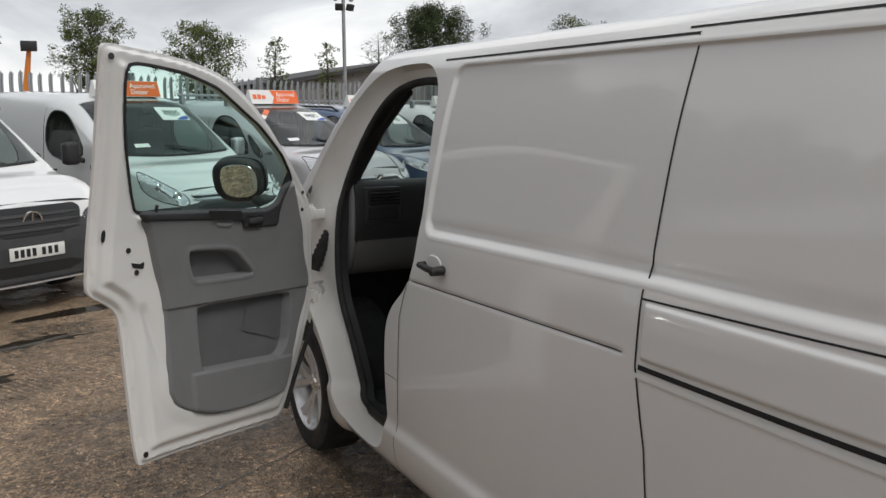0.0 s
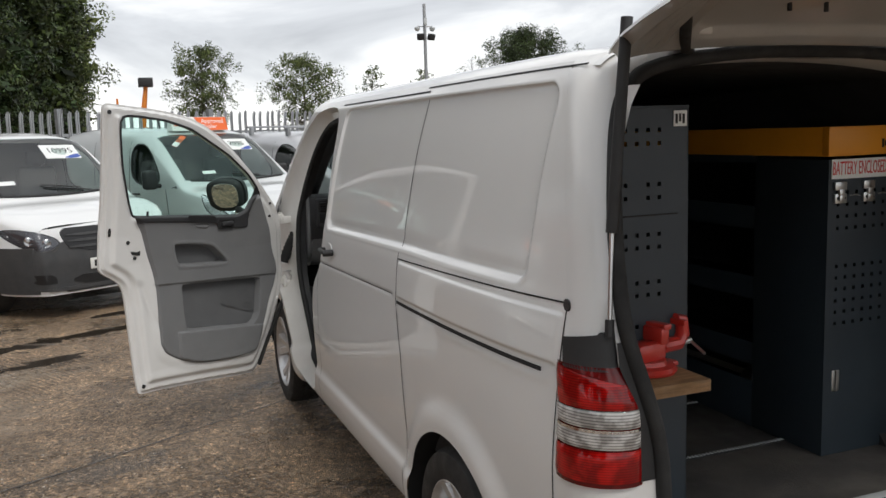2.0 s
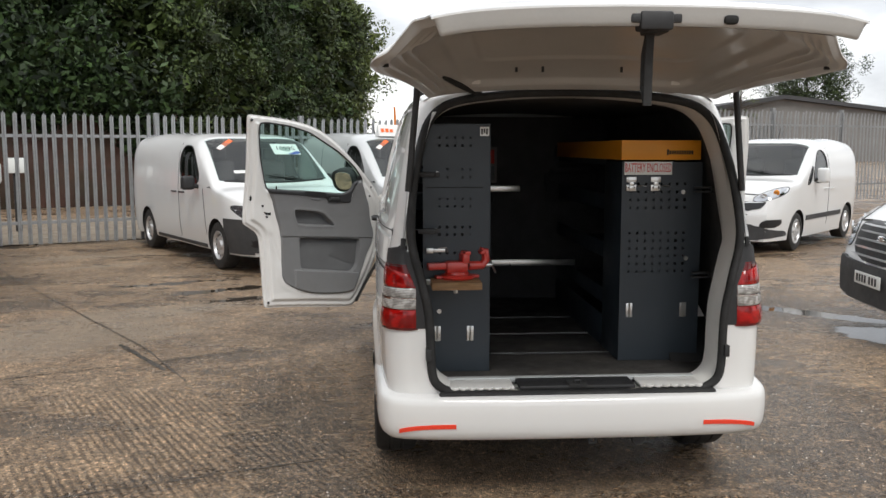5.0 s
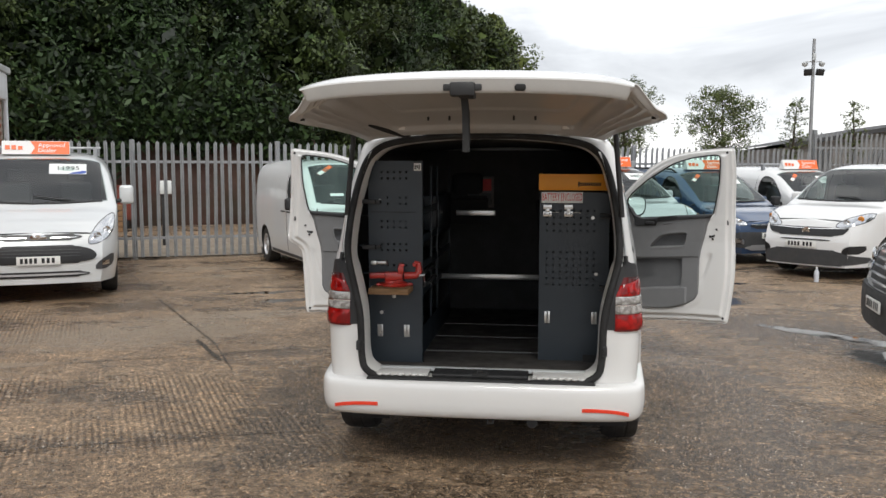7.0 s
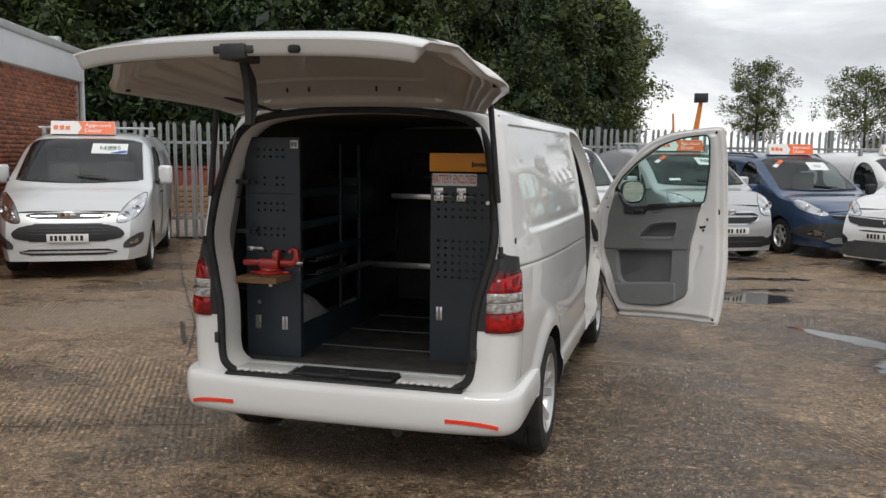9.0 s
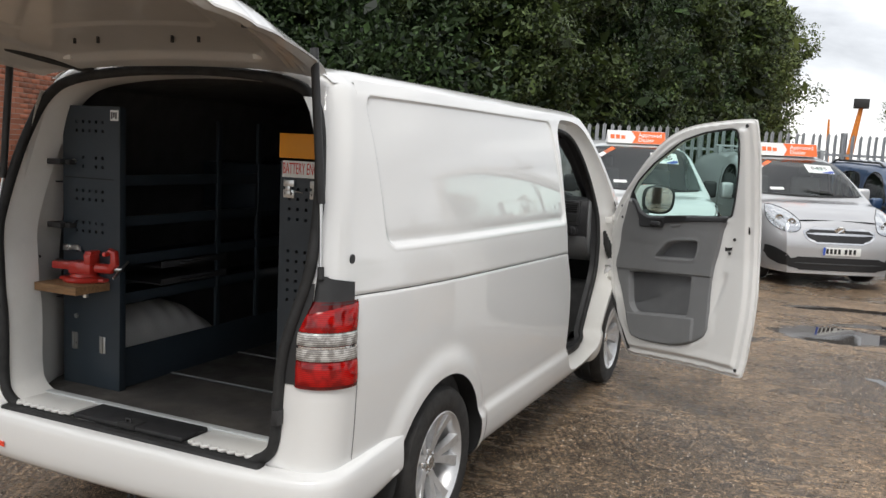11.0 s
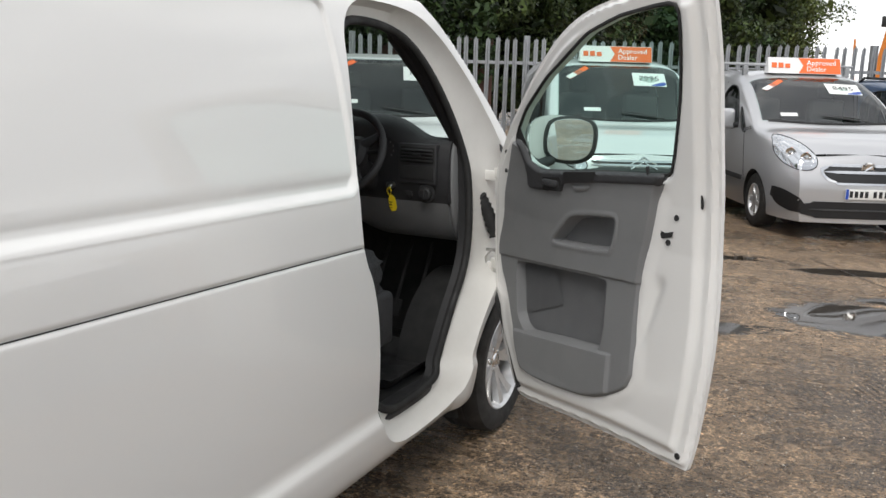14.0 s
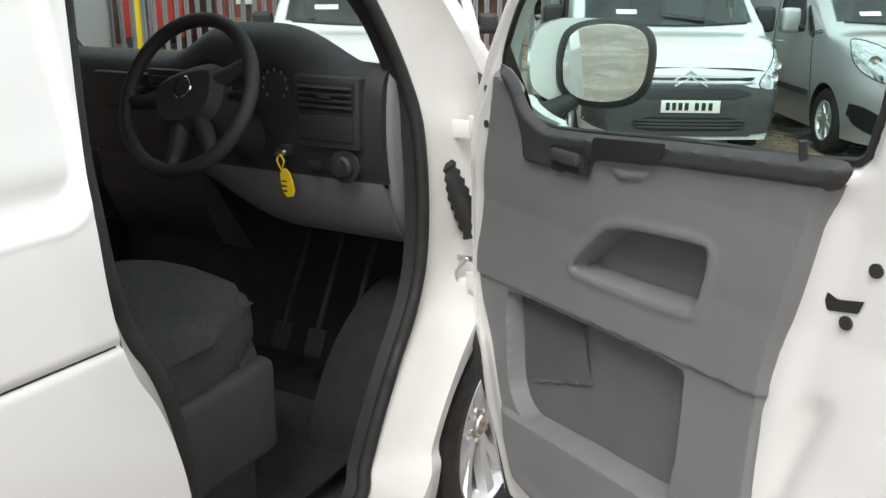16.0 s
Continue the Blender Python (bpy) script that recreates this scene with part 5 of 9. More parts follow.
# lamps, their black surrounds and the plugs above
for side in (-1, 1):
    def lamp_path(t, z, lift, x_in=0.748):
        """From the inner edge of the lamp round the corner onto the flank."""
        yf, R = rear_y(z), 0.13
        hw = flank_x(yf + R, z)
        inner = x_in + 0.045 * np.clip((z - 1.03) / 0.11, 0, 1)
        L1, L2, L3 = (hw - R) - inner, R * math.pi / 2, 0.030
        d = t * (L1 + L2 + L3)
        ang = np.clip((d - L1) / R, 0, math.pi / 2)
        x = np.where(d < L1, inner + d, hw - R + R * np.sin(ang))
        y = yf + R * (1 - np.cos(ang)) + np.maximum(0, d - L1 - L2)
        x = np.where(d > L1 + L2, flank_x(y, z), x)
        nx, ny = np.sin(ang), -np.cos(ang)
        bulge = lift * (1 - (2 * t - 1) ** 8)
        return side * (x + nx * bulge), y + ny * bulge, z

    lampa = vf("tail_lamp", sheet(np.linspace(0, 1, 26), np.linspace(0.838, 1.138, 16), lambda t, z: lamp_path(t, z, 0.012)), LENS_DARK, VAN, "red and clear tail lamp cluster", 40, VO)
    zt = 1.132
    for nm, t0, t1, z0, z1, mt, lab in (("upper_lens", 0.03, 0.97, 1.036, zt, LENS_RED, "red upper lens"), ("reversing_lens", 0.03, 0.97, 0.989, 1.033, LENS_CLEAR, "clear reversing lens"), ("indicator_lens", 0.03, 0.97, 0.937, 0.982, LENS_CLEAR, "clear indicator lens"), ("lower_lens", 0.03, 0.97, 0.850, 0.932, LENS_RED, "red lower lens")):
        lf = 0.020
        vf(nm, sheet(np.linspace(t0, t1, 24), np.linspace(z0, z1, 7), lambda t, z: lamp_path(t, z + (0.0 if z1 < zt else -0.040 * (1 - t) ** 1.6 * (z - z0) / (z1 - z0)), lf - 0.004 * (2 * (z - z0) / (z1 - z0) - 1) ** 6)), mt, lampa, lab, 0)
    vf("divider", sheet(np.linspace(0.02, 0.985, 26), np.linspace(0.980, 0.9875, 2), lambda t, z: lamp_path(t, z, 0.021)), CHROME, lampa, "bright divider", 0)
    vf("lamp_cap", sheet(np.linspace(-0.02, 0.80, 20), np.linspace(1.128, 1.225, 8), lambda t, z: lamp_path(t, z, 0.012, 0.75), lambda t, z: (z - 1.225 + 0.03 * t)), BLACK, VAN, "black plastic cap over the tail lamp", 40, VO)
    vf("lamp_strip", sheet(np.linspace(0.70, 0.80, 9), np.linspace(0.845, 1.20, 20), lambda x, z: (side * x, rear_y(z) - 0.004 + 0 * x, z), lambda x, z: np.maximum(np.interp(z, [0.84, 0.93, 1.07, 1.22], [0.705, 0.712, 0.745, 0.788]) - x, x - np.interp(z, [0.84, 1.03, 1.14, 1.22], [0.755, 0.755, 0.80, 0.80]))), BLACK, VAN, "black strip beside the tail lamp", 40, VO)
    vf("body_plug", move(slab(chaikin([(0.017, 0.017), (-0.017, 0.017), (-0.017, -0.017), (0.017, -0.017)], 3), 0.004, 0.002), axes((float(skin(np.array(0.395), np.array(1.278), side)) - side * 0.001, 0.385, 1.278), (0, side, 0), (0, 0, 1))), BLACK, VAN, "", 40, VO)
    vf("striker", block(side * 0.70 - 0.012, side * 0.70 + 0.012, 0.165, 0.205, 0.70, 0.755, 0.003), BLACK, VAN, "", 40, VO)
    # gas strut
    st = vf("gas_strut", tube([(side * 0.738, 0.29, 1.998), (side * 0.788, 0.285, 1.472)], 0.0150, 12), BLACK, VAN, "black gas strut", 40, VO)
    vf("strut_rod", tube([(side * 0.788, 0.285, 1.472), (side * 0.812, 0.258, 1.235)], 0.006, 8), STEEL, st, "thin steel rod")
    vf("strut_end", tube([(side * 0.810, 0.261, 1.258), (side * 0.814, 0.256, 1.215)], 0.012, 8), BLACK, st)

# bumper swept round the rear
BP = chaikin([(-0.956, 0.665), (-0.944, 0.42), (-0.915, 0.205), (-0.800, 0.140), (-0.40, 0.110), (0.40, 0.110), (0.800, 0.140), (0.915, 0.205), (0.944, 0.42), (0.956, 0.665)], 3, False)
PROF = [(-0.060, 0.540), (-0.014, 0.537), (0.000, 0.531), (0.008, 0.520), (0.012, 0.498), (0.013, 0.465), (0.012, 0.42), (0.007, 0.38), (-0.003, 0.352), (-0.020, 0.334), (-0.050, 0.326), (-0.10, 0.322)]
vs, fs = [], []
for i, p in enumerate(BP):
    a, b = BP[max(0, i - 1)], BP[min(len(BP) - 1, i + 1)]
    t = Vector((b[0] - a[0], b[1] - a[1])).normalized()
    n_ = Vector((t.y, -t.x))
    for o, z in PROF:
        o2 = o - 0.012 * min(1.0, max(0.0, (p[1] - 0.25) / 0.2))
        back = max(0.0, (p[1] - 0.22) / 0.42)
        vs.append((p[0] + n_.x * o2, p[1] + n_.y * o2, z + 0.045 * back * (z > 0.5) + 0.075 * back ** 1.5 * max(0.0, (0.46 - z) / 0.13)))
m_ = len(PROF)
for i in range(len(BP) - 1):
    for j in range(m_ - 1):
        fs.append((i * m_ + j, (i + 1) * m_ + j, (i + 1) * m_ + j + 1, i * m_ + j + 1))
bump = vf("rear_bumper", (vs, fs), WHITE, VAN, "white moulded rear bumper", 60, VO)
vf("bumper_shelf", sheet(np.linspace(-0.855, 0.855, 24), np.linspace(0, 1, 3), lambda x, t: (x, 0.135 + 0.16 * np.abs(x) ** 5 + t * (0.15 - 0.05 * np.abs(x) ** 5), 0.528 + 0 * x)), WHITE, VAN, "", 40, VO)
vf("sill_seal", block(-0.65, 0.65, 0.146, 0.194, 0.515, 0.553, 0.012), RUBBER, VAN, "black rubber seal along the sill", 40, VO)
for side in (-1, 1):
    arc_ = [(p, (Vector(BP[q + 1]) - Vector(BP[q - 1])).normalized()) for q, p in enumerate(BP[1:-1], 1) if 0.52 < side * p[0] < 0.835]
    arc_.sort(key=lambda e: side * e[0][0])
    rv, rf = [], []
    for q, (p, tt_) in enumerate(arc_):
        k_ = q / (len(arc_) - 1)
        for dz, out in ((-0.012, 0.006), (-0.010, 0.014), (0.010 - 0.002 * k_, 0.0155), (0.012 - 0.002 * k_, 0.006)):
            rv.append((p[0] + tt_.y * out, p[1] - tt_.x * out, 0.406 - 0.026 * k_ ** 2 + dz))
        if q:
            rf += [(4 * q - 4 + j_, 4 * q - 3 + j_, 4 * q + 1 + j_, 4 * q + j_) for j_ in range(3)]
    vf("bumper_reflector", (rv, rf), RED_TAPE, bump, "red reflector strip", 40)
    # worn sill plates
    vf("sill_plate", block(min(side * 0.30, side * 0.60), max(side * 0.30, side * 0.60), 0.188, 0.335, 0.556, 0.568, 0.003), WHITE_IN, VAN, "white sill with scalloped edge", 40, VO)
    vf("sill_edge", tube([(side * (0.31 + 0.29 * i / 40), 0.186 + 0.010 * math.sin(i * 1.15), 0.563) for i in range(41)], 0.007, 6), WHITE_IN, VAN, "", 60, VO)
sc = vf("sill_cover", block(-0.275, 0.275, 0.185, 0.335, 0.552, 0.572, 0.006), BLACK, VAN, "black plastic sill cover with latch", 40, VO)
vf("latch_well", block(-0.045, 0.045, 0.182, 0.25, 0.556, 0.579, 0.004), GAP, sc)
vf("latch_hook", tube([(-0.012, 0.20, 0.575), (-0.012, 0.20, 0.592), (0.012, 0.20, 0.592), (0.012, 0.20, 0.575)], 0.005, 6), BLACK, sc, "steel latch loop")
vf("load_edge", block(-0.62, 0.64, 0.335, 0.36, 0.553, 0.572, 0.004), STEEL, VAN, "bright load edge strip", 40, VO)
vf("rear_valance", block(-0.72, 0.72, 0.24, 0.42, 0.345, 0.50, 0.02), BLACK, VAN, "", 40, VO)
vf("exhaust_pipe", tube([(0.30, 0.20, 0.30), (0.30, 0.9, 0.27)], 0.03, 12), BLACK, VAN, "", 40, VO)
vf("underbody", block(-0.78, 0.78, 0.62, 4.7, 0.195, 0.32, 0.02), GAP, VAN, "dark underbody", 40, VO)
vf("towing_eye", tube([(0.05, 0.16, 0.33), (0.05, 0.15, 0.305), (0.08, 0.15, 0.305), (0.08, 0.16, 0.33)], 0.008, 6), BLACK, VAN, "", 40, VO)

# ---- tailgate, raised ----
TG = [(0.00, 0.435, 1.972), (0.15, 0.31, 2.03), (0.45, 0.02, 2.115), (0.75, -0.27, 2.175), (1.00, -0.52, 2.195), (1.22, -0.74, 2.175), (1.36, -0.87, 2.135)]
TG_D, TG_Y, TG_Z = (np.array([p[i] for p in TG]) for i in range(3))


def tg_w(d):
    return smooth_curve([0, 0.2, 0.5, 0.72, 0.84, 0.93, 1.02, 1.36], [0.70, 0.765, 0.87, 0.935, 0.935, 0.85, 0.77, 0.735], d)


def tg_drop(d):
    return np.interp(d, [0, 0.3, 0.6, 0.8, 0.9, 1.0, 1.36], [0.03, 0.10, 0.16, 0.18, 0.15, 0.05, 0.03])


def tg_at(a, d, down=0.0):
    x = a * tg_w(d)
    q = np.abs(a)
    y = smooth_curve(TG_D, TG_Y, d) + 0.035 * q**2 * np.clip(d / 1.36, 0, 1)
    z = smooth_curve(TG_D, TG_Z, d) - tg_drop(d) * (0.35 * q**2 + 0.65 * q**7) - 0.012 * q**2
    return x, y, z - down


def tg_under(a, d):
    """Inner pressing: rolled lower lip with the latch, a shallow pan and ribbed sides."""
    q = np.abs(a)
    e = sstep(1.0, 0.955, q) * sstep(0.0, 0.05, d) * sstep(1.36, 1.348, d)
    deep = 0.0072 + 0.037 * e
    deep = deep + np.interp(d, [1.17, 1.215, 1.325, 1.342, 1.36], [0, 0.020, 0.030, 0.028, 0.0]) * sstep(0.99, 0.95, q)
    pan = sd_rect(a * 0.8, d, -0.585, 0.585, 0.10, 1.10, 0.10)
    deep = deep - 0.020 * sstep(0.0, -0.030, pan)
    for k_ in range(3):
        deep = deep + 0.011 * np.exp(-(((q - 0.80 - 0.045 * k_ - 0.035 * d) / 0.011) ** 2)) * sstep(0.06, 0.14, d) * sstep(0.98, 0.90, d)
    swage = sd_rect(a * 0.8, d, -0.47, 0.47, 0.34, 0.80, 0.07)
    deep = deep - 0.007 * sstep(0.0, -0.020, swage)
    return tg_at(a, d, deep)


ta, td = np.linspace(-1, 1, 201), np.linspace(0.0, 1.36, 150)
tail = vf("tailgate", sheet(ta, td, lambda a, d: tg_at(a, d), None, lambda a, d: tg_at(a, d, 0.007)), WHITE, VAN, "white tailgate raised overhead", 40, VO)
# greyer than the outer skin: shade under the raised tailgate painted in
vf("inner_panel", sheet(ta, np.concatenate([np.linspace(0.0, 1.16, 112), np.linspace(1.168, 1.36, 40)]), tg_under), INNER_SHADED, tail, "white inner pressing with underside shade painted in grey", 40)


def tg_strip(a, d):
    x, y, z = tg_under(a, d)
    return x, y, z - 0.003


# grey strip puts the shade of the downward step into colour
vf("lower_shade_strip", sheet(np.linspace(-0.86, 0.86, 80), np.linspace(1.225, 1.322, 8), tg_strip), surface("shade_grey_strip", (0.22, 0.21, 0.20), 0.5, vary=0.12, scale=5), tail, "grey strip painting in shade along the lower inner edge", 40)
vf("tailgate_latch", join(block(-0.055, 0.055, -0.875, -0.80, 2.055, 2.115, 0.008), block(-0.085, 0.085, -0.868, -0.82, 2.078, 2.108, 0.006), block(-0.02, 0.05, -0.84, -0.74, 2.05, 2.085, 0.006)), BLACK, tail, "black tailgate latch")
vf("latch_hole", block(0.225, 0.275, -0.874, -0.83, 2.075, 2.105, 0.012), GAP, tail, "dark oval hole")
strap = [(0.0, -0.80, 2.075), (0.004, -0.775, 1.99), (0.006, -0.765, 1.88), (0.006, -0.762, 1.815)]


def band(pts, w, t):
    vs, fs = [], []
    for p in pts:
        for dx, dy in ((-w, -t), (w, -t), (w, t), (-w, t)):
            vs.append((p[0] + dx, p[1] + dy, p[2]))
    for i in range(len(pts) - 1):
        for j in range(4):
            fs.append((4 * i + j, 4 * i + (j + 1) % 4, 4 * i + 4 + (j + 1) % 4, 4 * i + 4 + j))
    fs += [(3, 2, 1, 0), tuple(4 * (len(pts) - 1) + j for j in range(4))]
    return vs, fs


vf("pull_strap", join(band(strap, 0.014, 0.003), band([(p[0] + 0.002, p[1] + 0.05 * math.sin(math.pi * i / 3) + 0.008, p[2]) for i, p in enumerate(strap)], 0.014, 0.003)), RUBBER, tail, "black webbing pull strap")
for side in (-1, 1):
    vf("tailgate_hinge", join(block(side * 0.47 - 0.035, side * 0.47 + 0.035, 0.40, 0.47, 1.945, 1.985, 0.006), block(side * 0.47 - 0.022, side * 0.47 + 0.022, 0.33, 0.43, 1.965, 2.005, 0.006)), WHITE_IN, tail, "white hinge")
    vf("bump_stop", tube([(side * 0.885, -0.27, 2.0), (side * 0.885, -0.27, 1.985)], 0.012, 10), RUBBER, tail)
    for fx, fy in ((0.30, 0.22), (0.18, 0.22), (0.62, -0.62)):
        zz = 2.02 if fy > 0 else 2.10
        vf("rivet", tube([(side * fx, fy, zz + 0.02), (side * fx, fy, zz - 0.008)], 0.006, 8), BLACK, tail)
vf("wiring_tube", tube(chaikin([(-0.70, 0.12, 2.01), (-0.66, 0.16, 2.005), (-0.56, 0.30, 1.965), (-0.47, 0.42, 1.938), (-0.44, 0.44, 1.93)], 2, False), 0.016, 10), RUBBER, VAN, "ribbed black wiring tube", 50, VO)


# ---- wheels ----
def alloy_wheel(side):
    """Tyre, ten-spoke rim and hub about the origin, facing side."""
    ty = lathe([(0.215, -0.095), (0.232, -0.108), (0.285, -0.115), (0.322, -0.104), (0.335, -0.080), (0.337, -0.04), (0.332, -0.036), (0.332, -0.026), (0.337, -0.022), (0.337, 0.022), (0.332, 0.026), (0.332, 0.036), (0.337, 0.04), (0.335, 0.080), (0.322, 0.104), (0.285, 0.115), (0.232, 0.108), (0.215, 0.095)], 56)
    rim = [lathe([(0.232, 0.104), (0.224, 0.108), (0.216, 0.100), (0.205, 0.07), (0.195, 0.02), (0.195, -0.09), (0.225, -0.10)], 56)]
    hub = lathe([(0.0, 0.066), (0.028, 0.066), (0.032, 0.060), (0.060, 0.056), (0.066, 0.046), (0.07, 0.02)], 28)
    for i in range(5):
        for off in (-0.20, 0.20):
            c = 2 * math.pi * i / 5
            a0, a1 = c + off * 0.55, c + off * 1.25
            pts = []
            for r, a, w, xx in ((0.045, a0, 0.019, 0.058), (0.10, (a0 * 2 + a1) / 3, 0.021, 0.066), (0.16, (a0 + 2 * a1) / 3, 0.025, 0.080), (0.219, a1, 0.034, 0.096)):
                d = Vector((0, math.cos(a), math.sin(a)))
                t = Vector((0, -math.sin(a), math.cos(a)))
                p = d * r
                for s1, s2 in ((-1, 0), (-0.7, 1), (0.7, 1), (1, 0)):
                    q = p + t * w * s1
                    pts.append((xx - 0.03 + 0.03 * s2, q.y, q.z))
            fs_ = []
            for r in range(3):
                fs_ += [(4 * r + j, 4 * r + 4 + j, 4 * r + 5 + j, 4 * r + 1 + j) for j in range(3)]
            rim.append((pts, fs_))
    disc = lathe([(0.03, 0.0), (0.15, 0.0), (0.152, -0.02), (0.03, -0.02)], 32)
    fl = Matrix.Diagonal((side, 1, 1, 1))
    bolts = [move(lathe([(0.0, 0.064), (0.008, 0.064), (0.009, 0.050)], 8), pose(0, 0.046 * math.cos(2 * math.pi * (j + 0.5) / 5), 0.046 * math.sin(2 * math.pi * (j + 0.5) / 5))) for j in range(5)]
    return [("tyre", move(ty, fl), TYRE, "black road tyre"), ("rim", move(join(*rim), fl), ALLOY, "silver multi-spoke alloy rim"), ("hub_cap", move(hub, fl), CHROME, "bright hub centre"), ("brake_disc", move(disc, fl), STEEL, "grey brake disc")]  + [("wheel_bolt", move(b_, fl), STEEL, "") for b_ in bolts]


for side in (-1, 1):
    for ya, za in ARCHES:
        w = put("road_wheel", mesh_of("wheel_barrel", *move(lathe([(0.19, -0.1), (0.19, 0.0), (0.04, 0.0)], 32), Matrix.Diagonal((side, 1, 1, 1)))), GAP, VAN, "alloy road wheel with black tyre", VO @ pose(side * 0.845, ya, 0.337))
        for nm, g, mt, lab in alloy_wheel(side):
            vf(nm, g, mt, w, lab, 30)


# ---- front doors ----
DOOR_OUTLINE = {
    -1: [(0.02, 1.16), (0.05, 1.28), (0.144, 1.39), (0.256, 1.501), (0.40, 1.628), (0.532, 1.733), (0.723, 1.839), (0.941, 1.892), (1.237, 1.922), (1.31, 1.930), (1.318, 1.90), (1.301, 1.703), (1.289, 1.458), (1.296, 1.243), (1.304, 1.095), (1.29, 1.07), (1.21, 1.02), (1.175, 0.98), (1.163, 0.90), (1.158, 0.759), (1.147, 0.516), (1.142, 0.395), (1.12, 0.390), (0.985, 0.383), (0.60, 0.345), (0.367, 0.318), (0.31, 0.335), (0.20, 0.48), (0.12, 0.62), (0.04, 0.80), (0.02, 0.95)],
    1: [(0.0, 1.16), (0.03, 1.28), (0.12, 1.395), (0.218, 1.497), (0.441, 1.696), (0.646, 1.825), (0.85, 1.889), (1.10, 1.915), (1.335, 1.930), (1.348, 1.90), (1.342, 1.70), (1.317, 1.46), (1.298, 1.15), (1.306, 0.95), (1.304, 0.77), (1.284, 0.585), (1.262, 0.395), (1.245, 0.386), (0.934, 0.375), (0.602, 0.347), (0.30, 0.315), (0.25, 0.34), (0.16, 0.45), (0.105, 0.512), (0.06, 0.64), (0.018, 0.80), (0.0, 0.95)],
}
DOOR_GLASS = [(0.24, 1.33), (0.235, 1.41), (0.33, 1.52), (0.50, 1.645), (0.64, 1.72), (0.78, 1.795), (0.96, 1.843), (1.19, 1.870), (1.228, 1.850), (1.19, 1.60), (1.122, 1.345), (0.80, 1.325), (0.41, 1.287), (0.30, 1.30)]
TRIM_OUT = [(0.262, 1.408), (0.325, 1.386), (0.361, 1.322), (0.427, 1.292), (0.574, 1.305), (0.794, 1.327), (1.058, 1.348), (1.12, 1.355), (1.112, 1.327), (1.094, 1.305), (1.055, 1.15), (1.018, 1.03), (1.006, 0.90), (1.005, 0.75), (1.01, 0.68), (1.003, 0.60), (0.95, 0.549), (0.822, 0.486), (0.709, 0.459), (0.483, 0.437), (0.36, 0.44), (0.31, 0.457), (0.224, 0.636), (0.179, 0.755), (0.119, 0.849), (0.102, 0.954), (0.139, 1.047), (0.161, 1.198), (0.25, 1.399)]
POCKET = [(0.505, 1.026), (0.60, 1.118), (0.64, 1.143), (0.72, 1.158), (0.888, 1.176), (0.852, 1.053)]
MAP_P = [(0.253, 0.900), (0.55, 0.922), (0.838, 0.946), (0.828, 0.68), (0.55, 0.648), (0.40, 0.625), (0.335, 0.622), (0.285, 0.675)]


def door_lean(z):
    """How far the upper door leans in, from the plane of its lower half."""
    return np.interp(z, [0.3, 0.5, 0.9, 1.10, 1.25, 1.35, 1.5, 1.7, 1.95], [0.03, 0.008, 0.0, 0.003, 0.018, 0.035, 0.068, 0.115, 0.185])


def soft(P, r=0.016):
    """The outline with short rounded corners."""
    out = []
    for i, p in enumerate(P):
        for q in (P[i - 1], P[(i + 1) % len(P)]):
            d = math.hypot(q[0] - p[0], q[1] - p[1])
            k_ = min(r, d * 0.45) / d
            out.append((p[0] + (q[0] - p[0]) * k_, p[1] + (q[1] - p[1]) * k_))
    return chaikin(out, 1)


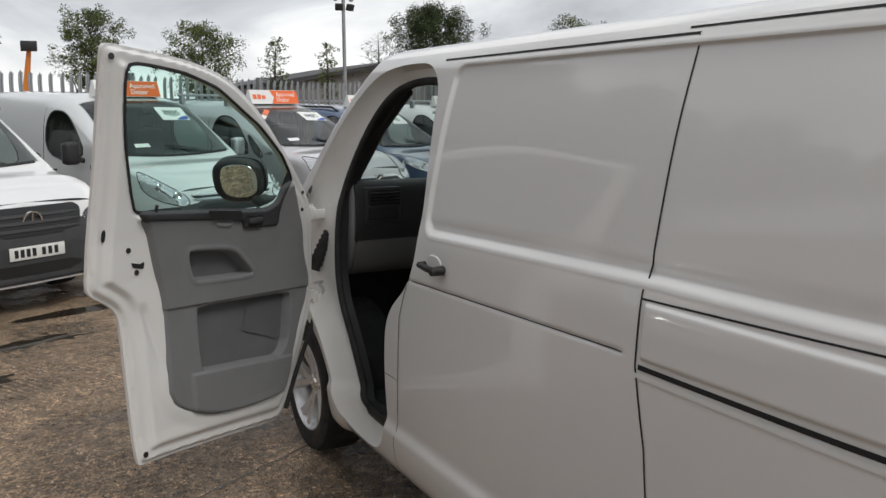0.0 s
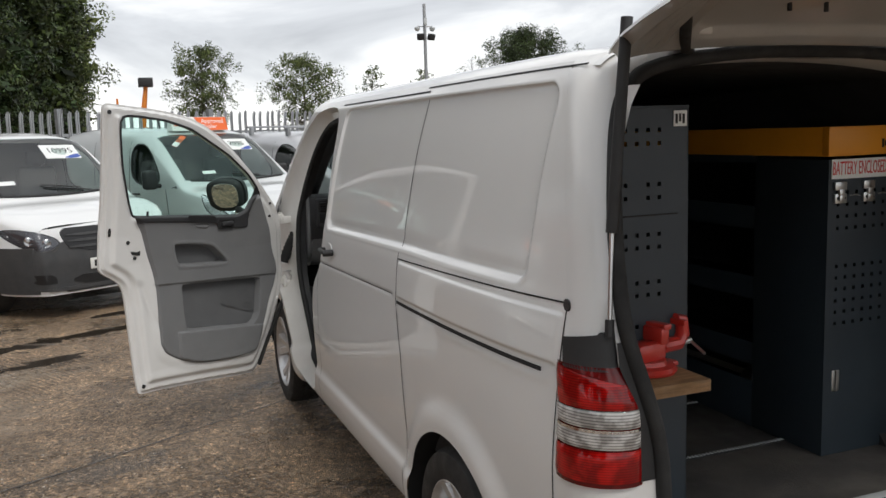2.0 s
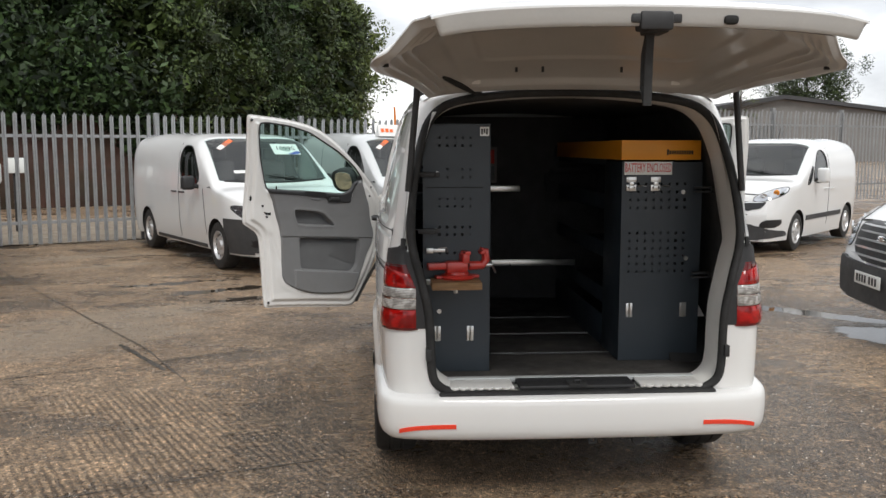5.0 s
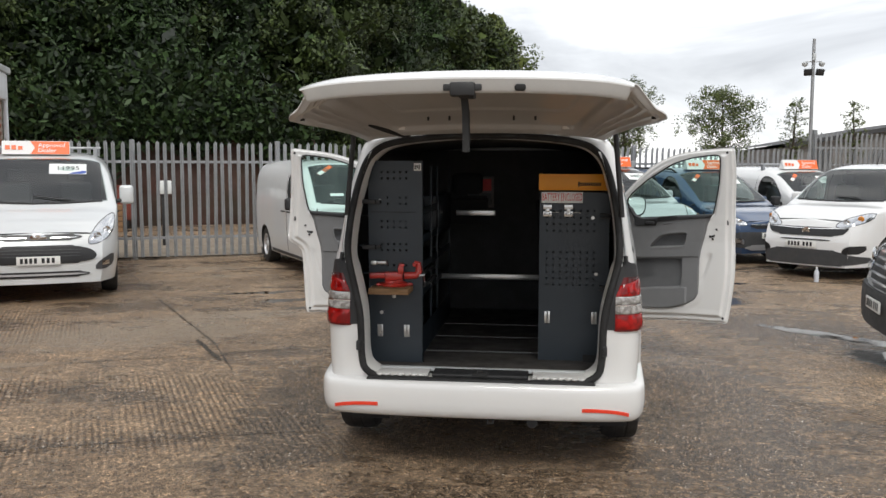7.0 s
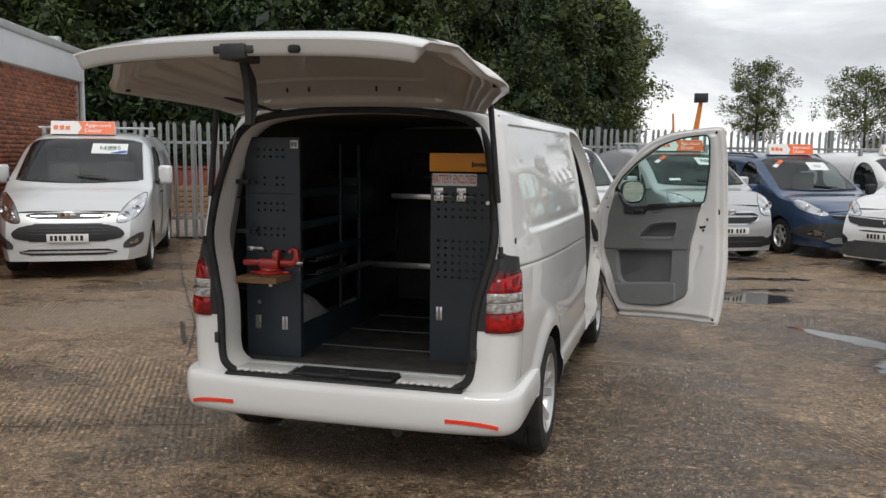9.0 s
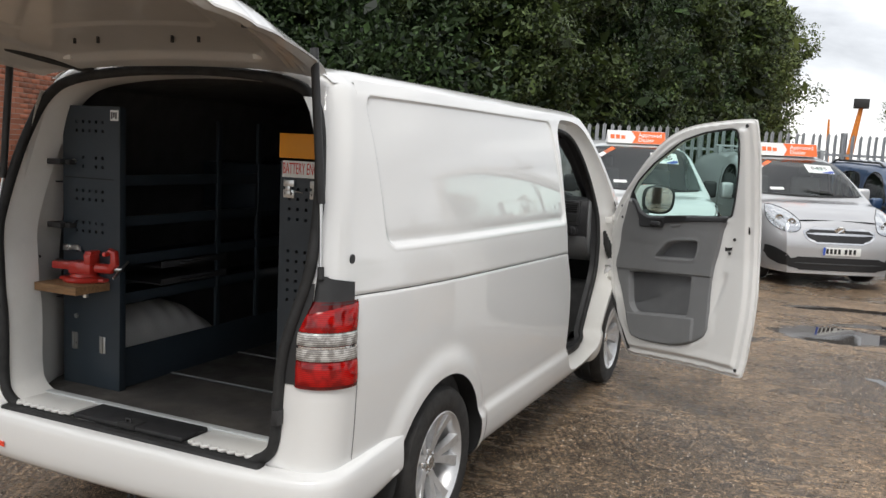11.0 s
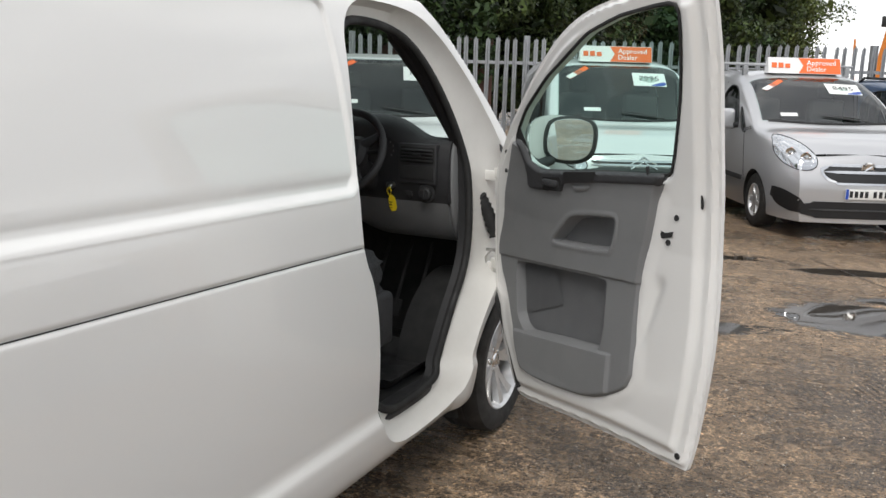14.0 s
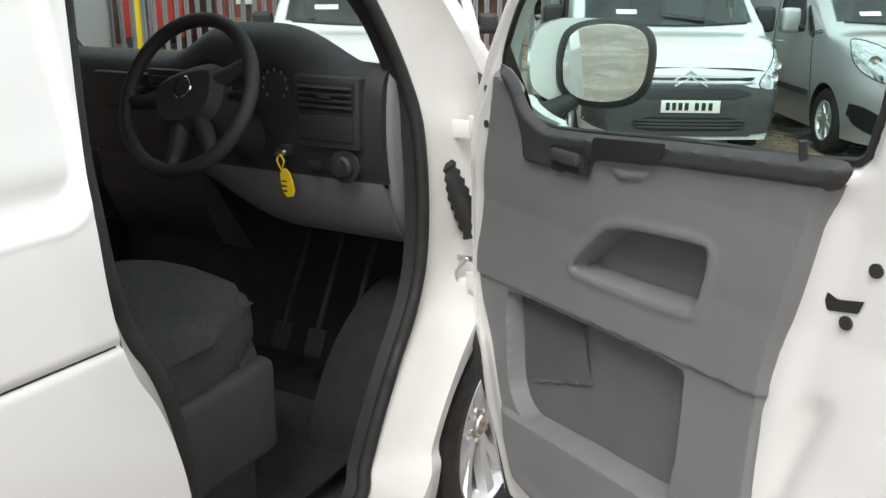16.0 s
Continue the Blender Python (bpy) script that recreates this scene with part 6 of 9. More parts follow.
def front_door(side, angle):
    """A front door, hinged at its front edge: u runs back along it, z up, v from the outer skin inwards."""
    m = VO @ pose(side * 0.945, 3.885, 0) @ pose(0, 0, 0, 0, 0, side * angle)
    # local frame: u along -y, inwards is -side * x

    def P(u, z, v):
        return -side * (v + door_lean(z)) , -u, z

    outline = chaikin(DOOR_OUTLINE[side], 2)
    pane = soft(DOOR_GLASS, 0.022)
    trim = soft(TRIM_OUT, 0.03)

    def keep(u, z):
        return np.maximum(sd_poly(outline, u, z), -sd_poly(pane, u, z))

    def inner_depth(u, z):
        """Inner pressing: flange at the rim, then the raised shell."""
        e = -sd_poly(outline, u, z)
        w = sd_poly(pane, u, z)
        d = 0.010 + 0.018 * sstep(0.010, 0.022, e) + 0.020 * sstep(0.048, 0.075, e) * sstep(0.0, 0.03, w)
        t = sd_poly(trim, u, z)
        d = d + 0.006 * sstep(0.05, 0.0, t) * sstep(1.30, 1.25, z) - 0.056 * sstep(-0.012, -0.03, t)
        crease = np.exp(-(((u - 1.075 - 0.33 * (z - 0.95)) / 0.022) ** 2)) * sstep(0.70, 0.78, z) * sstep(1.02, 0.96, z)
        return d - 0.010 * crease

    us, zz = np.linspace(-0.05, 1.37, 176), np.linspace(0.305, 1.95, 204)
    shell = vf("front_door", sheet(us, zz, lambda u, z: P(u, z, inner_depth(u, z)), keep, lambda u, z: P(u, z, 0 * u - 0.004)), WHITE, VAN, "open white front door with grey trim", 50, m)
    gp = vf("door_glass", sheet(np.linspace(0.21, 1.25, 30), np.linspace(1.26, 1.90, 24), lambda u, z: P(u, z, 0.022 + 0 * u), lambda u, z: sd_poly(pane, u, z) - 0.008), GLASS, shell, "green-tinted door window", 0)
    gp.visible_shadow = False
    vf("window_rubber", tube([P(u, float(z), 0.030 + 0.0) for u, z in pane], 0.0065, 6, True), RUBBER, shell, "black window rubber", 60)

    pk, mp = soft(POCKET), soft(MAP_P, 0.02)
    step = lambda u: 0.897 + 0.074 * (u - 0.05)

    def trim_depth(u, z):
        t = -sd_poly(trim, u, z)
        d = 0.034 + 0.030 * sstep(0.0, 0.022, t)
        d = d + 0.008 * sstep(-0.003, 0.003, z - step(u)) + 0.005 * sstep(0.98, 1.16, z)
        d = d + 0.003 * np.exp(-(((sd_poly(pk, u, z) - 0.012) / 0.008) ** 2))
        d = d - 0.054 * sstep(0.002, -0.006, sd_poly(pk, u, z))
        d = d - 0.048 * sstep(0.002, -0.006, sd_poly(mp, u, z))
        d = d + 0.014 * sstep(0.004, -0.004, z - (0.625 + 0.12 * (u - 0.40))) * sstep(0.003, -0.004, -sd_poly(mp, u, z)) * sstep(0.0, 0.03, t) * sstep(0.24, 0.30, u) * sstep(0.89, 0.875, u)
        return d

    tu, tz = np.linspace(0.09, 1.13, 210), np.linspace(0.425, 1.415, 200)
    tp = vf("door_trim", sheet(tu, tz, lambda u, z: P(u, z, trim_depth(u, z)), lambda u, z: np.maximum(sd_poly(trim, u, z), z - np.interp(u, [0.25, 0.33, 0.36, 0.58, 0.60, 0.79, 1.10], [1.42, 1.39, 1.225, 1.240, 1.275, 1.295, 1.320]))), TRIM, shell, "grey moulded door trim with pockets", 28)
    # textured liners, darker than the trim partly to paint in the pockets' shade
    for nm, ol, dp, lab in (("pocket_shade_liner", pk, 0.024, "moulded pocket with shade put into its grey"), ("map_pocket_shade_liner", mp, 0.0215, "textured map pocket with shade put into its grey")):
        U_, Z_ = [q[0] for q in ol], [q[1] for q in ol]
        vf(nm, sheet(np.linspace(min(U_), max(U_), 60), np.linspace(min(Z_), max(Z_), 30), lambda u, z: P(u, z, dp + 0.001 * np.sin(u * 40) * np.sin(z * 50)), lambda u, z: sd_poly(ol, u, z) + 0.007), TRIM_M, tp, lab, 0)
    top = [(0.275, 1.412), (0.343, 1.390), (0.375, 1.324), (0.442, 1.296), (0.598, 1.309), (0.806, 1.330), (1.067, 1.352), (1.130, 1.358), (1.121, 1.328), (1.10, 1.310), (1.018, 1.303), (0.792, 1.281), (0.600, 1.258), (0.592, 1.240), (0.588, 1.222), (0.40, 1.210), (0.352, 1.212), (0.347, 1.293), (0.311, 1.366)]
    topc = soft(top, 0.012)
    vf("door_capping", sheet(np.linspace(0.26, 1.14, 120), np.linspace(1.19, 1.42, 44), lambda u, z: P(u, z, 0.066 + 0.020 * sstep(0.0, 0.012, -sd_poly(topc, u, z))), lambda u, z: sd_poly(topc, u, z)), TRIM_D, tp, "dark grey capping along the window", 60)
    vf("armrest_panel", sheet(np.linspace(0.60, 0.82, 14), np.linspace(1.255, 1.335, 8), lambda u, z: P(u, z, 0.089 + 0 * u), lambda u, z: sd_poly([(0.611, 1.307), (0.812, 1.328), (0.775, 1.286), (0.606, 1.266)], u, z)), BLACK, tp, "black gloss panel", 0)
    hdl = [(0.478, 1.269), (0.581, 1.277), (0.585, 1.233), (0.475, 1.229)]
    vf("handle_recess", sheet(np.linspace(0.47, 0.59, 14), np.linspace(1.222, 1.284, 8), lambda u, z: P(u, z, 0.0875 - 0.002 * sstep(0.0, -0.012, sd_poly(hdl, u, z))), lambda u, z: sd_poly(hdl, u, z) - 0.004), GAP, tp, "", 0)
    vf("inner_handle", move(block(-0.055, 0.03, -0.010, 0.010, -0.012, 0.012, 0.006), Matrix(((0, 1, 0, -side * (0.092 + 0.016)), (-1, 0, 0, -0.535), (0, 0, 1, 1.256), (0, 0, 0, 1)))), TRIM_D, tp, "dark inner door handle")
    vf("pull_cup", sheet(np.linspace(0.61, 0.78, 16), np.linspace(1.225, 1.285, 10), lambda u, z: P(u, z, 0.069 + 0.014 * sstep(0.0, 0.012, -sd_poly([(0.617, 1.264), (0.771, 1.280), (0.735, 1.244), (0.664, 1.231)], u, z))), lambda u, z: sd_poly([(0.617, 1.264), (0.771, 1.280), (0.735, 1.244), (0.664, 1.231)], u, z)), TRIM, tp, "grey pull cup", 60)
    spk = [(0.266, 0.885), (0.50, 0.900), (0.545, 0.780), (0.34, 0.700), (0.305, 0.705)]
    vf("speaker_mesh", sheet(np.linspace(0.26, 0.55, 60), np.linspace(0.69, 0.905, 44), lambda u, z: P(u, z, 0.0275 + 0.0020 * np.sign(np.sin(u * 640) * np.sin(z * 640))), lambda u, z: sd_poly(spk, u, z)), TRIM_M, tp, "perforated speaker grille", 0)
    vf("lock_button", tube([P(1.053, 1.335, 0.070), P(1.053, 1.372, 0.070)], 0.006, 8), BLACK, tp, "black lock button")
    # latch mouth, plugs and holes on the shut face
    def dot(u, z, r, v, mat_, nm, lab=""):
        o = P(u, z, v)
        vf(nm, tube([o, (o[0] - side * 0.004, o[1], o[2])], r, 12), mat_, shell, lab, 40)
    for u, z, r in ((1.154, 1.217, 0.010), (1.116, 1.130, 0.010), (1.225, 0.432, 0.011), (1.29, 1.885, 0.011), (0.141, 1.339, 0.008), (0.161, 1.263, 0.009)):
        uu = u - (0.11 if (side < 0 and z < 0.95) else 0)
        dot(uu, z, r, float(inner_depth(np.array(uu), np.array(z))), BLACK, "rubber_plug")
    lm = [(1.076, 1.168), (1.102, 1.160), (1.142, 1.170), (1.134, 1.150), (1.085, 1.138)]
    dd = float(inner_depth(np.array(1.10), np.array(1.13)))
    vf("latch_mouth", sheet(np.linspace(1.07, 1.15, 14), np.linspace(1.13, 1.175, 10), lambda u, z: P(u, z, dd + 0.003 + 0 * u), lambda u, z: sd_poly(lm, u, z)), GAP, shell, "dark latch opening", 0)
    ov = [(1.241, 1.302), (1.259, 1.303), (1.260, 1.258), (1.242, 1.257)]
    vf("edge_slot", sheet(np.linspace(1.235, 1.265, 8), np.linspace(1.25, 1.31, 8), lambda u, z: P(u, z, float(inner_depth(np.array(1.25), np.array(1.28))) + 0.004 + 0 * u), lambda u, z: sd_poly(chaikin(ov, 2), u, z)), GAP, shell, "", 0)
    # hinge straps at the leading edge
    for hz in (1.235, 0.835):
        vf("door_hinge", join(block(-0.028, 0.012, -0.075, 0.010, hz - 0.022, hz + 0.022, 0.005), tube([(0, 0, hz - 0.034), (0, 0, hz + 0.034)], 0.013, 10)), WHITE_IN, shell, "white door hinge strap")
    # mirror on the outside, turned in towards the driver
    mc = (side * 0.222, -0.188 if side > 0 else -0.240, 1.385)
    arm = vf("door_mirror", tube([(side * 0.0, mc[1] - 0.03, 1.292), (side * 0.07, mc[1], 1.285), (side * 0.16, mc[1] + 0.04, 1.300)], [0.026, 0.024, 0.022], 12), BLACK, shell, "black door mirror arm")
    mo = chaikin([(-0.095, -0.088), (0.092, -0.092), (0.116, 0.04), (0.08, 0.098), (-0.075, 0.098), (-0.108, 0.03)], 3)
    mo = [(side * a_, b_) for a_, b_ in mo][::side]
    mf = axes(mc, (1, -side * (0.42 if side > 0 else 0.50), 0), (0, 0, 1) if side > 0 else (0.12, -0.22, 1))
    vf("mirror_housing", move(slab([(a_ * 1.08 + side * 0.008, b_ * 1.08 - 0.004) for a_, b_ in mo], 0.062, 0.012), mf @ pose(0, 0, -0.056)), BLACK, arm, "black mirror rim", 60)
    vf("mirror_cap", move(slab([(a_ * 1.12 - side * (0.05 if side > 0 else 0.0), b_ * 1.06) for a_, b_ in mo], -0.085, 0.05), mf @ pose(0, 0, -0.045)), WHITE if side > 0 else BLACK, arm, "white mirror cap" if side > 0 else "black mirror cap", 60)
    vf("mirror_glass", move(slab([((0.94 if side > 0 else 0.80) * a_, (0.94 if side > 0 else 0.84) * b_) for a_, b_ in mo], 0.004, 0.001), mf @ pose(0, 0, 0.003)), MIRROR, arm, "mirror glass", 40)
    vf("inner_sail", sheet(np.linspace(0.22, 0.36, 8), np.linspace(1.27, 1.46, 8), lambda u, z: P(u, z, 0.034 + 0 * u), lambda u, z: sd_poly([(0.235, 1.34), (0.235, 1.41), (0.275, 1.455), (0.33, 1.33), (0.34, 1.29), (0.29, 1.30)], u, z)), BLACK, shell, "", 0)
    # flexible check strap hanging below the leading edge
    vf("lower_seal", tube([P(0.30, 0.36, 0.03), P(0.20, 0.50, 0.03), P(0.10, 0.64, 0.03), P(0.03, 0.75, 0.03)], 0.012, 6), RUBBER, shell, "black lower door seal")
    return shell


front_door(-1, 56.5)
front_door(1, 54.5)
# black sail trims at the foot of the screen pillars
for side in (-1, 1):
    vf("screen_pillar_trim", sheet(np.linspace(3.88, 4.06, 6), np.linspace(1.17, 1.36, 8), lambda y, z: (side * (flank_x(y, z) + 0.006), y, z), lambda y, z: sd_poly([(4.03, 1.19), (4.05, 1.23), (3.93, 1.36), (3.90, 1.355), (3.98, 1.21)], y, z)), BLACK, VAN, "", 0, VO)

# hinge plates and ribbed wiring gaiters between the doorway and the doors
for side in (-1, 1):
    for hz in (1.225, 0.820):
        vf("hinge_plate", join(block(min(side * 0.868, side * 0.935), max(side * 0.868, side * 0.935), 3.862, 3.884, hz - 0.026, hz + 0.018, 0.004), block(min(side * 0.925, side * 0.955), max(side * 0.925, side * 0.955), 3.868, 3.895, hz - 0.030, hz + 0.030, 0.005)), WHITE_IN, VAN, "white door hinge plate", 40, VO)
    pts = [(side * (0.865 + 0.078 * q / 15), 3.845 + 0.03 * q / 15, 1.135 - 0.012 * q + 0.010 * math.sin(q * 0.2)) for q in range(16)]
    vf("wiring_gaiter", tube(pts, [0.026 + 0.007 * (q % 2) for q in range(16)], 12), RUBBER, VAN, "ribbed black wiring gaiter", 60, VO)
    vf("check_strap", join(block(min(side * 0.885, side * 0.95), max(side * 0.885, side * 0.95), 3.86, 3.872, 0.885, 0.90, 0.003), tube([(side * 0.90, 3.86, 0.77), (side * 0.905, 3.85, 0.86), (side * 0.93, 3.86, 0.895)], 0.006, 8)), STEEL, VAN, "steel check strap", 40, VO)

# ---- load space ----
def steel_panel(name, x0, x1, z0, z1, y, holes, mat, parent, label, r=0.0062, thick=0.004):
    """Sheet steel with punched square holes, standing across the van."""
    hs = np.array(holes) if holes else np.zeros((0, 2))

    def keep(x, z):
        d = np.full(np.shape(x), -1.0)
        for hx_, hz_ in hs:
            d = np.maximum(d, -(np.maximum(np.abs(x - hx_), np.abs(z - hz_)) - r))
        return d

    xs = [x0, x1]
    zz_ = [z0, z1]
    for hx_, hz_ in hs:
        xs += [hx_ - r, hx_ + r]
        zz_ += [hz_ - r, hz_ + r]
    xs, zz_ = np.unique(np.round(xs, 4)), np.unique(np.round(zz_, 4))
    return vf(name, sheet(xs, zz_, lambda x, z: (x, y + 0 * x, z), keep, lambda x, z: (x, y + thick + 0 * x, z)), mat, parent, label, 35, VO if parent is VAN else None)


def pillar_in(y, z):
    """Inner face of the rear pillars, flaring out behind the opening."""
    return np.minimum(smooth_curve([0.45, 0.75, 0.95, 1.06, 1.19, 1.30, 1.50, 1.72, 1.90], [0.676, 0.677, 0.684, 0.716, 0.756, 0.772, 0.758, 0.712, 0.62], z) + 0.55 * (y - 0.36), flank_x(y, z) * 0.985 - 0.055)


vf("load_floor", block(-0.79, 0.79, 0.36, 2.66, 0.530, 0.556, 0.004), FLOORING, VAN, "worn dark rubber load floor", 40, VO)
for i, y in enumerate((0.88, 1.38, 1.88)):
    strip = vf("floor_strip", block(-0.41, 0.33, y - 0.012, y + 0.012, 0.556, 0.560, 0.001), BLACK, VAN, "ribbed floor joint strip", 40, VO)
    for j in range(46):
        vf("strip_stud", block(-0.405 + j * 0.016, -0.397 + j * 0.016, y - 0.008, y + 0.008, 0.560, 0.5635, 0.0008, 1), CLAD, strip)
for side in (-1, 1):
    vf("load_wall", sheet(np.linspace(0.62, 2.66, 12), np.linspace(0.55, 1.88, 14), lambda y, z: (side * (flank_x(y, z) - 0.07), y, z)), LINING, VAN, "dark lined load wall", 40, VO)
    vf("rear_pillar_inner", sheet(np.linspace(0.36, 0.64, 8), np.linspace(0.55, 1.84, 26), lambda y, z: (side * pillar_in(y, z), y, z)), WHITE_IN, VAN, "white inner rear pillar", 60, VO)
    for hy, hz in ((0.47, 1.70), (0.45, 1.52), (0.46, 1.46), (0.44, 1.30), (0.45, 1.27), (0.47, 1.12)):
        hx_ = float(pillar_in(np.array(hy), np.array(hz)))
        vf("pillar_hole", tube([(side * hx_, hy, hz), (side * (hx_ - 0.003), hy, hz)], 0.006, 8), GAP, VAN, "", 40, VO)
    # painted wheel box with pressed ribs
    wb = sheet(np.linspace(0.74, 1.46, 40), np.linspace(0, 1, 14), lambda y, t: (side * (0.80 - 0.235 * np.sin(t * math.pi / 2) * np.ones_like(y)), y, 0.556 + np.maximum(0.02, 0.30 * np.sqrt(np.maximum(0.0, 1 - ((y - 1.03) / 0.44) ** 2))) * np.cos(t * math.pi / 2) ** 0.6 + 0.006 * np.sin(y * 55) * np.sin(t * math.pi)))
    vf("wheel_box", wb, WHITE_IN, VAN, "white painted inner wheel box", 60, VO)
vf("load_ceiling", sheet(np.linspace(-0.74, 0.74, 12), np.linspace(0.58, 2.66, 8), lambda x, y: (x, y, 1.925 - 0.10 * x**2)), LINING, VAN, "dark load ceiling", 40, VO)
vf("header_inner", sheet(np.linspace(-0.62, 0.62, 20), np.linspace(0.44, 0.60, 5), lambda x, y: (x, y, 1.915 - 0.14 * np.abs(x) ** 3 + 0.05 * (y - 0.44))), WHITE_IN, VAN, "white inner header", 60, VO)
vf("bulkhead", sheet(np.linspace(-1, 1, 16), np.linspace(0.36, 1.90, 20), lambda a, z: (a * (flank_x(2.67 + 0 * a, z) - 0.06), 2.66 + 0 * a, z), None, lambda a, z: (a * (flank_x(2.67 + 0 * a, z) - 0.06), 2.69 + 0 * a, z)), LINING, VAN, "dark bulkhead", 40, VO)
vf("bulkhead_rail", join(block(-0.43, 0.33, 1.80, 1.815, 0.915, 0.955, 0.003), block(-0.43, 0.33, 1.785, 1.80, 0.950, 0.956, 0.001)), STEEL, VAN, "pale steel rail across the load space", 40, VO)

vf("threshold_strip", block(-0.63, 0.63, 0.330, 0.366, 0.552, 0.574, 0.003), CLAD, VAN, "pale aluminium threshold strip", 40, VO)

# left rack: perforated end panel, shelves, drawers
LR = thing("tool_rack", "dark blue-grey steel tool rack with perforated end panel", "rack", pose(-0.58, 0.62, 0.556))
LO = Matrix.Translation((0.605, -0.72, -0.556))
holes = []
for z in (1.722, 1.684, 1.568, 1.530, 1.424, 1.387, 1.285, 1.248, 1.157):
    for q in range(5):
        if not (1.5 < z < 1.6 and q in (0, 2)):
            holes.append((-0.653 + 0.0378 * q, z))
lp = steel_panel("end_panel", -0.735, -0.405, 0.558, 1.785, 0.625, holes, CABINET, LR, "perforated end panel")
lp.matrix_local = LO
vf("panel_edge", join(block(-0.407, -0.402, 0.625, 0.66, 0.558, 1.785, 0.001), block(-0.735, -0.402, 0.622, 0.640, 1.782, 1.79, 0.001)), CABINET, LR, "", 40, LO)
vf("seam_line", block(-0.72, -0.44, 0.6225, 0.6255, 1.478, 1.482, 0.0005), GAP, LR, "", 40, LO)
for z0, dep in ((0.93, 0.36), (1.10, 0.36), (1.27, 0.36), (1.45, 0.36)):
    vf("shelf", join(block(-0.80, -0.44, 0.64, 2.40, z0, z0 + 0.006, 0.001), block(-0.446, -0.44, 0.64, 2.40, z0, z0 + 0.05, 0.001)), CABINET, LR, "dark steel shelf", 40, LO)
vf("upper_locker", block(-0.80, -0.43, 1.62, 2.40, 1.30, 1.55, 0.004), CABINET, LR, "dark upper locker", 40, LO)
for y in (0.645, 1.30, 1.62, 2.40):
    vf("upright", block(-0.452, -0.436, y, y + 0.03, 0.556, 1.76, 0.002), CABINET, LR, "", 40, LO)
for z0 in (0.99, 1.07):
    vf("drawer_tray", join(block(-0.78, -0.425, 0.90, 1.36, z0, z0 + 0.008, 0.002), block(-0.430, -0.422, 0.90, 1.36, z0, z0 + 0.030, 0.002), block(-0.43, -0.405, 1.02, 1.24, z0 + 0.01, z0 + 0.018, 0.003)), TRIM_D, LR, "dark drawer tray", 40, LO)
vf("wheel_box_cover", block(-0.445, -0.435, 0.66, 2.40, 0.556, 0.735, 0.003), CABINET, LR, "low dark skirting panel", 40, LO)
for x, z in ((-0.664, 1.548), (-0.672, 1.270), (-0.655, 0.865)):
    vf("bolt", tube([(x, 0.626, z), (x, 0.618, z)], 0.011, 12), STEEL, LR, "bright bolt", 40, LO)
for x in (-0.665, -0.50):
    for q in range(2):
        vf("hinge_leaf", join(block(x - 0.017 + q * 0.018, x - 0.001 + q * 0.018, 0.6205, 0.6245, 0.715, 0.790, 0.001), tube([(x, 0.619, 0.715), (x, 0.619, 0.790)], 0.004, 8)), STEEL, LR, "bright steel hinge", 40, LO)
for z in (1.17, 1.015):
    vf("clasp", join(block(-0.72, -0.685, 0.605, 0.625, z - 0.013, z + 0.013, 0.002), block(-0.690, -0.625, 0.612, 0.622, z - 0.008, z + 0.010, 0.002), tube([(-0.66, 0.61, z + 0.012), (-0.62, 0.60, z + 0.016), (-0.615, 0.61, z - 0.01)], 0.003, 6)), STEEL, LR, "bright over-centre clasp", 40, LO)
vf("sticker", block(-0.455, -0.410, 0.6215, 0.6245, 1.730, 1.775, 0.0005), CARD, LR, "small white printed sticker", 40, LO)
vf("sticker_print", join(*[block(-0.450 + 0.012 * i, -0.442 + 0.012 * i, 0.6205, 0.622, 1.738 + 0.006 * (i % 2), 1.766, 0.0005, 1) for i in range(3)]), INK, LR, "", 40, LO)
for z in (1.545, 1.27):
    vf("wall_bracket", join(block(-0.76, -0.68, 0.56, 0.60, z - 0.012, z + 0.012, 0.002), block(-0.70, -0.655, 0.585, 0.625, z - 0.010, z + 0.010, 0.002)), BLACK, LR, "black wall bracket", 40, LO)
# board with two red panels on the bulkhead
vf("wall_notice", block(-0.30, -0.08, 2.640, 2.655, 1.42, 1.68, 0.003), surface("faded_grey_notice", (0.20, 0.18, 0.17), 0.5), VAN, "faded grey notice board", 40, VO)
for q in range(2):
    for r_ in range(2):
        vf("notice_panel", block(-0.285 + 0.10 * q, -0.20 + 0.10 * q, 2.634, 2.641, 1.44 + 0.12 * r_, 1.54 + 0.12 * r_, 0.002), RED_INK if r_ else TRIM_M, VAN, "", 40, VO)
vf("work_lamp_strip", block(-0.32, -0.02, 1.90, 1.93, 1.39, 1.43, 0.004), STEEL, VAN, "pale strip under the shelf", 40, VO)

# right cabinet: yellow header, perforated front, shelves beyond
RR = thing("battery_cabinet", "dark steel cabinet with yellow header and battery warning sign", "cabinet", pose(0.52, 0.70, 0.556))
RO = Matrix.Translation((-0.52, -0.70, -0.556))
holes = []
for z in (1.488, 1.447, 1.406, 1.365, 1.233, 1.193, 1.153, 1.112, 1.072, 1.032):
    for x in np.arange(0.370, 0.67, 0.041):
        holes.append((float(x), z))
rp = steel_panel("front_panel", 0.325, 0.748, 0.558, 1.600, 0.695, holes, CABINET, RR, "perforated front panel")
rp.matrix_local = RO
vf("cabinet_side", join(block(0.325, 0.331, 0.697, 1.05, 0.558, 1.60, 0.001), block(0.325, 0.331, 1.0505, 2.40, 0.558, 0.74, 0.001)), CABINET, RR, "dark cabinet side", 40, RO)
vf("cabinet_back", block(0.335, 0.72, 1.04, 1.046, 0.558, 1.60, 0.001), CABINET, RR, "", 40, RO)
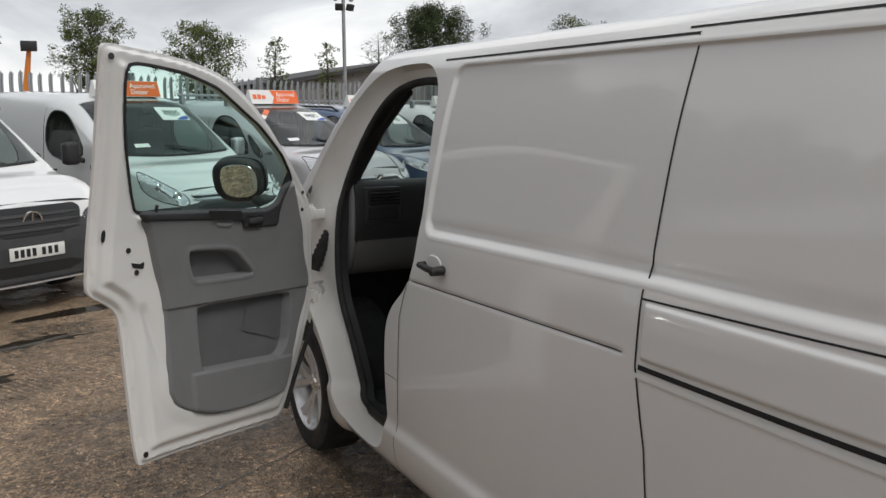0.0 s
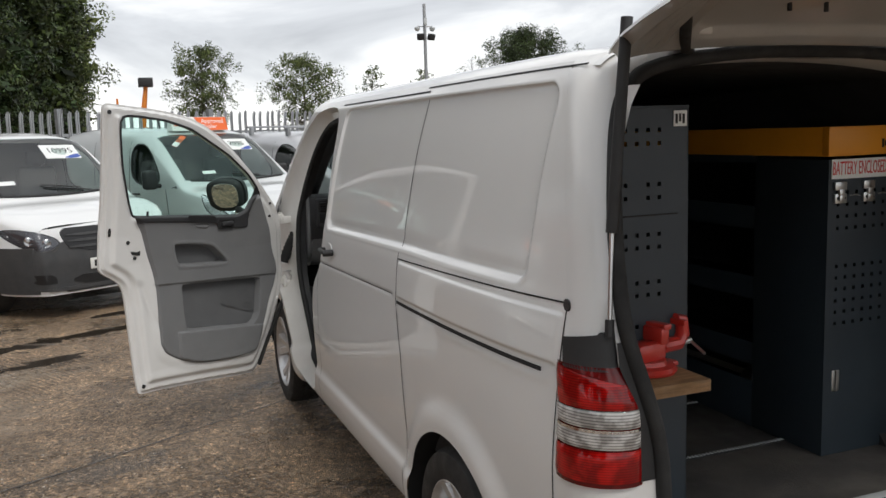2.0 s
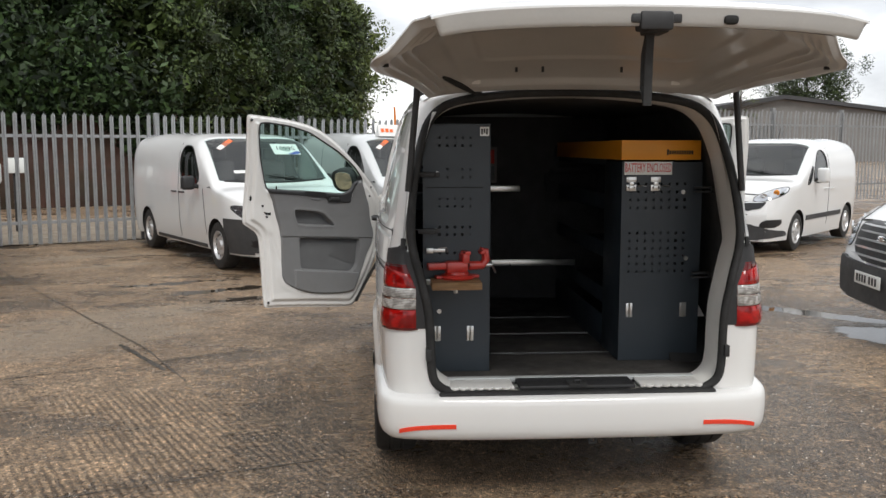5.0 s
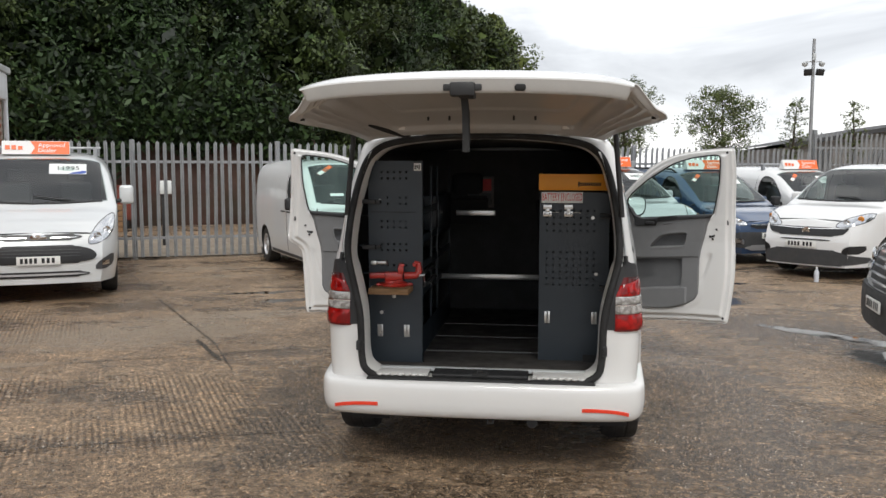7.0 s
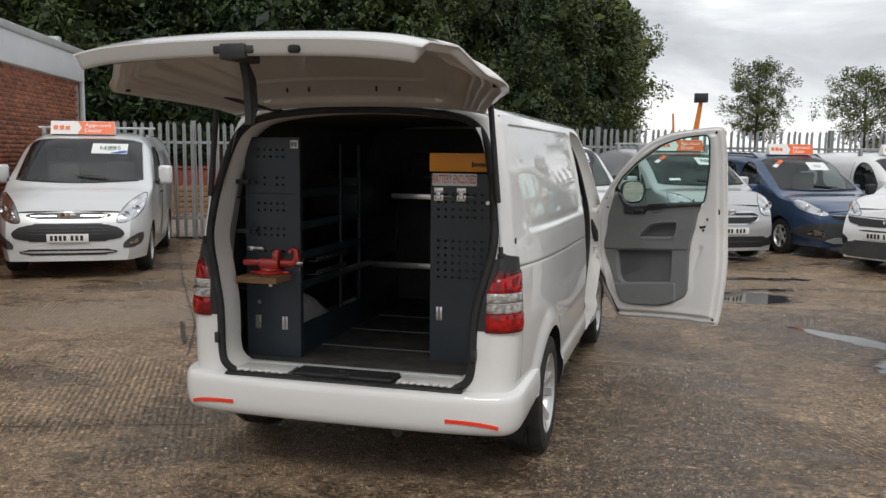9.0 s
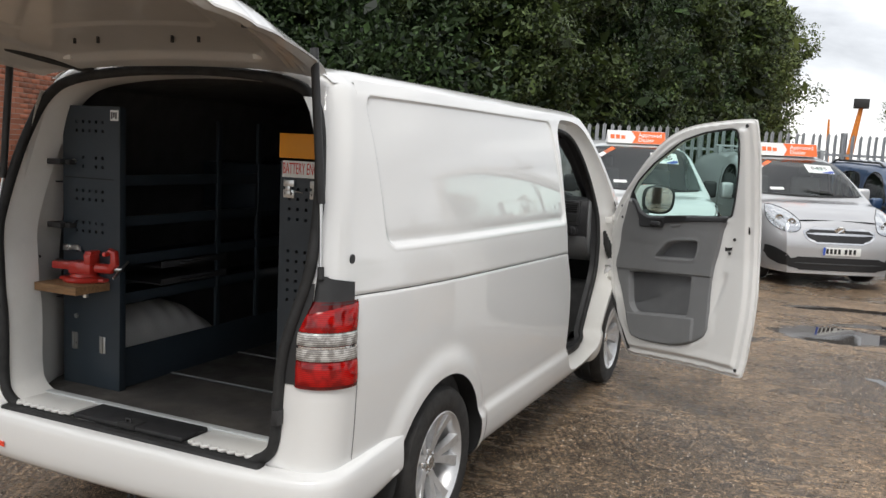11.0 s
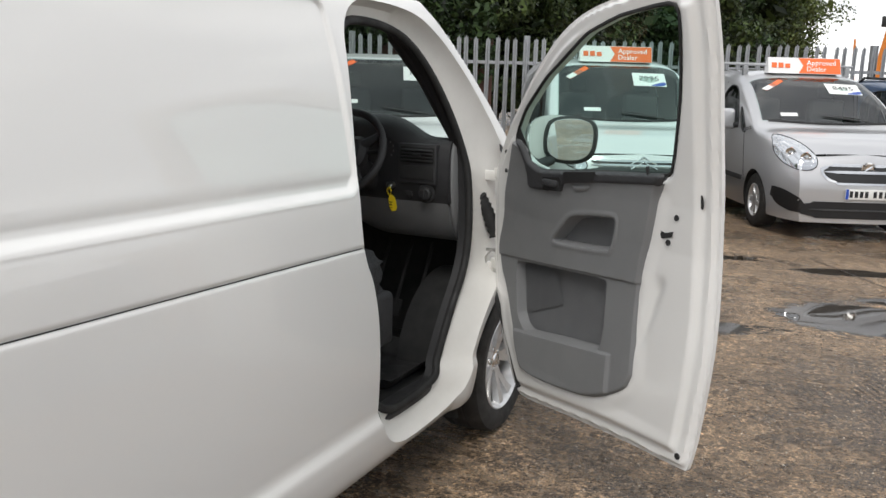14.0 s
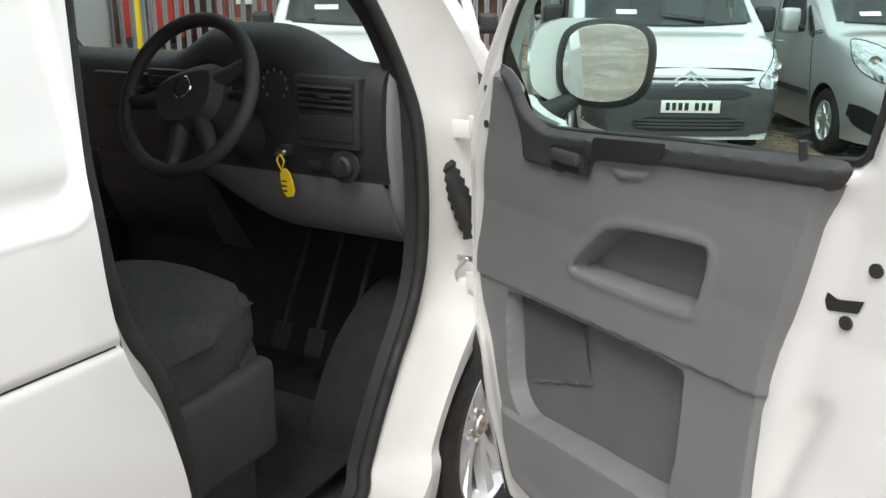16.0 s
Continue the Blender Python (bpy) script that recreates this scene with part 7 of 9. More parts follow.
vf("header_box", block(0.318, 0.735, 0.690, 0.72, 1.612, 1.712, 0.003), YELLOW, RR, "yellow header panel", 40, RO)
vf("header_beam", block(0.318, 0.328, 0.72, 2.40, 1.612, 1.712, 0.003), YELLOW, RR, "yellow beam running forward", 40, RO)
vf("maker_mark", join(*[block(0.555 + 0.0128 * i, 0.565 + 0.0128 * i, 0.6885, 0.6905, 1.640 - (0.004 if i == 0 else 0), 1.660 + (0.006 if i == 0 else 0), 0.0005, 1) for i in range(11)]), INK, RR, "row of small dark bars", 40, RO)
sg = vf("warning_sign", block(0.335, 0.585, 0.6905, 0.6945, 1.535, 1.602, 0.001), CARD, RR, "white sign with red capitals", 40, RO)
tx = lettering("sign_text", "BATTERY ENCLOSED", 0.050, RED_INK, sg, axes((0.460, 0.6900, 1.569), (1, 0, 0), (0, 0, 1)), 0.0006)
tx.scale = (0.52, 1.30, 1)
for x in (0.372, 0.500):
    for q in range(2):
        vf("toggle_latch", join(block(x - 0.026, x + 0.026, 0.684, 0.6945, 1.497 - 0.045 * q, 1.525 - 0.040 * q, 0.002), block(x - 0.012, x + 0.012, 0.678, 0.69, 1.480 - 0.02 * q, 1.50 - 0.02 * q, 0.002)), STEEL, RR, "bright toggle latch", 40, RO)
    for q in (-1, 1):
        vf("latch_hole", tube([(x + 0.013 * q, 0.6835, 1.470), (x + 0.013 * q, 0.682, 1.470)], 0.006, 8), GAP, RR, "", 40, RO)
    vf("latch_wire", tube([(x + 0.03, 0.675, 1.478), (x + 0.055, 0.672, 1.480), (x + 0.075, 0.676, 1.476)], 0.002, 6), STEEL, RR, "", 40, RO)
for x in (0.378, 0.665):
    for q in range(2):
        vf("hinge_leaf", join(block(x - 0.017 + q * 0.018, x - 0.001 + q * 0.018, 0.6905, 0.6945, 0.790, 0.865, 0.001), tube([(x, 0.689, 0.79), (x, 0.689, 0.865)], 0.004, 8)), STEEL, RR, "bright steel hinge", 40, RO)
for x, z in ((0.647, 1.446), (0.672, 1.10)):
    vf("bolt", tube([(x, 0.695, z), (x, 0.687, z)], 0.011, 12), STEEL, RR, "bright bolt", 40, RO)
for z0 in (0.80, 1.06, 1.33, 1.58):
    vf("shelf", join(block(0.33, 0.80, 1.05, 2.40, z0, z0 + 0.006, 0.001), block(0.33, 0.336, 1.05, 2.40, z0, z0 + 0.09, 0.001)), CABINET, RR, "dark steel shelf", 40, RO)
for z in (1.46, 1.02):
    vf("wall_bracket", join(block(0.69, 0.78, 0.62, 0.66, z - 0.016, z - 0.006, 0.002), block(0.69, 0.78, 0.62, 0.66, z + 0.006, z + 0.016, 0.002), block(0.765, 0.78, 0.62, 0.66, z - 0.016, z + 0.016, 0.002)), BLACK, RR, "black wall bracket", 40, RO)

# bench vice on its board
VB = thing("vice_board", "scuffed timber board fixed out from the tool rack", "board", pose(-0.55, 0.50, 1.0))
vf("board", block(-0.125, 0.115, -0.16, 0.115, 0.0, 0.035, 0.003), TIMBER, VB, "short timber plank")
vf("board_bolt", tube([(0.0, 0.0, 0.0), (0.0, 0.0, -0.04)], 0.012, 6), STEEL, VB, "bright bolt under the board")
VV = thing("bench_vice", "small red bench vice bolted to timber board", "vice", pose(-0.545, 0.49, 1.0365) @ pose(0, 0, 0, 0, 0, 12))
vf("swivel_base", join(move(lathe([(0.0, 0.0), (0.085, 0.0), (0.088, 0.008), (0.08, 0.018), (0.06, 0.022), (0.055, 0.034), (0.0, 0.034)], 28), pose(0, 0, 0, 0, -90, 0)), block(-0.11, 0.11, -0.025, 0.025, 0.0, 0.016, 0.006)), VISE_RED, VV, "round red base")
vf("vice_body", join(block(-0.06, 0.05, -0.035, 0.035, 0.03, 0.085, 0.012), block(-0.15, -0.04, -0.022, 0.022, 0.045, 0.08, 0.008)), VISE_RED, VV, "red body and slide")
vf("fixed_jaw", join(block(0.02, 0.055, -0.04, 0.04, 0.075, 0.125, 0.008), block(0.03, 0.06, -0.042, 0.042, 0.118, 0.135, 0.004)), VISE_RED, VV, "red fixed jaw")
vf("moving_jaw", join(tube([(0.06, 0, 0.06), (0.13, 0, 0.06), (0.15, 0, 0.085), (0.145, 0, 0.13), (0.12, 0, 0.135)], [0.022, 0.022, 0.022, 0.02, 0.016], 10), block(0.112, 0.13, -0.042, 0.042, 0.118, 0.136, 0.004)), VISE_RED, VV, "red moving jaw")
vf("clamp_screw", tube([(0.13, 0, 0.06), (0.185, 0, 0.06)], 0.010, 10), STEEL, VV, "steel screw")
vf("clamp_handle", tube([(0.18, -0.06, 0.03), (0.18, 0.05, 0.09)], 0.005, 8), STEEL, VV, "steel tommy bar")

# ---- cab ----
CD = [(4.40, 1.20), (4.10, 1.275), (3.88, 1.355), (3.76, 1.385), (3.70, 1.375), (3.672, 1.345), (3.662, 1.27), (3.668, 1.16), (3.685, 1.105)]
LOW = [(3.685, 1.105), (3.690, 1.09), (3.72, 1.02), (3.775, 0.945), (3.84, 0.915), (3.95, 0.93)]


def extrude_x(profile, x0, x1, n_=24, hump=None):
    vs, fs = [], []
    m_ = len(profile)
    for i in range(n_ + 1):
        x = x0 + (x1 - x0) * i / n_
        for y, z in profile:
            dz = hump(x, y, z) if hump else 0
            vs.append((x, y, z + dz))
    for i in range(n_):
        for j in range(m_ - 1):
            fs.append((i * m_ + j, i * m_ + j + 1, (i + 1) * m_ + j + 1, (i + 1) * m_ + j))
    fs += [tuple(range(m_)), tuple(n_ * m_ + j for j in range(m_ - 1, -1, -1))]
    return vs, fs


def binnacle(x, y, z):
    return 0.085 * math.exp(-(((x - 0.40) / 0.20) ** 4)) * (1.0 if z > 1.30 else max(0.0, (z - 1.2) / 0.1)) * math.exp(-(((y - 3.74) / 0.24) ** 2))


dash = vf("dashboard", extrude_x(chaikin(CD, 2, False), -0.80, 0.80, 64, binnacle), DASH, VAN, "black dashboard over grey lower panel", 60, VO)
for x0_, x1_ in ((0.20, 0.79), (-0.79, -0.16)):
    vf("lower_panel", extrude_x(chaikin(LOW, 2, False), x0_, x1_, 24, lambda x, y, z: 0.10 * max(0.0, (0.46 - abs(x)) / 0.26) ** 2 * max(0.0, (1.10 - z) / 0.18)), TRIM, dash, "grey lower dash panel", 60)
vf("centre_console", extrude_x([(3.69, 1.11), (3.70, 1.00), (3.76, 0.86), (3.90, 0.80)], -0.17, 0.21, 6), DASH, dash, "black centre console", 60)
for side in (-1, 1):
    cap = chaikin([(3.70, 1.39), (3.80, 1.375), (3.83, 1.20), (3.83, 0.99), (3.80, 0.935), (3.745, 1.00), (3.70, 1.10), (3.682, 1.25)], 2)
    vf("dash_end_cap", move(slab(cap, 0.022, 0.012), Matrix(((0, 0, side, side * 0.792), (1, 0, 0, 0), (0, 1, 0, 0), (0, 0, 0, 1)))), TRIM, dash, "grey dash end cap", 60)
    # corner vent with slats
    vx = side * 0.665
    dv = vf("corner_vent", block(vx - 0.10, vx + 0.085, 3.648, 3.69, 1.185, 1.355, 0.008), DASH, dash, "black corner vent")
    vf("vent_mouth", block(vx - 0.085, vx + 0.075, 3.643, 3.655, 1.275, 1.343, 0.004), GAP, dv)
    for i in range(4):
        vf("vent_slat", move(block(-0.078, 0.070, -0.008, 0.008, -0.0025, 0.0025, 0.001), pose(vx, 3.642, 1.287 + 0.0145 * i, 25)), BLACK, dv, "thin vent slat")
    vf("vent_tab", block(vx - 0.02, vx + 0.014, 3.632, 3.645, 1.305, 1.315, 0.002), BLACK, dv)
    vf("dash_shelf", block(vx - 0.085, vx + 0.070, 3.642, 3.652, 1.205, 1.262, 0.004), GAP, dv, "dark shelf recess")
    # demister slots on the pillar foot
    for i in range(6):
        vf("demister_slot", tube([(side * (0.742 - 0.004 * i), 3.83, 1.395 + 0.013 * i), (side * (0.752 - 0.004 * i), 3.80, 1.40 + 0.013 * i)], 0.004, 6), GAP, dash)
    pil = [(side * 0.745, 4.05, 1.22), (side * 0.735, 3.86, 1.41), (side * 0.69, 3.66, 1.63), (side * 0.62, 3.50, 1.80)]
    vf("screen_pillar_lining", tube(pil, [0.05, 0.045, 0.04, 0.035], 10), TRIM_D, VAN, "dark grey pillar lining", 60, VO)
sw = vf("light_switch", move(lathe([(0.0, 0.018), (0.022, 0.018), (0.028, 0.012), (0.030, 0.0)], 20), pose(0.70, 3.655, 1.145, 0, 0, 0) @ pose(0, 0, 0, 0, 0, -90)), BLACK, dash, "round black light switch")
vf("switch_grip", block(0.694, 0.706, 3.628, 3.645, 1.125, 1.165, 0.003), BLACK, sw)
vf("dial_ring", move(lathe([(0.030, 0.004), (0.040, 0.004), (0.042, 0.0)], 20), pose(0.70, 3.66, 1.145) @ pose(0, 0, 0, 0, 0, -90)), DASH, dash)
vf("small_switch", block(0.60, 0.635, 3.652, 3.662, 1.13, 1.15, 0.002), BLACK, dash)
for i, x in enumerate((0.30, 0.50)):
    g = vf("gauge", move(lathe([(0.0, 0.0), (0.045, 0.0), (0.048, 0.006), (0.052, 0.006)], 28), pose(x, 3.672, 1.325) @ pose(0, 0, 0, 0, 12, -90)), BLACK, dash, "round instrument dial")
    for j in range(9):
        a = math.pi * (1.25 - 1.5 * j / 8)
        vf("tick", block(x + 0.036 * math.cos(a) - 0.002, x + 0.036 * math.cos(a) + 0.002, 3.662, 3.665, 1.325 + 0.036 * math.sin(a) - 0.004, 1.325 + 0.036 * math.sin(a) + 0.004, 0.0005, 1), TRIM, g)
vf("radio", join(block(-0.10, 0.10, 3.645, 3.68, 1.24, 1.33, 0.005), move(lathe([(0.0, 0.02), (0.014, 0.02), (0.016, 0.0)], 14), pose(0.075, 3.645, 1.285) @ pose(0, 0, 0, 0, 0, -90))), BLACK, dash, "black radio with round knobs")
vf("centre_vent", join(block(0.10, 0.24, 3.645, 3.67, 1.27, 1.345, 0.004), *[block(0.108, 0.232, 3.638, 3.648, 1.282 + 0.014 * i, 1.287 + 0.014 * i, 0.001) for i in range(4)]), BLACK, dash, "black centre vent")

# steering wheel
SWH = vf("steering_wheel", tube([(0.178 * math.cos(2 * math.pi * i / 48), 0.178 * math.sin(2 * math.pi * i / 48), 0.0) for i in range(48)], 0.0165, 12, True), DASH, VAN, "black steering wheel", 60, VO @ pose(0.425, 3.445, 1.320, 64, 0, 0) @ pose(0, 0, 0, 0, 0, 20))
vf("wheel_boss", move(slab(chaikin([(-0.075, -0.085), (0.075, -0.085), (0.105, 0.01), (0.08, 0.065), (-0.08, 0.065), (-0.105, 0.01)], 3), 0.050, 0.022), pose(0, 0, -0.035)), DASH, SWH, "black airbag boss")
vf("wheel_badge", move(lathe([(0.0, 0.0), (0.018, 0.0), (0.024, 0.003), (0.028, 0.0)], 24), pose(0, 0.012, 0.014) @ pose(0, 0, 0, 0, -90, 0)), CHROME, SWH, "round chrome badge")
for a in (10, 170, -70, -110):
    c, s_ = math.cos(radians(a)), math.sin(radians(a))
    vf("wheel_spoke", tube([(0.06 * c, 0.05 * s_, -0.012), (0.13 * c, 0.13 * s_, -0.012), (0.186 * c, 0.186 * s_, -0.002)], [0.024, 0.019, 0.015], 8), DASH, SWH, "black spoke", 60)
vf("steering_column", tube([(0.40, 3.50, 1.285), (0.40, 3.74, 1.16)], [0.055, 0.065], 14), DASH, VAN, "black column shroud", 60, VO)
vf("column_stalk", tube([(0.42, 3.50, 1.30), (0.55, 3.47, 1.325), (0.60, 3.465, 1.33)], [0.008, 0.009, 0.012], 8), BLACK, VAN, "black column stalk", 60, VO)
vf("ignition_lock", tube([(0.535, 3.66, 1.17), (0.535, 3.63, 1.172)], 0.016, 12), STEEL, VAN, "ignition lock", 40, VO)
KT = thing("key_tag", "yellow plastic key tag hanging from the ignition", "key tag", pose(0.54, 3.62, 1.165))
vf("tag", move(slab(chaikin([(-0.018, -0.075), (0.018, -0.075), (0.018, -0.02), (0.006, -0.004), (-0.006, -0.004), (-0.018, -0.02)], 1), 0.002, 0.0008), pose(0.012, -0.004, -0.028, 90, 0, 0) @ pose(0, 0, 0, 0, 0, 14)), YELLOW_TAG, KT, "yellow plastic tag")
vf("tag_loop", tube([(0.0, 0, 0.004), (-0.006, -0.006, -0.014), (0.008, -0.006, -0.038), (0.014, -0.004, -0.014), (0.0, 0, 0.004)], 0.003, 6), YELLOW_TAG, KT)
vf("key", tube([(0, 0.012, 0.005), (0, -0.014, 0.003)], 0.006, 8), STEEL, KT)
vf("tag_print", move(join(*[block(-0.006, 0.010, -0.003 - 0.001, -0.0028, -0.055 - 0.012 * i, -0.051 - 0.012 * i, 0.0003, 1) for i in range(3)]), pose(0.012, -0.003, -0.010)), INK, KT)

# seats
def cab_seat(x):
    st = thing("cab_seat", "dark grey fabric cab seat", "seat", pose(x, 3.07, 0.40), "cab seats")
    bm = bmesh.new()
    bmesh.ops.create_cube(bm, size=1)
    bmesh.ops.subdivide_edges(bm, edges=bm.edges[:], cuts=4, use_grid_fill=True)
    for v in bm.verts:
        c = v.co
        r = 1 - 0.16 * (abs(c.x * 2) ** 4 + abs(c.z * 2) ** 6 * 0.5) * (abs(c.y * 2) ** 2)
        v.co = Vector((c.x * 0.50 * r, c.y * 0.54, 0.455 + c.z * 0.17 + 0.02 * math.cos(c.x * 6) + (0.02 if c.y > 0.3 else 0) - 0.015 * (1 - min(1, abs(c.x) * 4)) * (c.z > 0)))
    bmesh.ops.bevel(bm, geom=[e for e in bm.edges if e.calc_face_angle(0) > 0.9], offset=0.03, segments=3, affect="EDGES")
    part("seat_cushion", bm, FABRIC, st, "dark fabric cushion", 60)
    bm = bmesh.new()
    bmesh.ops.create_cube(bm, size=1)
    bmesh.ops.subdivide_edges(bm, edges=bm.edges[:], cuts=4, use_grid_fill=True)
    for v in bm.verts:
        c = v.co
        w = 0.48 * (1 - 0.18 * max(0, c.z) * 2)
        v.co = Vector((c.x * w, -0.24 + c.y * 0.13 - 0.17 * (c.z + 0.5) + 0.03 * (abs(c.x) * 2) ** 2 * (c.y > 0), 0.80 + c.z * 0.64))
    bmesh.ops.bevel(bm, geom=[e for e in bm.edges if e.calc_face_angle(0) > 0.9], offset=0.035, segments=3, affect="EDGES")
    part("backrest", bm, FABRIC, st, "dark fabric backrest", 60)
    vf("headrest", block(-0.13, 0.13, -0.47, -0.37, 1.13, 1.31, 0.045, 4), FABRIC, st, "dark fabric headrest")
    vf("seat_base", block(-0.22, 0.22, -0.25, 0.22, 0.0, 0.37, 0.02), TRIM_D, st, "dark plastic seat base")
    vf("seat_side", block(0.20, 0.265, -0.26, 0.25, 0.18, 0.40, 0.025, 3), TRIM_D, st, "dark grey side shield")
    return st


cab_seat(0.48)
cab_seat(-0.30)
vf("belt_buckle", tube([(0.72, 2.90, 0.86), (0.76, 2.86, 0.87)], 0.010, 8), STEEL, VAN, "", 40, VO)
vf("cab_floor", block(-0.84, 0.84, 2.69, 4.2, 0.375, 0.40, 0.004), GAP, VAN, "black rubber cab floor", 40, VO)
vf("floor_tray", sheet(np.linspace(0.40, 0.80, 12), np.linspace(3.20, 3.72, 12), lambda x, y: (x, y, 0.405 + 0.06 * sstep(0.10, 0.0, np.minimum(np.minimum(x - 0.40, 0.80 - x), np.minimum(y - 3.20, 3.72 - y)) * 2))), RUBBER, VAN, "moulded black floor mat", 60, VO)
vf("footwell_wall", sheet(np.linspace(-0.80, 0.80, 6), np.linspace(0.40, 1.15, 6), lambda x, z: (x, 4.05 + 0.25 * (z - 0.40), z)), GAP, VAN, "black footwell wall", 40, VO)
for x in (0.33, 0.45, 0.56):
    vf("pedal", join(tube([(x, 4.02, 0.86), (x, 3.86, 0.58)], 0.009, 8), move(block(-0.03, 0.03, -0.006, 0.006, -0.04, 0.04, 0.004), pose(x, 3.855, 0.565, -25))), GAP, VAN, "black pedal", 40, VO)
vf("cab_lining", sheet(np.linspace(-0.72, 0.72, 10), np.linspace(2.70, 3.50, 8), lambda x, y: (x, y, 1.90 - 0.09 * x**2 - 0.05 * np.clip(y - 3.2, 0, 1))), TRIM_D, VAN, "grey cab headlining", 40, VO)
vf("bonnet_floor", block(-0.75, 0.75, 4.20, 4.85, 0.30, 0.75, 0.05), GAP, VAN, "", 40, VO)

# ---- parked vehicles ----
def steel_wheel_meshes(r, rim, style, mat):
    """Tyre and rim meshes facing +x, shared by the wheels of one vehicle."""
    w = 0.10
    ty = mesh_of("tyre", *lathe([(rim - 0.01, -w), (rim + 0.01, -w - 0.008), (r - 0.05, -w - 0.012), (r - 0.012, -w), (r, -w * 0.75), (r, w * 0.75), (r - 0.012, w), (r - 0.05, w + 0.012), (rim + 0.01, w + 0.008), (rim - 0.01, w)], 40))
    ty.materials.append(TYRE)
    geo = [lathe([(rim, w + 0.004), (rim - 0.010, w + 0.008), (rim - 0.020, w - 0.004), (rim - 0.03, w - 0.05), (rim - 0.03, -w)], 40)]
    n_ = {"plate": 0, "cover": 7, "alloy": 5}[style]
    if style == "plate":
        geo.append(lathe([(rim - 0.028, w - 0.055), (rim - 0.05, w - 0.03), (rim - 0.085, w - 0.02), (0.075, w - 0.03), (0.06, w - 0.005), (0.0, w)], 40))
    else:
        geo.append(lathe([(0.075, w - 0.03), (0.07, w - 0.004), (0.03, w + 0.002), (0.0, w + 0.004)], 24))
        for i in range(n_):
            a = 2 * math.pi * i / n_
            pts, fs_ = [], []
            for rr, ww, xx in ((0.05, 0.030, w - 0.008), (rim * 0.6, 0.026, w - 0.012), (rim - 0.018, 0.040, w - 0.006)):
                for s1, s2 in ((-1, -0.02), (-0.75, 0), (0.75, 0), (1, -0.02)):
                    y_, z_ = rr, ww * s1
                    pts.append((xx + s2, y_ * math.cos(a) - z_ * math.sin(a), y_ * math.sin(a) + z_ * math.cos(a)))
            for q in range(2):
                fs_ += [(4 * q + j, 4 * q + 4 + j, 4 * q + 5 + j, 4 * q + 1 + j) for j in range(3)]
            geo.append((pts, fs_))
    rm = mesh_of("rim", *join(*geo))
    rm.materials.append(mat)
    bk = mesh_of("wheel_back", *lathe([(rim - 0.02, -0.02), (0.0, -0.02)], 28))
    bk.materials.append(GAP)
    slots = None
    if style == "plate":
        slots = mesh_of("vent_hole", *tube([(w - 0.024, 0, 0), (w - 0.019, 0, 0)], 0.016, 10))
        slots.materials.append(GAP)
    return ty, rm, bk, slots


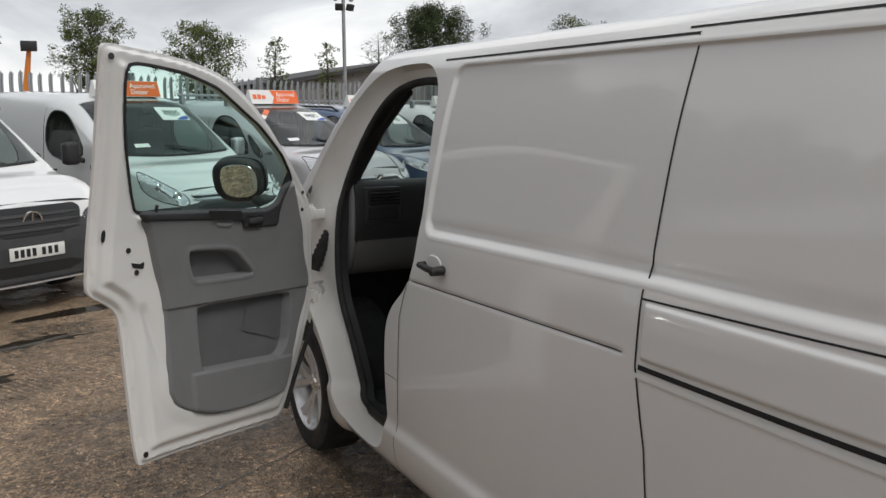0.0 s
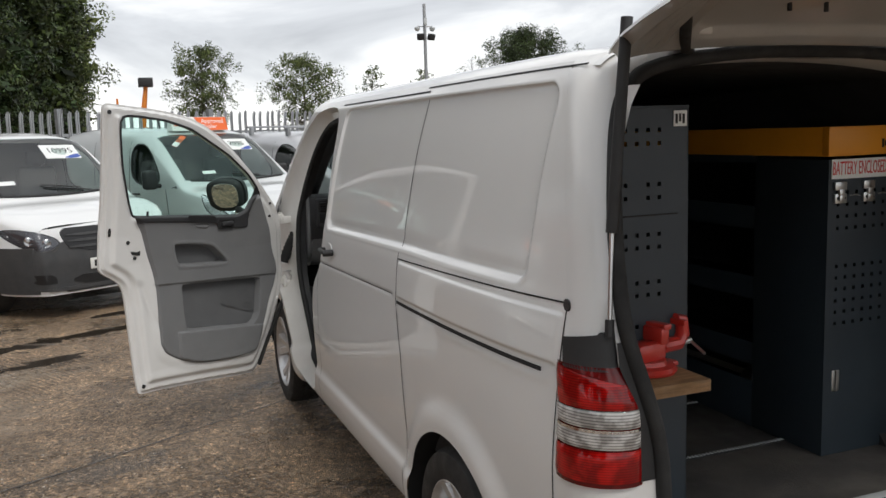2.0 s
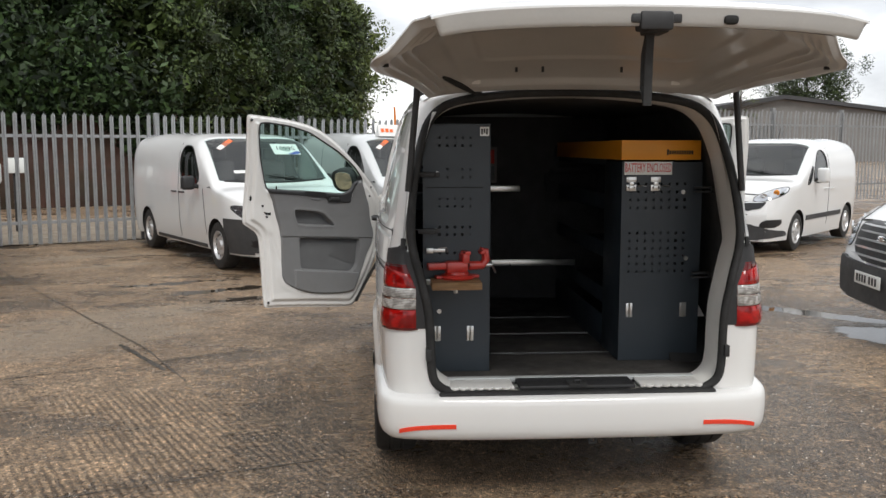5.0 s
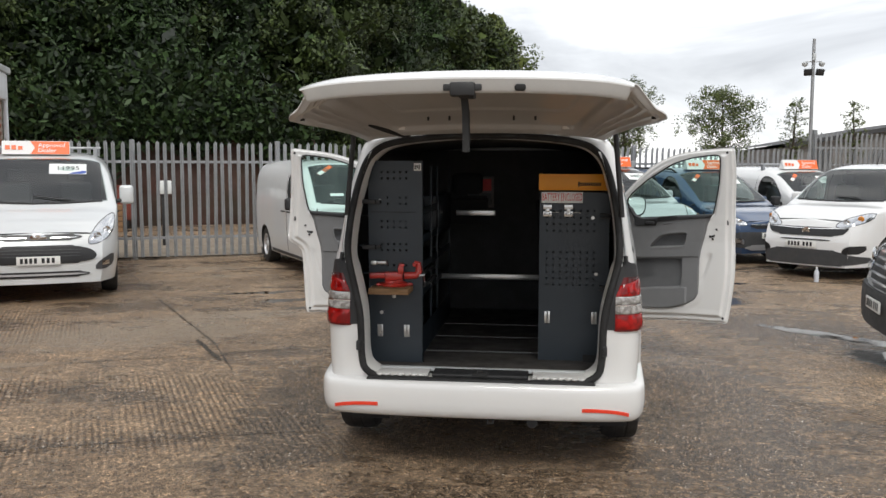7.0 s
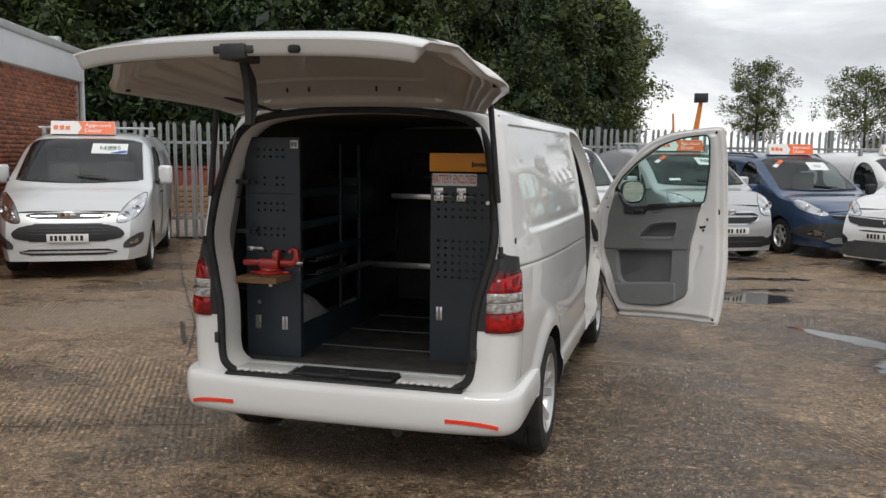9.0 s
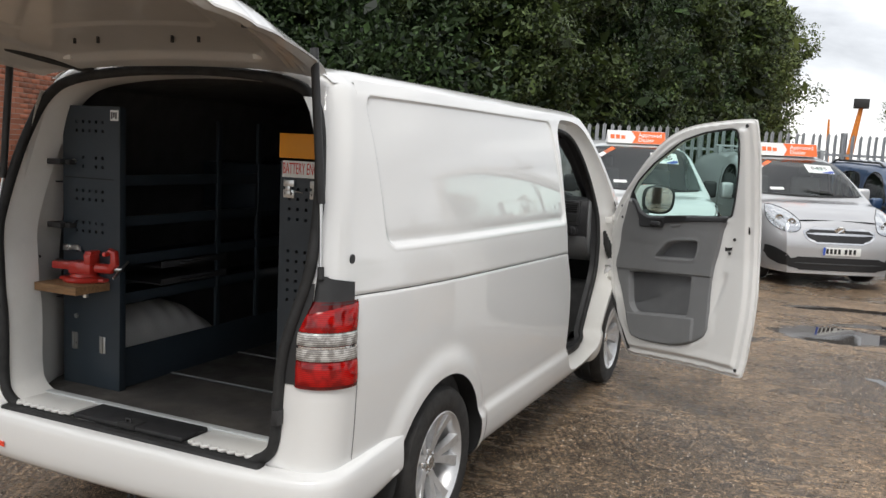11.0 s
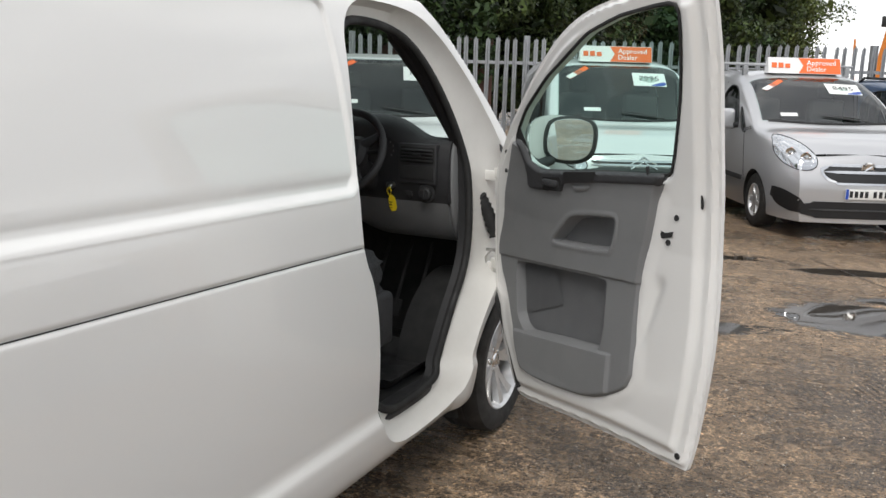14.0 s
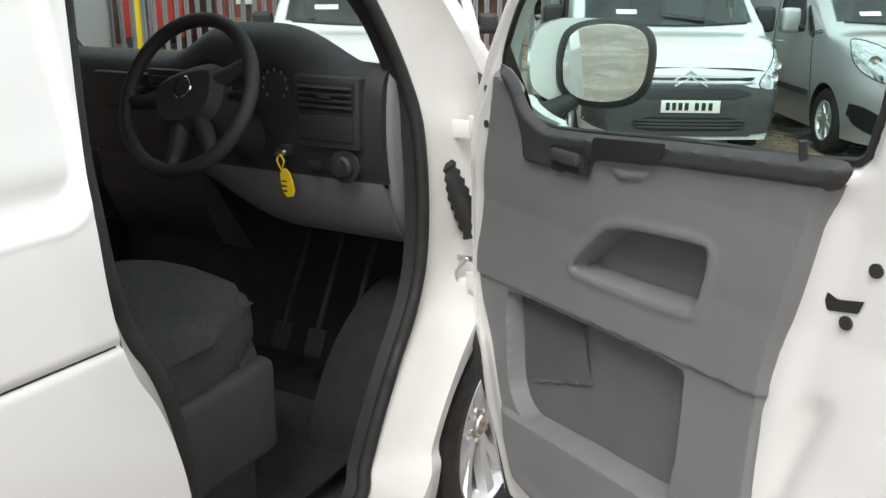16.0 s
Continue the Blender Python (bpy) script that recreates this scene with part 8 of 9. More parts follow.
def parked_car(s):
    """A van or car: front at y = 0, body running to +y, from a table of sizes."""
    L, W, H, zb = s["L"], s["W"] / 2, s["H"], s.get("zb", 0.20)
    ty, tz = zip(*s["top"])
    belt0, ex = s["belt"], s.get("ex", 3.2)
    kf, yc = s.get("kf", 0.30), s.get("yc", 0.75)
    lean0 = s.get("lean", 0.22)
    t = thing(s["name"], s["label"], s["cat"], pose(s["x"], s["y"], 0, 0, 0, s["a"]), "parked vehicles")
    body_mat = s["mat"]

    def top(y):
        return smooth_curve(ty, tz, np.clip(y, 0, L))

    def belt(y):
        return np.minimum(belt0, top(y) - 0.14)

    def wid(y):
        f = 1 - kf * (1 - np.clip(y / yc, 0, 1)) ** 2.6
        r = 1 - 0.10 * (1 - np.clip((L - y) / 0.5, 0, 1)) ** 2.2
        return W * f * r

    def halfw(y, z):
        b, tp, w = belt(y), top(y), wid(y)
        lo = w * (1 - 0.055 * np.clip((b - z) / (b - zb), 0, 1) ** 3)
        q = np.clip((z - b) / np.maximum(tp - b, 0.02), 0, 1)
        up = w * np.maximum(0, 1 - q**ex) ** (1 / ex)
        up = up * (1 - 0.06 * np.clip(q, 0, 1) * np.clip((tp - b) / 0.6, 0, 1))
        return np.where(z < b, lo, up)

    def lean(y, z):
        return lean0 * np.clip((z - 0.55) / 0.5, 0, 1.2) ** 1.6 * np.exp(-np.maximum(y, 0) / 0.5)

    def zof(y, v):
        b, tp = belt(y), top(y)
        th = np.clip((v - 0.45) / 0.55, 0, 1) * math.pi / 2
        return np.where(v < 0.45, zb + (b - zb) * v / 0.45, b + (tp - b) * np.sin(th) ** (2 / ex))

    def xof(y, z, v):
        b, tp, w = belt(y), top(y), wid(y)
        th = np.clip((v - 0.45) / 0.55, 0, 1) * math.pi / 2
        lo = w * (1 - 0.055 * np.clip((b - z) / (b - zb), 0, 1) ** 3)
        q = np.clip((z - b) / np.maximum(tp - b, 0.02), 0, 1)
        return np.where(v < 0.45, lo, w * np.cos(th) ** (2 / ex) * (1 - 0.06 * q * np.clip((tp - b) / 0.6, 0, 1)))

    arch_r = s["r"] + 0.045
    axles = (s["fa"], s["ra"])
    ws0, ws1 = s["screen"]
    wsx = s.get("screen_x", 0.80)

    def arch(y, z):
        return np.minimum(np.hypot(y - axles[0], z - s["r"]), np.hypot(y - axles[1], z - s["r"])) - arch_r

    def screen_sd(x, y):
        hw = np.interp(y, [ws0, ws1], [wid(np.array(ws0)) * (wsx + 0.07), wid(np.array(ws1)) * wsx - 0.02])
        bow = 0.10 * (x / W) ** 2
        return np.maximum(np.abs(x) - hw, np.maximum(ws0 + bow - y, y - ws1 - 0.4 * bow))

    panes = [chaikin(p, 2) for p in s["panes"]]

    def keep(u, v, side):
        y = u
        z = zof(y, v)
        x = xof(y, z, v)
        d = -arch(y, z)
        upper = v > 0.5
        sc = np.where(v > 0.62, screen_sd(x, y), 1.0)
        d = np.maximum(d, -np.minimum(sc, 1.0))
        for p in panes:
            d = np.maximum(d, -np.where((v > 0.40) & (z < top(y) - 0.08), sd_poly(p, y, z), 1.0))
        return d

    ys = np.unique(np.concatenate([np.linspace(0, 0.5, 16), np.linspace(0.5, 2.6, 76), np.linspace(2.6, L, 44)]))
    vs_ = np.concatenate([np.linspace(0, 0.45, 26), np.linspace(0.47, 1, 46)])
    halves = []
    for side in (-1, 1):
        halves.append(sheet(ys, vs_, lambda u, v: (side * xof(u, zof(u, v), v), u + lean(u, zof(u, v)), zof(u, v)), lambda u, v: keep(u, v, side)))
    cap_z = np.linspace(zb, float(top(np.array(0.0))), 24)
    cap = sheet(np.linspace(-1, 1, 24), cap_z, lambda a, z: (a * halfw(0 * a, z), -0.045 * (1 - a**2) + lean(0 * a, z), z))
    rear = sheet(np.linspace(-1, 1, 12), np.linspace(zb, float(top(np.array(L))), 16), lambda a, z: (a * halfw(0 * a + L, z), 0 * a + L, z))
    body = vf("body", join(*halves, cap, rear), body_mat, t, s["body_label"], 40)

    def front_y(x, z):
        """Where the nose lies at (x, z)."""
        lo, hi = np.zeros(np.shape(x)), np.full(np.shape(x), 1.6)
        h0 = halfw(lo, z)
        for _ in range(22):
            m_ = (lo + hi) / 2
            ok = halfw(m_, z) >= np.abs(x)
            hi, lo = np.where(ok, m_, hi), np.where(ok, lo, m_)
        y = np.where(np.abs(x) <= h0, -0.045 * (1 - np.clip(x / np.maximum(h0, 1e-3), -1, 1) ** 2), hi)
        return y + lean(np.maximum(y, 0), z)

    def nose(name, outline, mat_, lab="", lift=0.006, step=0.028, both=False, thick=0.05, parent=None, smooth_=2):
        for sd in ((-1, 1) if both else (1,)):
            P = chaikin([(sd * a, b) for a, b in outline], smooth_) if smooth_ else [(sd * a, b) for a, b in outline]
            X = [p[0] for p in P]
            Z = [p[1] for p in P]
            nu, nv = max(4, int((max(X) - min(X)) / step)), max(4, int((max(Z) - min(Z)) / step))
            g = sheet(np.linspace(min(X), max(X), nu), np.linspace(min(Z), max(Z), nv), lambda x, z: (x, front_y(x, z) - lift, z), lambda x, z: sd_poly(P, x, z), lambda x, z: (x, front_y(x, z) - lift + thick, z))
            ob = vf(name, g, mat_, parent or t, lab, 40)
        return ob

    # windscreen, panes
    wy = np.linspace(ws0 - 0.02, ws1 + 0.05, 24)

    def screen_at(y, x, up=0.004):
        w = wid(y) * (1 - 0.06 * np.clip((top(y) - belt(y)) / 0.6, 0, 1))
        q = np.maximum(0, 1 - (np.abs(x) / w) ** ex) ** (1 / ex)
        z = belt(y) + (top(y) - belt(y)) * q
        return x, y + lean(y, z), z + up

    sc = vf("windscreen", sheet(wy, np.linspace(-W * 0.95, W * 0.95, 30), screen_at, lambda y, x: screen_sd(x, y) - 0.012), SCREEN, t, "tinted windscreen", 0)
    sc.visible_shadow = False
    rubber = []
    vf("screen_base", tube([screen_at(np.array(ws0 + 0.10 * (x / W) ** 2 - 0.01), np.array(x), 0.004) for x in np.linspace(-W * 0.80, W * 0.80, 20)], 0.018, 6), BLACK, t, "black scuttle strip", 60)
    for k_, (p, sd) in enumerate((p, sd) for p in panes for sd in (-1, 1)):
        Y = [q[0] for q in p]
        Z = [q[1] for q in p]
        g = vf("side_window", sheet(np.linspace(min(Y) - 0.01, max(Y) + 0.01, 24), np.linspace(min(Z) - 0.01, max(Z) + 0.01, 18), lambda y, z: (sd * (halfw(y, z) - 0.004), y + lean(y, z), z), lambda y, z: sd_poly(p, y, z) - 0.010), s.get("pane_mat", SCREEN), t, "dark side window", 0)
        vf("window_rubber", tube([(sd * (float(halfw(np.array(a), np.array(b))) + 0.001), a + float(lean(np.array(a), np.array(b))), b) for a, b in p], 0.009, 5, True), BLACK, g)
    # dark cabin
    yb = ws1 + s.get("cab", 0.9)
    cab = vf("cabin", join(block(-W * 0.82, W * 0.82, ws0 + 0.12, ws0 + 0.62, belt0 - 0.12, belt0 + 0.02, 0.06, 3), block(-W * 0.86, W * 0.86, ws0, yb, 0.35, 0.40, 0.01), block(-W * 0.80, W * 0.80, yb, yb + 0.02, 0.4, H - 0.12, 0.005)), DASH, t, "dark cabin with dashboard")
    for x in (-0.42, 0.42):
        vf("seat", join(block(x - 0.23, x + 0.23, ws1 + 0.30, ws1 + 0.45, belt0 - 0.25, belt0 + 0.38, 0.05, 3), block(x - 0.12, x + 0.12, ws1 + 0.33, ws1 + 0.42, belt0 + 0.40, belt0 + 0.58, 0.04, 3)), FABRIC, t, "dark seat")
    # wheels and arches
    ty_m, rm_m, bk_m, sl_m = steel_wheel_meshes(s["r"], s["rim"], s["wheel"], s.get("rim_mat", ALLOY))
    for sd in (-1, 1):
        for ya in axles:
            w = put("wheel", bk_m, None, t, "road wheel", Matrix.Translation((sd * (W * 0.985 - 0.125), ya, s["r"])) @ Matrix.Diagonal((sd, 1, 1, 1)))
            put("tyre", ty_m, None, w, "black tyre")
            put("rim", rm_m, None, w, s["rim_label"])
            if sl_m:
                for q in range(12):
                    a = 2 * math.pi * q / 12
                    put("vent_hole", sl_m, None, w, "", pose(0, (s["rim"] - 0.058) * math.cos(a), (s["rim"] - 0.058) * math.sin(a)))
            pts = []
            for i in range(21):
                a = math.pi * (-0.08 + 1.16 * i / 20)
                yy, zz = ya + arch_r * math.cos(a), max(zb, s["r"] + arch_r * math.sin(a))
                xo = float(halfw(np.array(yy), np.array(zz)))
                pts += [(sd * (xo - 0.004), yy + float(lean(np.array(yy), np.array(zz))), zz), (sd * (W * 0.55), yy, zz), (sd * W * 0.55, ya, s["r"])]
            vf("arch_liner", (pts, [q for i in range(20) for q in ((3 * i, 3 * i + 1, 3 * i + 4, 3 * i + 3), (3 * i + 1, 3 * i + 2, 3 * i + 5, 3 * i + 4))]), GAP, t)
    vf("underside", block(-W * 0.80, W * 0.80, 0.25, L - 0.2, zb - 0.01, zb + 0.08, 0.02), GAP, t, "dark underside")
    # lower bumper moulding and sills
    for nm, ol, mt, lab, lf in s["nose"]:
        nose(nm, ol, mt, lab, lf)
    for nm, ol, mt, lab, lf in s.get("nose2", ()):
        nose(nm, ol, mt, lab, lf, 0.022, True)
    # headlamps: bright bowl under a clear cover, with two round reflectors
    hl = s["lamp"]
    lcx, lcz = sum(q[0] for q in hl) / len(hl), sum(q[1] for q in hl) / len(hl)
    hl = [(min(lcx + (a - lcx) * 1.15, W * 0.97), lcz + (b - lcz) * 1.25) for a, b in hl]
    for sd in (-1, 1):
        P = chaikin([(sd * a, b) for a, b in hl], 2)
        X, Z = [p[0] for p in P], [p[1] for p in P]
        gx_, gz_ = np.linspace(min(X), max(X), 16), np.linspace(min(Z), max(Z), 12)
        lampo = vf("headlamp", sheet(gx_, gz_, lambda x, z: (x, front_y(x, z) - 0.004 + 0 * x, z), lambda x, z: sd_poly(P, x, z)), CHROME if s.get("lamp_dark") is None else s["lamp_dark"], t, "clear headlamp", 0)
        for fx, fz, rr in s["bulbs"]:
            yy = float(front_y(np.array(fx), np.array(fz)))
            vf("reflector", move(lathe([(rr, 0.0), (rr * 0.96, 0.014), (rr * 0.8, 0.004), (rr * 0.4, -0.006), (rr * 0.3, 0.006), (0.0, 0.008)], 20), pose(sd * fx, yy - 0.012, fz, 0, 0, -90 + sd * 28)), CHROME, lampo, "round reflector", 40)
        if s.get("amber"):
            fx, fz = s["amber"]
            yy = float(front_y(np.array(fx), np.array(fz)))
            vf("indicator", move(lathe([(0.05, 0.0), (0.04, 0.012), (0.0, 0.016)], 14), pose(sd * fx, yy - 0.012, fz, 0, 0, -90 + sd * 40)), LENS_AMBER, lampo, "amber indicator", 40)
        cv = vf("lamp_cover", sheet(gx_, gz_, lambda x, z: (x, front_y(x, z) - 0.026 * sstep(0.0, 0.03, -sd_poly(P, x, z)) - 0.004, z), lambda x, z: sd_poly(P, x, z)), LAMP_GLASS, lampo, "clear lamp cover", 0)
        cv.visible_shadow = False
        vf("lamp_edge", tube([(a, float(front_y(np.array(a), np.array(b))) - 0.004, b) for a, b in P], 0.005, 5, True), GAP, lampo)
    # number plate with plain bars
    if s.get("plate"):
        px, pz = s["plate"]
        py = float(front_y(np.array(px), np.array(pz))) - s.get("plate_out", 0.014)
        pm = pose(px, py, pz, 90, 0, 0)
        pl = vf("number_plate", block(-0.26, 0.26, -0.055, 0.055, 0, 0.008, 0.002), PLATE_W, t, "white number plate", 40, pm)
        xs_ = [-0.20, -0.145, -0.09, -0.035, 0.055, 0.115, 0.175]
        for xx in xs_:
            vf("plate_bar", block(xx - 0.018, xx + 0.018, -0.034, 0.034, 0.008, 0.0095, 0.0005, 1), INK, pl)
        if s.get("plate_blue"):
            vf("plate_band", block(-0.258, -0.225, -0.053, 0.053, 0.008, 0.0092, 0.0005, 1), PLATE_B, pl, "blue band")
    # bonnet line, wipers, mirrors, handles, aerial
    for sgn in (-1, 1):
        bx = sgn * -1
        base = screen_at(np.array(ws0 + 0.02), np.array(0.45 * bx), 0.02)
        tip = screen_at(np.array(ws0 + 0.10), np.array(0.45 * bx - 0.52), 0.022)
        if sgn == 1 or s.get("wipers", 2) == 2:
            vf("wiper", join(tube([base, tip], 0.008, 6), tube([screen_at(np.array(ws0 + 0.055), np.array(0.45 * bx - 0.10), 0.028), screen_at(np.array(ws0 + 0.13), np.array(0.45 * bx - 0.55), 0.026)], 0.006, 5)), BLACK, t, "black wiper arm")
        my = ws0 + s.get("mirror_y", 0.45)
        mz = belt0 + s.get("mirror_z", 0.10)
        mx_ = float(halfw(np.array(my), np.array(belt0)))
        mir = vf("door_mirror", tube([(sgn * (mx_ - 0.02), my, mz - 0.06), (sgn * (mx_ + 0.07), my - 0.01, mz - 0.04)], 0.03, 8), BLACK, t, "door mirror")
        vf("mirror_housing", move(block(-0.10, 0.10, -0.05, 0.06, -0.10, 0.10 + s.get("mirror_h", 0.0), 0.045, 4), pose(sgn * (mx_ + 0.14), my, mz, 0, 0, sgn * -12)), s.get("mirror_mat", BLACK), mir, "mirror housing", 50)
        vf("mirror_glass", move(block(-0.085, 0.085, 0.058, 0.064, -0.085, 0.085 + s.get("mirror_h", 0.0), 0.002), pose(sgn * (mx_ + 0.14), my, mz, 0, 0, sgn * -12)), MIRROR, mir)
        for hy, hz in s.get("handles", ()):
            hx_ = float(halfw(np.array(hy), np.array(hz)))
            vf("door_handle", tube([(sgn * (hx_ - 0.005), hy - 0.09, hz), (sgn * (hx_ + 0.028), hy - 0.06, hz), (sgn * (hx_ + 0.028), hy + 0.06, hz), (sgn * (hx_ - 0.005), hy + 0.09, hz)], 0.013, 6), s.get("handle_mat", BLACK), t, "door handle")
        for line in s.get("lines", ()):
            pts = []
            for (a, b), (c, d) in zip(line[:-1], line[1:]):
                for q in np.linspace(0, 1, 12):
                    yy, zz = a + (c - a) * q, b + (d - b) * q
                    pts.append((sgn * (float(halfw(np.array(yy), np.array(zz))) + 0.001), yy + float(lean(np.array(yy), np.array(zz))), zz))
            vf("panel_line", tube(pts, 0.0045, 4), GAP, t)
        for (y0_, y1_, z0_, z1_) in s.get("mould", ()):
            vf("side_moulding", sheet(np.linspace(y0_, y1_, 30), np.linspace(z0_, z1_, 4), lambda y, z: (sgn * (halfw(y, z) + 0.012), y, z), lambda y, z: -arch(y, z) + 0.01, lambda y, z: (sgn * (halfw(y, z) - 0.01), y, z)), BUMPER, t, "dark side moulding", 40)
        if s.get("rails"):
            y0_, y1_ = s["rails"]
            rx = wid(np.array(2.5)) * 0.74
            zr = lambda q: float(screen_at(np.array(q), np.array(float(rx)), 0)[2])
            vf("roof_rail", tube([(sgn * rx, y0_, zr(y0_)), (sgn * rx, y0_ + 0.15, zr(y0_ + 0.15) + 0.05), (sgn * rx, y1_ - 0.15, zr(y1_ - 0.15) + 0.05), (sgn * rx, y1_, zr(y1_))], 0.02, 6), BLACK, t, "dark roof rail")
    if s.get("bars"):
        for yy in s["bars"]:
            zt_ = float(top(np.array(yy))) + 0.07
            vf("roof_bar", join(tube([(-W * 0.80, yy, zt_), (W * 0.80, yy, zt_)], 0.018, 8), *[block(q * W * 0.72 - 0.03, q * W * 0.72 + 0.03, yy - 0.04, yy + 0.04, zt_ - 0.14, zt_ - 0.01, 0.01) for q in (-1, 1)]), GALV, t, "roof bar")
    if s.get("aerial"):
        yy = s["aerial"]
        zt_ = float(top(np.array(yy)))
        vf("aerial", tube([(0, yy, zt_ - 0.01), (0, yy + 0.12, zt_ + 0.20)], [0.012, 0.004], 6), BLACK, t, "short black aerial")
    # stickers inside the screen
    for nm, sx_, sy_, w_, h_, mt, text, tilt in s.get("stickers", ()):
        if nm == "price_card":
            w_, h_ = w_ * 1.2, h_ * 1.25
        p0 = Vector(screen_at(np.array(sy_ - 0.05), np.array(sx_), -0.012))
        p1 = Vector(screen_at(np.array(sy_ + 0.05), np.array(sx_), -0.012))
        px_ = Vector(screen_at(np.array(sy_), np.array(sx_ + 0.05), -0.012)) - Vector(screen_at(np.array(sy_), np.array(sx_ - 0.05), -0.012))
        fr_ = axes((p0 + p1) / 2 + Vector((0, 0, 0.016)), px_, p1 - p0) @ pose(0, 0, 0, 0, 0, tilt)
        st = vf(nm, block(-w_ / 2, w_ / 2, -h_ / 2, h_ / 2, -0.002, 0.0, 0.0005, 1), mt, t, "sticker in the windscreen", 40, fr_)
        if text:
            lettering("sticker_text", text, h_ * 0.52, INK, st, pose(0, 0.015, 0.0008), 0.0003, "black price figures")
            vf("sticker_band", move(slab(chaikin([(-0.02, -h_ / 2 + 0.004), (w_ / 2 - 0.004, -h_ / 2 + 0.004), (w_ / 2 - 0.004, -h_ * 0.12), (w_ * 0.2, -h_ * 0.3)], 2), 0.0012, 0.0004), pose(0, 0, 0.0)), CARD_BLUE, st, "blue printed corner")
        elif mt is ORANGE:
            vf("sticker_mark", block(-w_ / 2, -w_ * 0.12, -h_ / 2, h_ / 2, 0.0, 0.0012, 0.0004, 1), SIGN_W, st, "white end")
    # roof sign
    if s.get("sign"):
        sy_ = s["sign"]
        zt_ = float(top(np.array(sy_))) + 0.012
        sgm = pose(s["x"], s["y"], 0, 0, 0, s["a"]) @ pose(s.get("sign_x", 0.0), sy_, zt_)
        sg_ = thing("roof_sign", "orange and white dealer sign on the van roof", "sign", sgm, "dealer roof signs")
        prism = ([(-0.46, -0.05, 0), (0.46, -0.05, 0), (0.46, 0.12, 0), (-0.46, 0.12, 0), (-0.46, 0.02, 0.20), (0.46, 0.02, 0.20), (0.46, 0.05, 0.20), (-0.46, 0.05, 0.20)], [(0, 1, 5, 4), (1, 2, 6, 5), (2, 3, 7, 6), (3, 0, 4, 7), (4, 5, 6, 7), (3, 2, 1, 0)])
        bd = vf("sign_body", prism, SIGN_W, sg_, "white wedge-shaped body")
        fr_ = axes((0, -0.0165, 0.10), (1, 0, 0), (0, 0.07, 0.20))
        vf("orange_face", move(slab([(-0.075, -0.100), (0.456, -0.100), (0.456, 0.100), (-0.075, 0.100), (-0.015, 0.0)], 0.003, 0.001), fr_), ORANGE, bd, "orange arrow-cut face")
        for i, line in enumerate(("Approved", "Dealer")):
            lettering("sign_text", line, 0.092, SIGN_INK, bd, fr_ @ pose(0.215 if i == 0 else 0.150, 0.038 - 0.082 * i, 0.0036), 0.0004, "white lettering")
        for q in range(3):
            x0_ = -0.385 + 0.085 * q
            vf("brand_shape", move(block(x0_ - 0.032, x0_ + 0.032, -0.034, 0.034 - 0.012 * (q == 2), 0.002, 0.006, 0.002, 1), fr_), ORANGE, bd, "plain orange block mark")
    if s.get("badge"):
        bx_, bz_, br_, bm_ = s["badge"]
        yy = float(front_y(np.array(bx_), np.array(bz_)))
        rot = pose(bx_, yy - 0.012, bz_, 0, 0, -90) @ pose(0, 0, 0, 0, 8, 0)
        if bm_ == "ring":
            vf("badge", move(join(lathe([(br_, 0), (br_, 0.014), (br_ * 0.86, 0.014), (br_ * 0.84, 0.0)], 28), *[tube([(0.008, 0, 0), (0.008, br_ * 0.86 * math.sin(a), br_ * 0.86 * math.cos(a))], [0.010, 0.004], 6) for a in (0, 2.094, 4.188)]), rot), CHROME, t, "round chrome badge", 40)
        elif bm_ == "oval":
            vf("badge", move(lathe([(0, 0.012), (br_ * 0.8, 0.010), (br_, 0.0)], 28), rot @ Matrix.Diagonal((1, 1.0, 0.45, 1)) @ pose(0, 0, 0)), CHROME, t, "oval badge", 40)
        elif bm_ == "disc":
            vf("badge", move(join(lathe([(0, 0.006), (br_ * 0.7, 0.006), (br_ * 0.74, 0.014), (br_, 0.010), (br_, 0.0)], 28), tube([(0.01, -br_ * 0.5, -br_ * 0.35), (0.01, 0, 0.0), (0.01, br_ * 0.5, br_ * 0.35)], 0.008, 6)), rot), CHROME, t, "round chrome badge", 40)
        else:
            for q in (0, 1):
                pts = [(-br_ * 1.2, -0.02), (-br_ * 0.3, 0.035), (0, 0.06), (br_ * 0.3, 0.035), (br_ * 1.2, -0.02)]
                vf("badge", tube([(bx_ + a, float(front_y(np.array(bx_ + a), np.array(bz_ + b - 0.05 * q))) - 0.014, bz_ + b - 0.05 * q) for a, b in pts], 0.010, 6), CHROME, t, "chrome chevron badge", 60)
    return t


DARKLAMP = surface("dark_lamp_bowl", (0.10, 0.10, 0.11), 0.25, 0.6)
GRILLE = surface("black_grille", (0.014, 0.014, 0.015), 0.4, vary=0.1)


A0 = FENCE_A
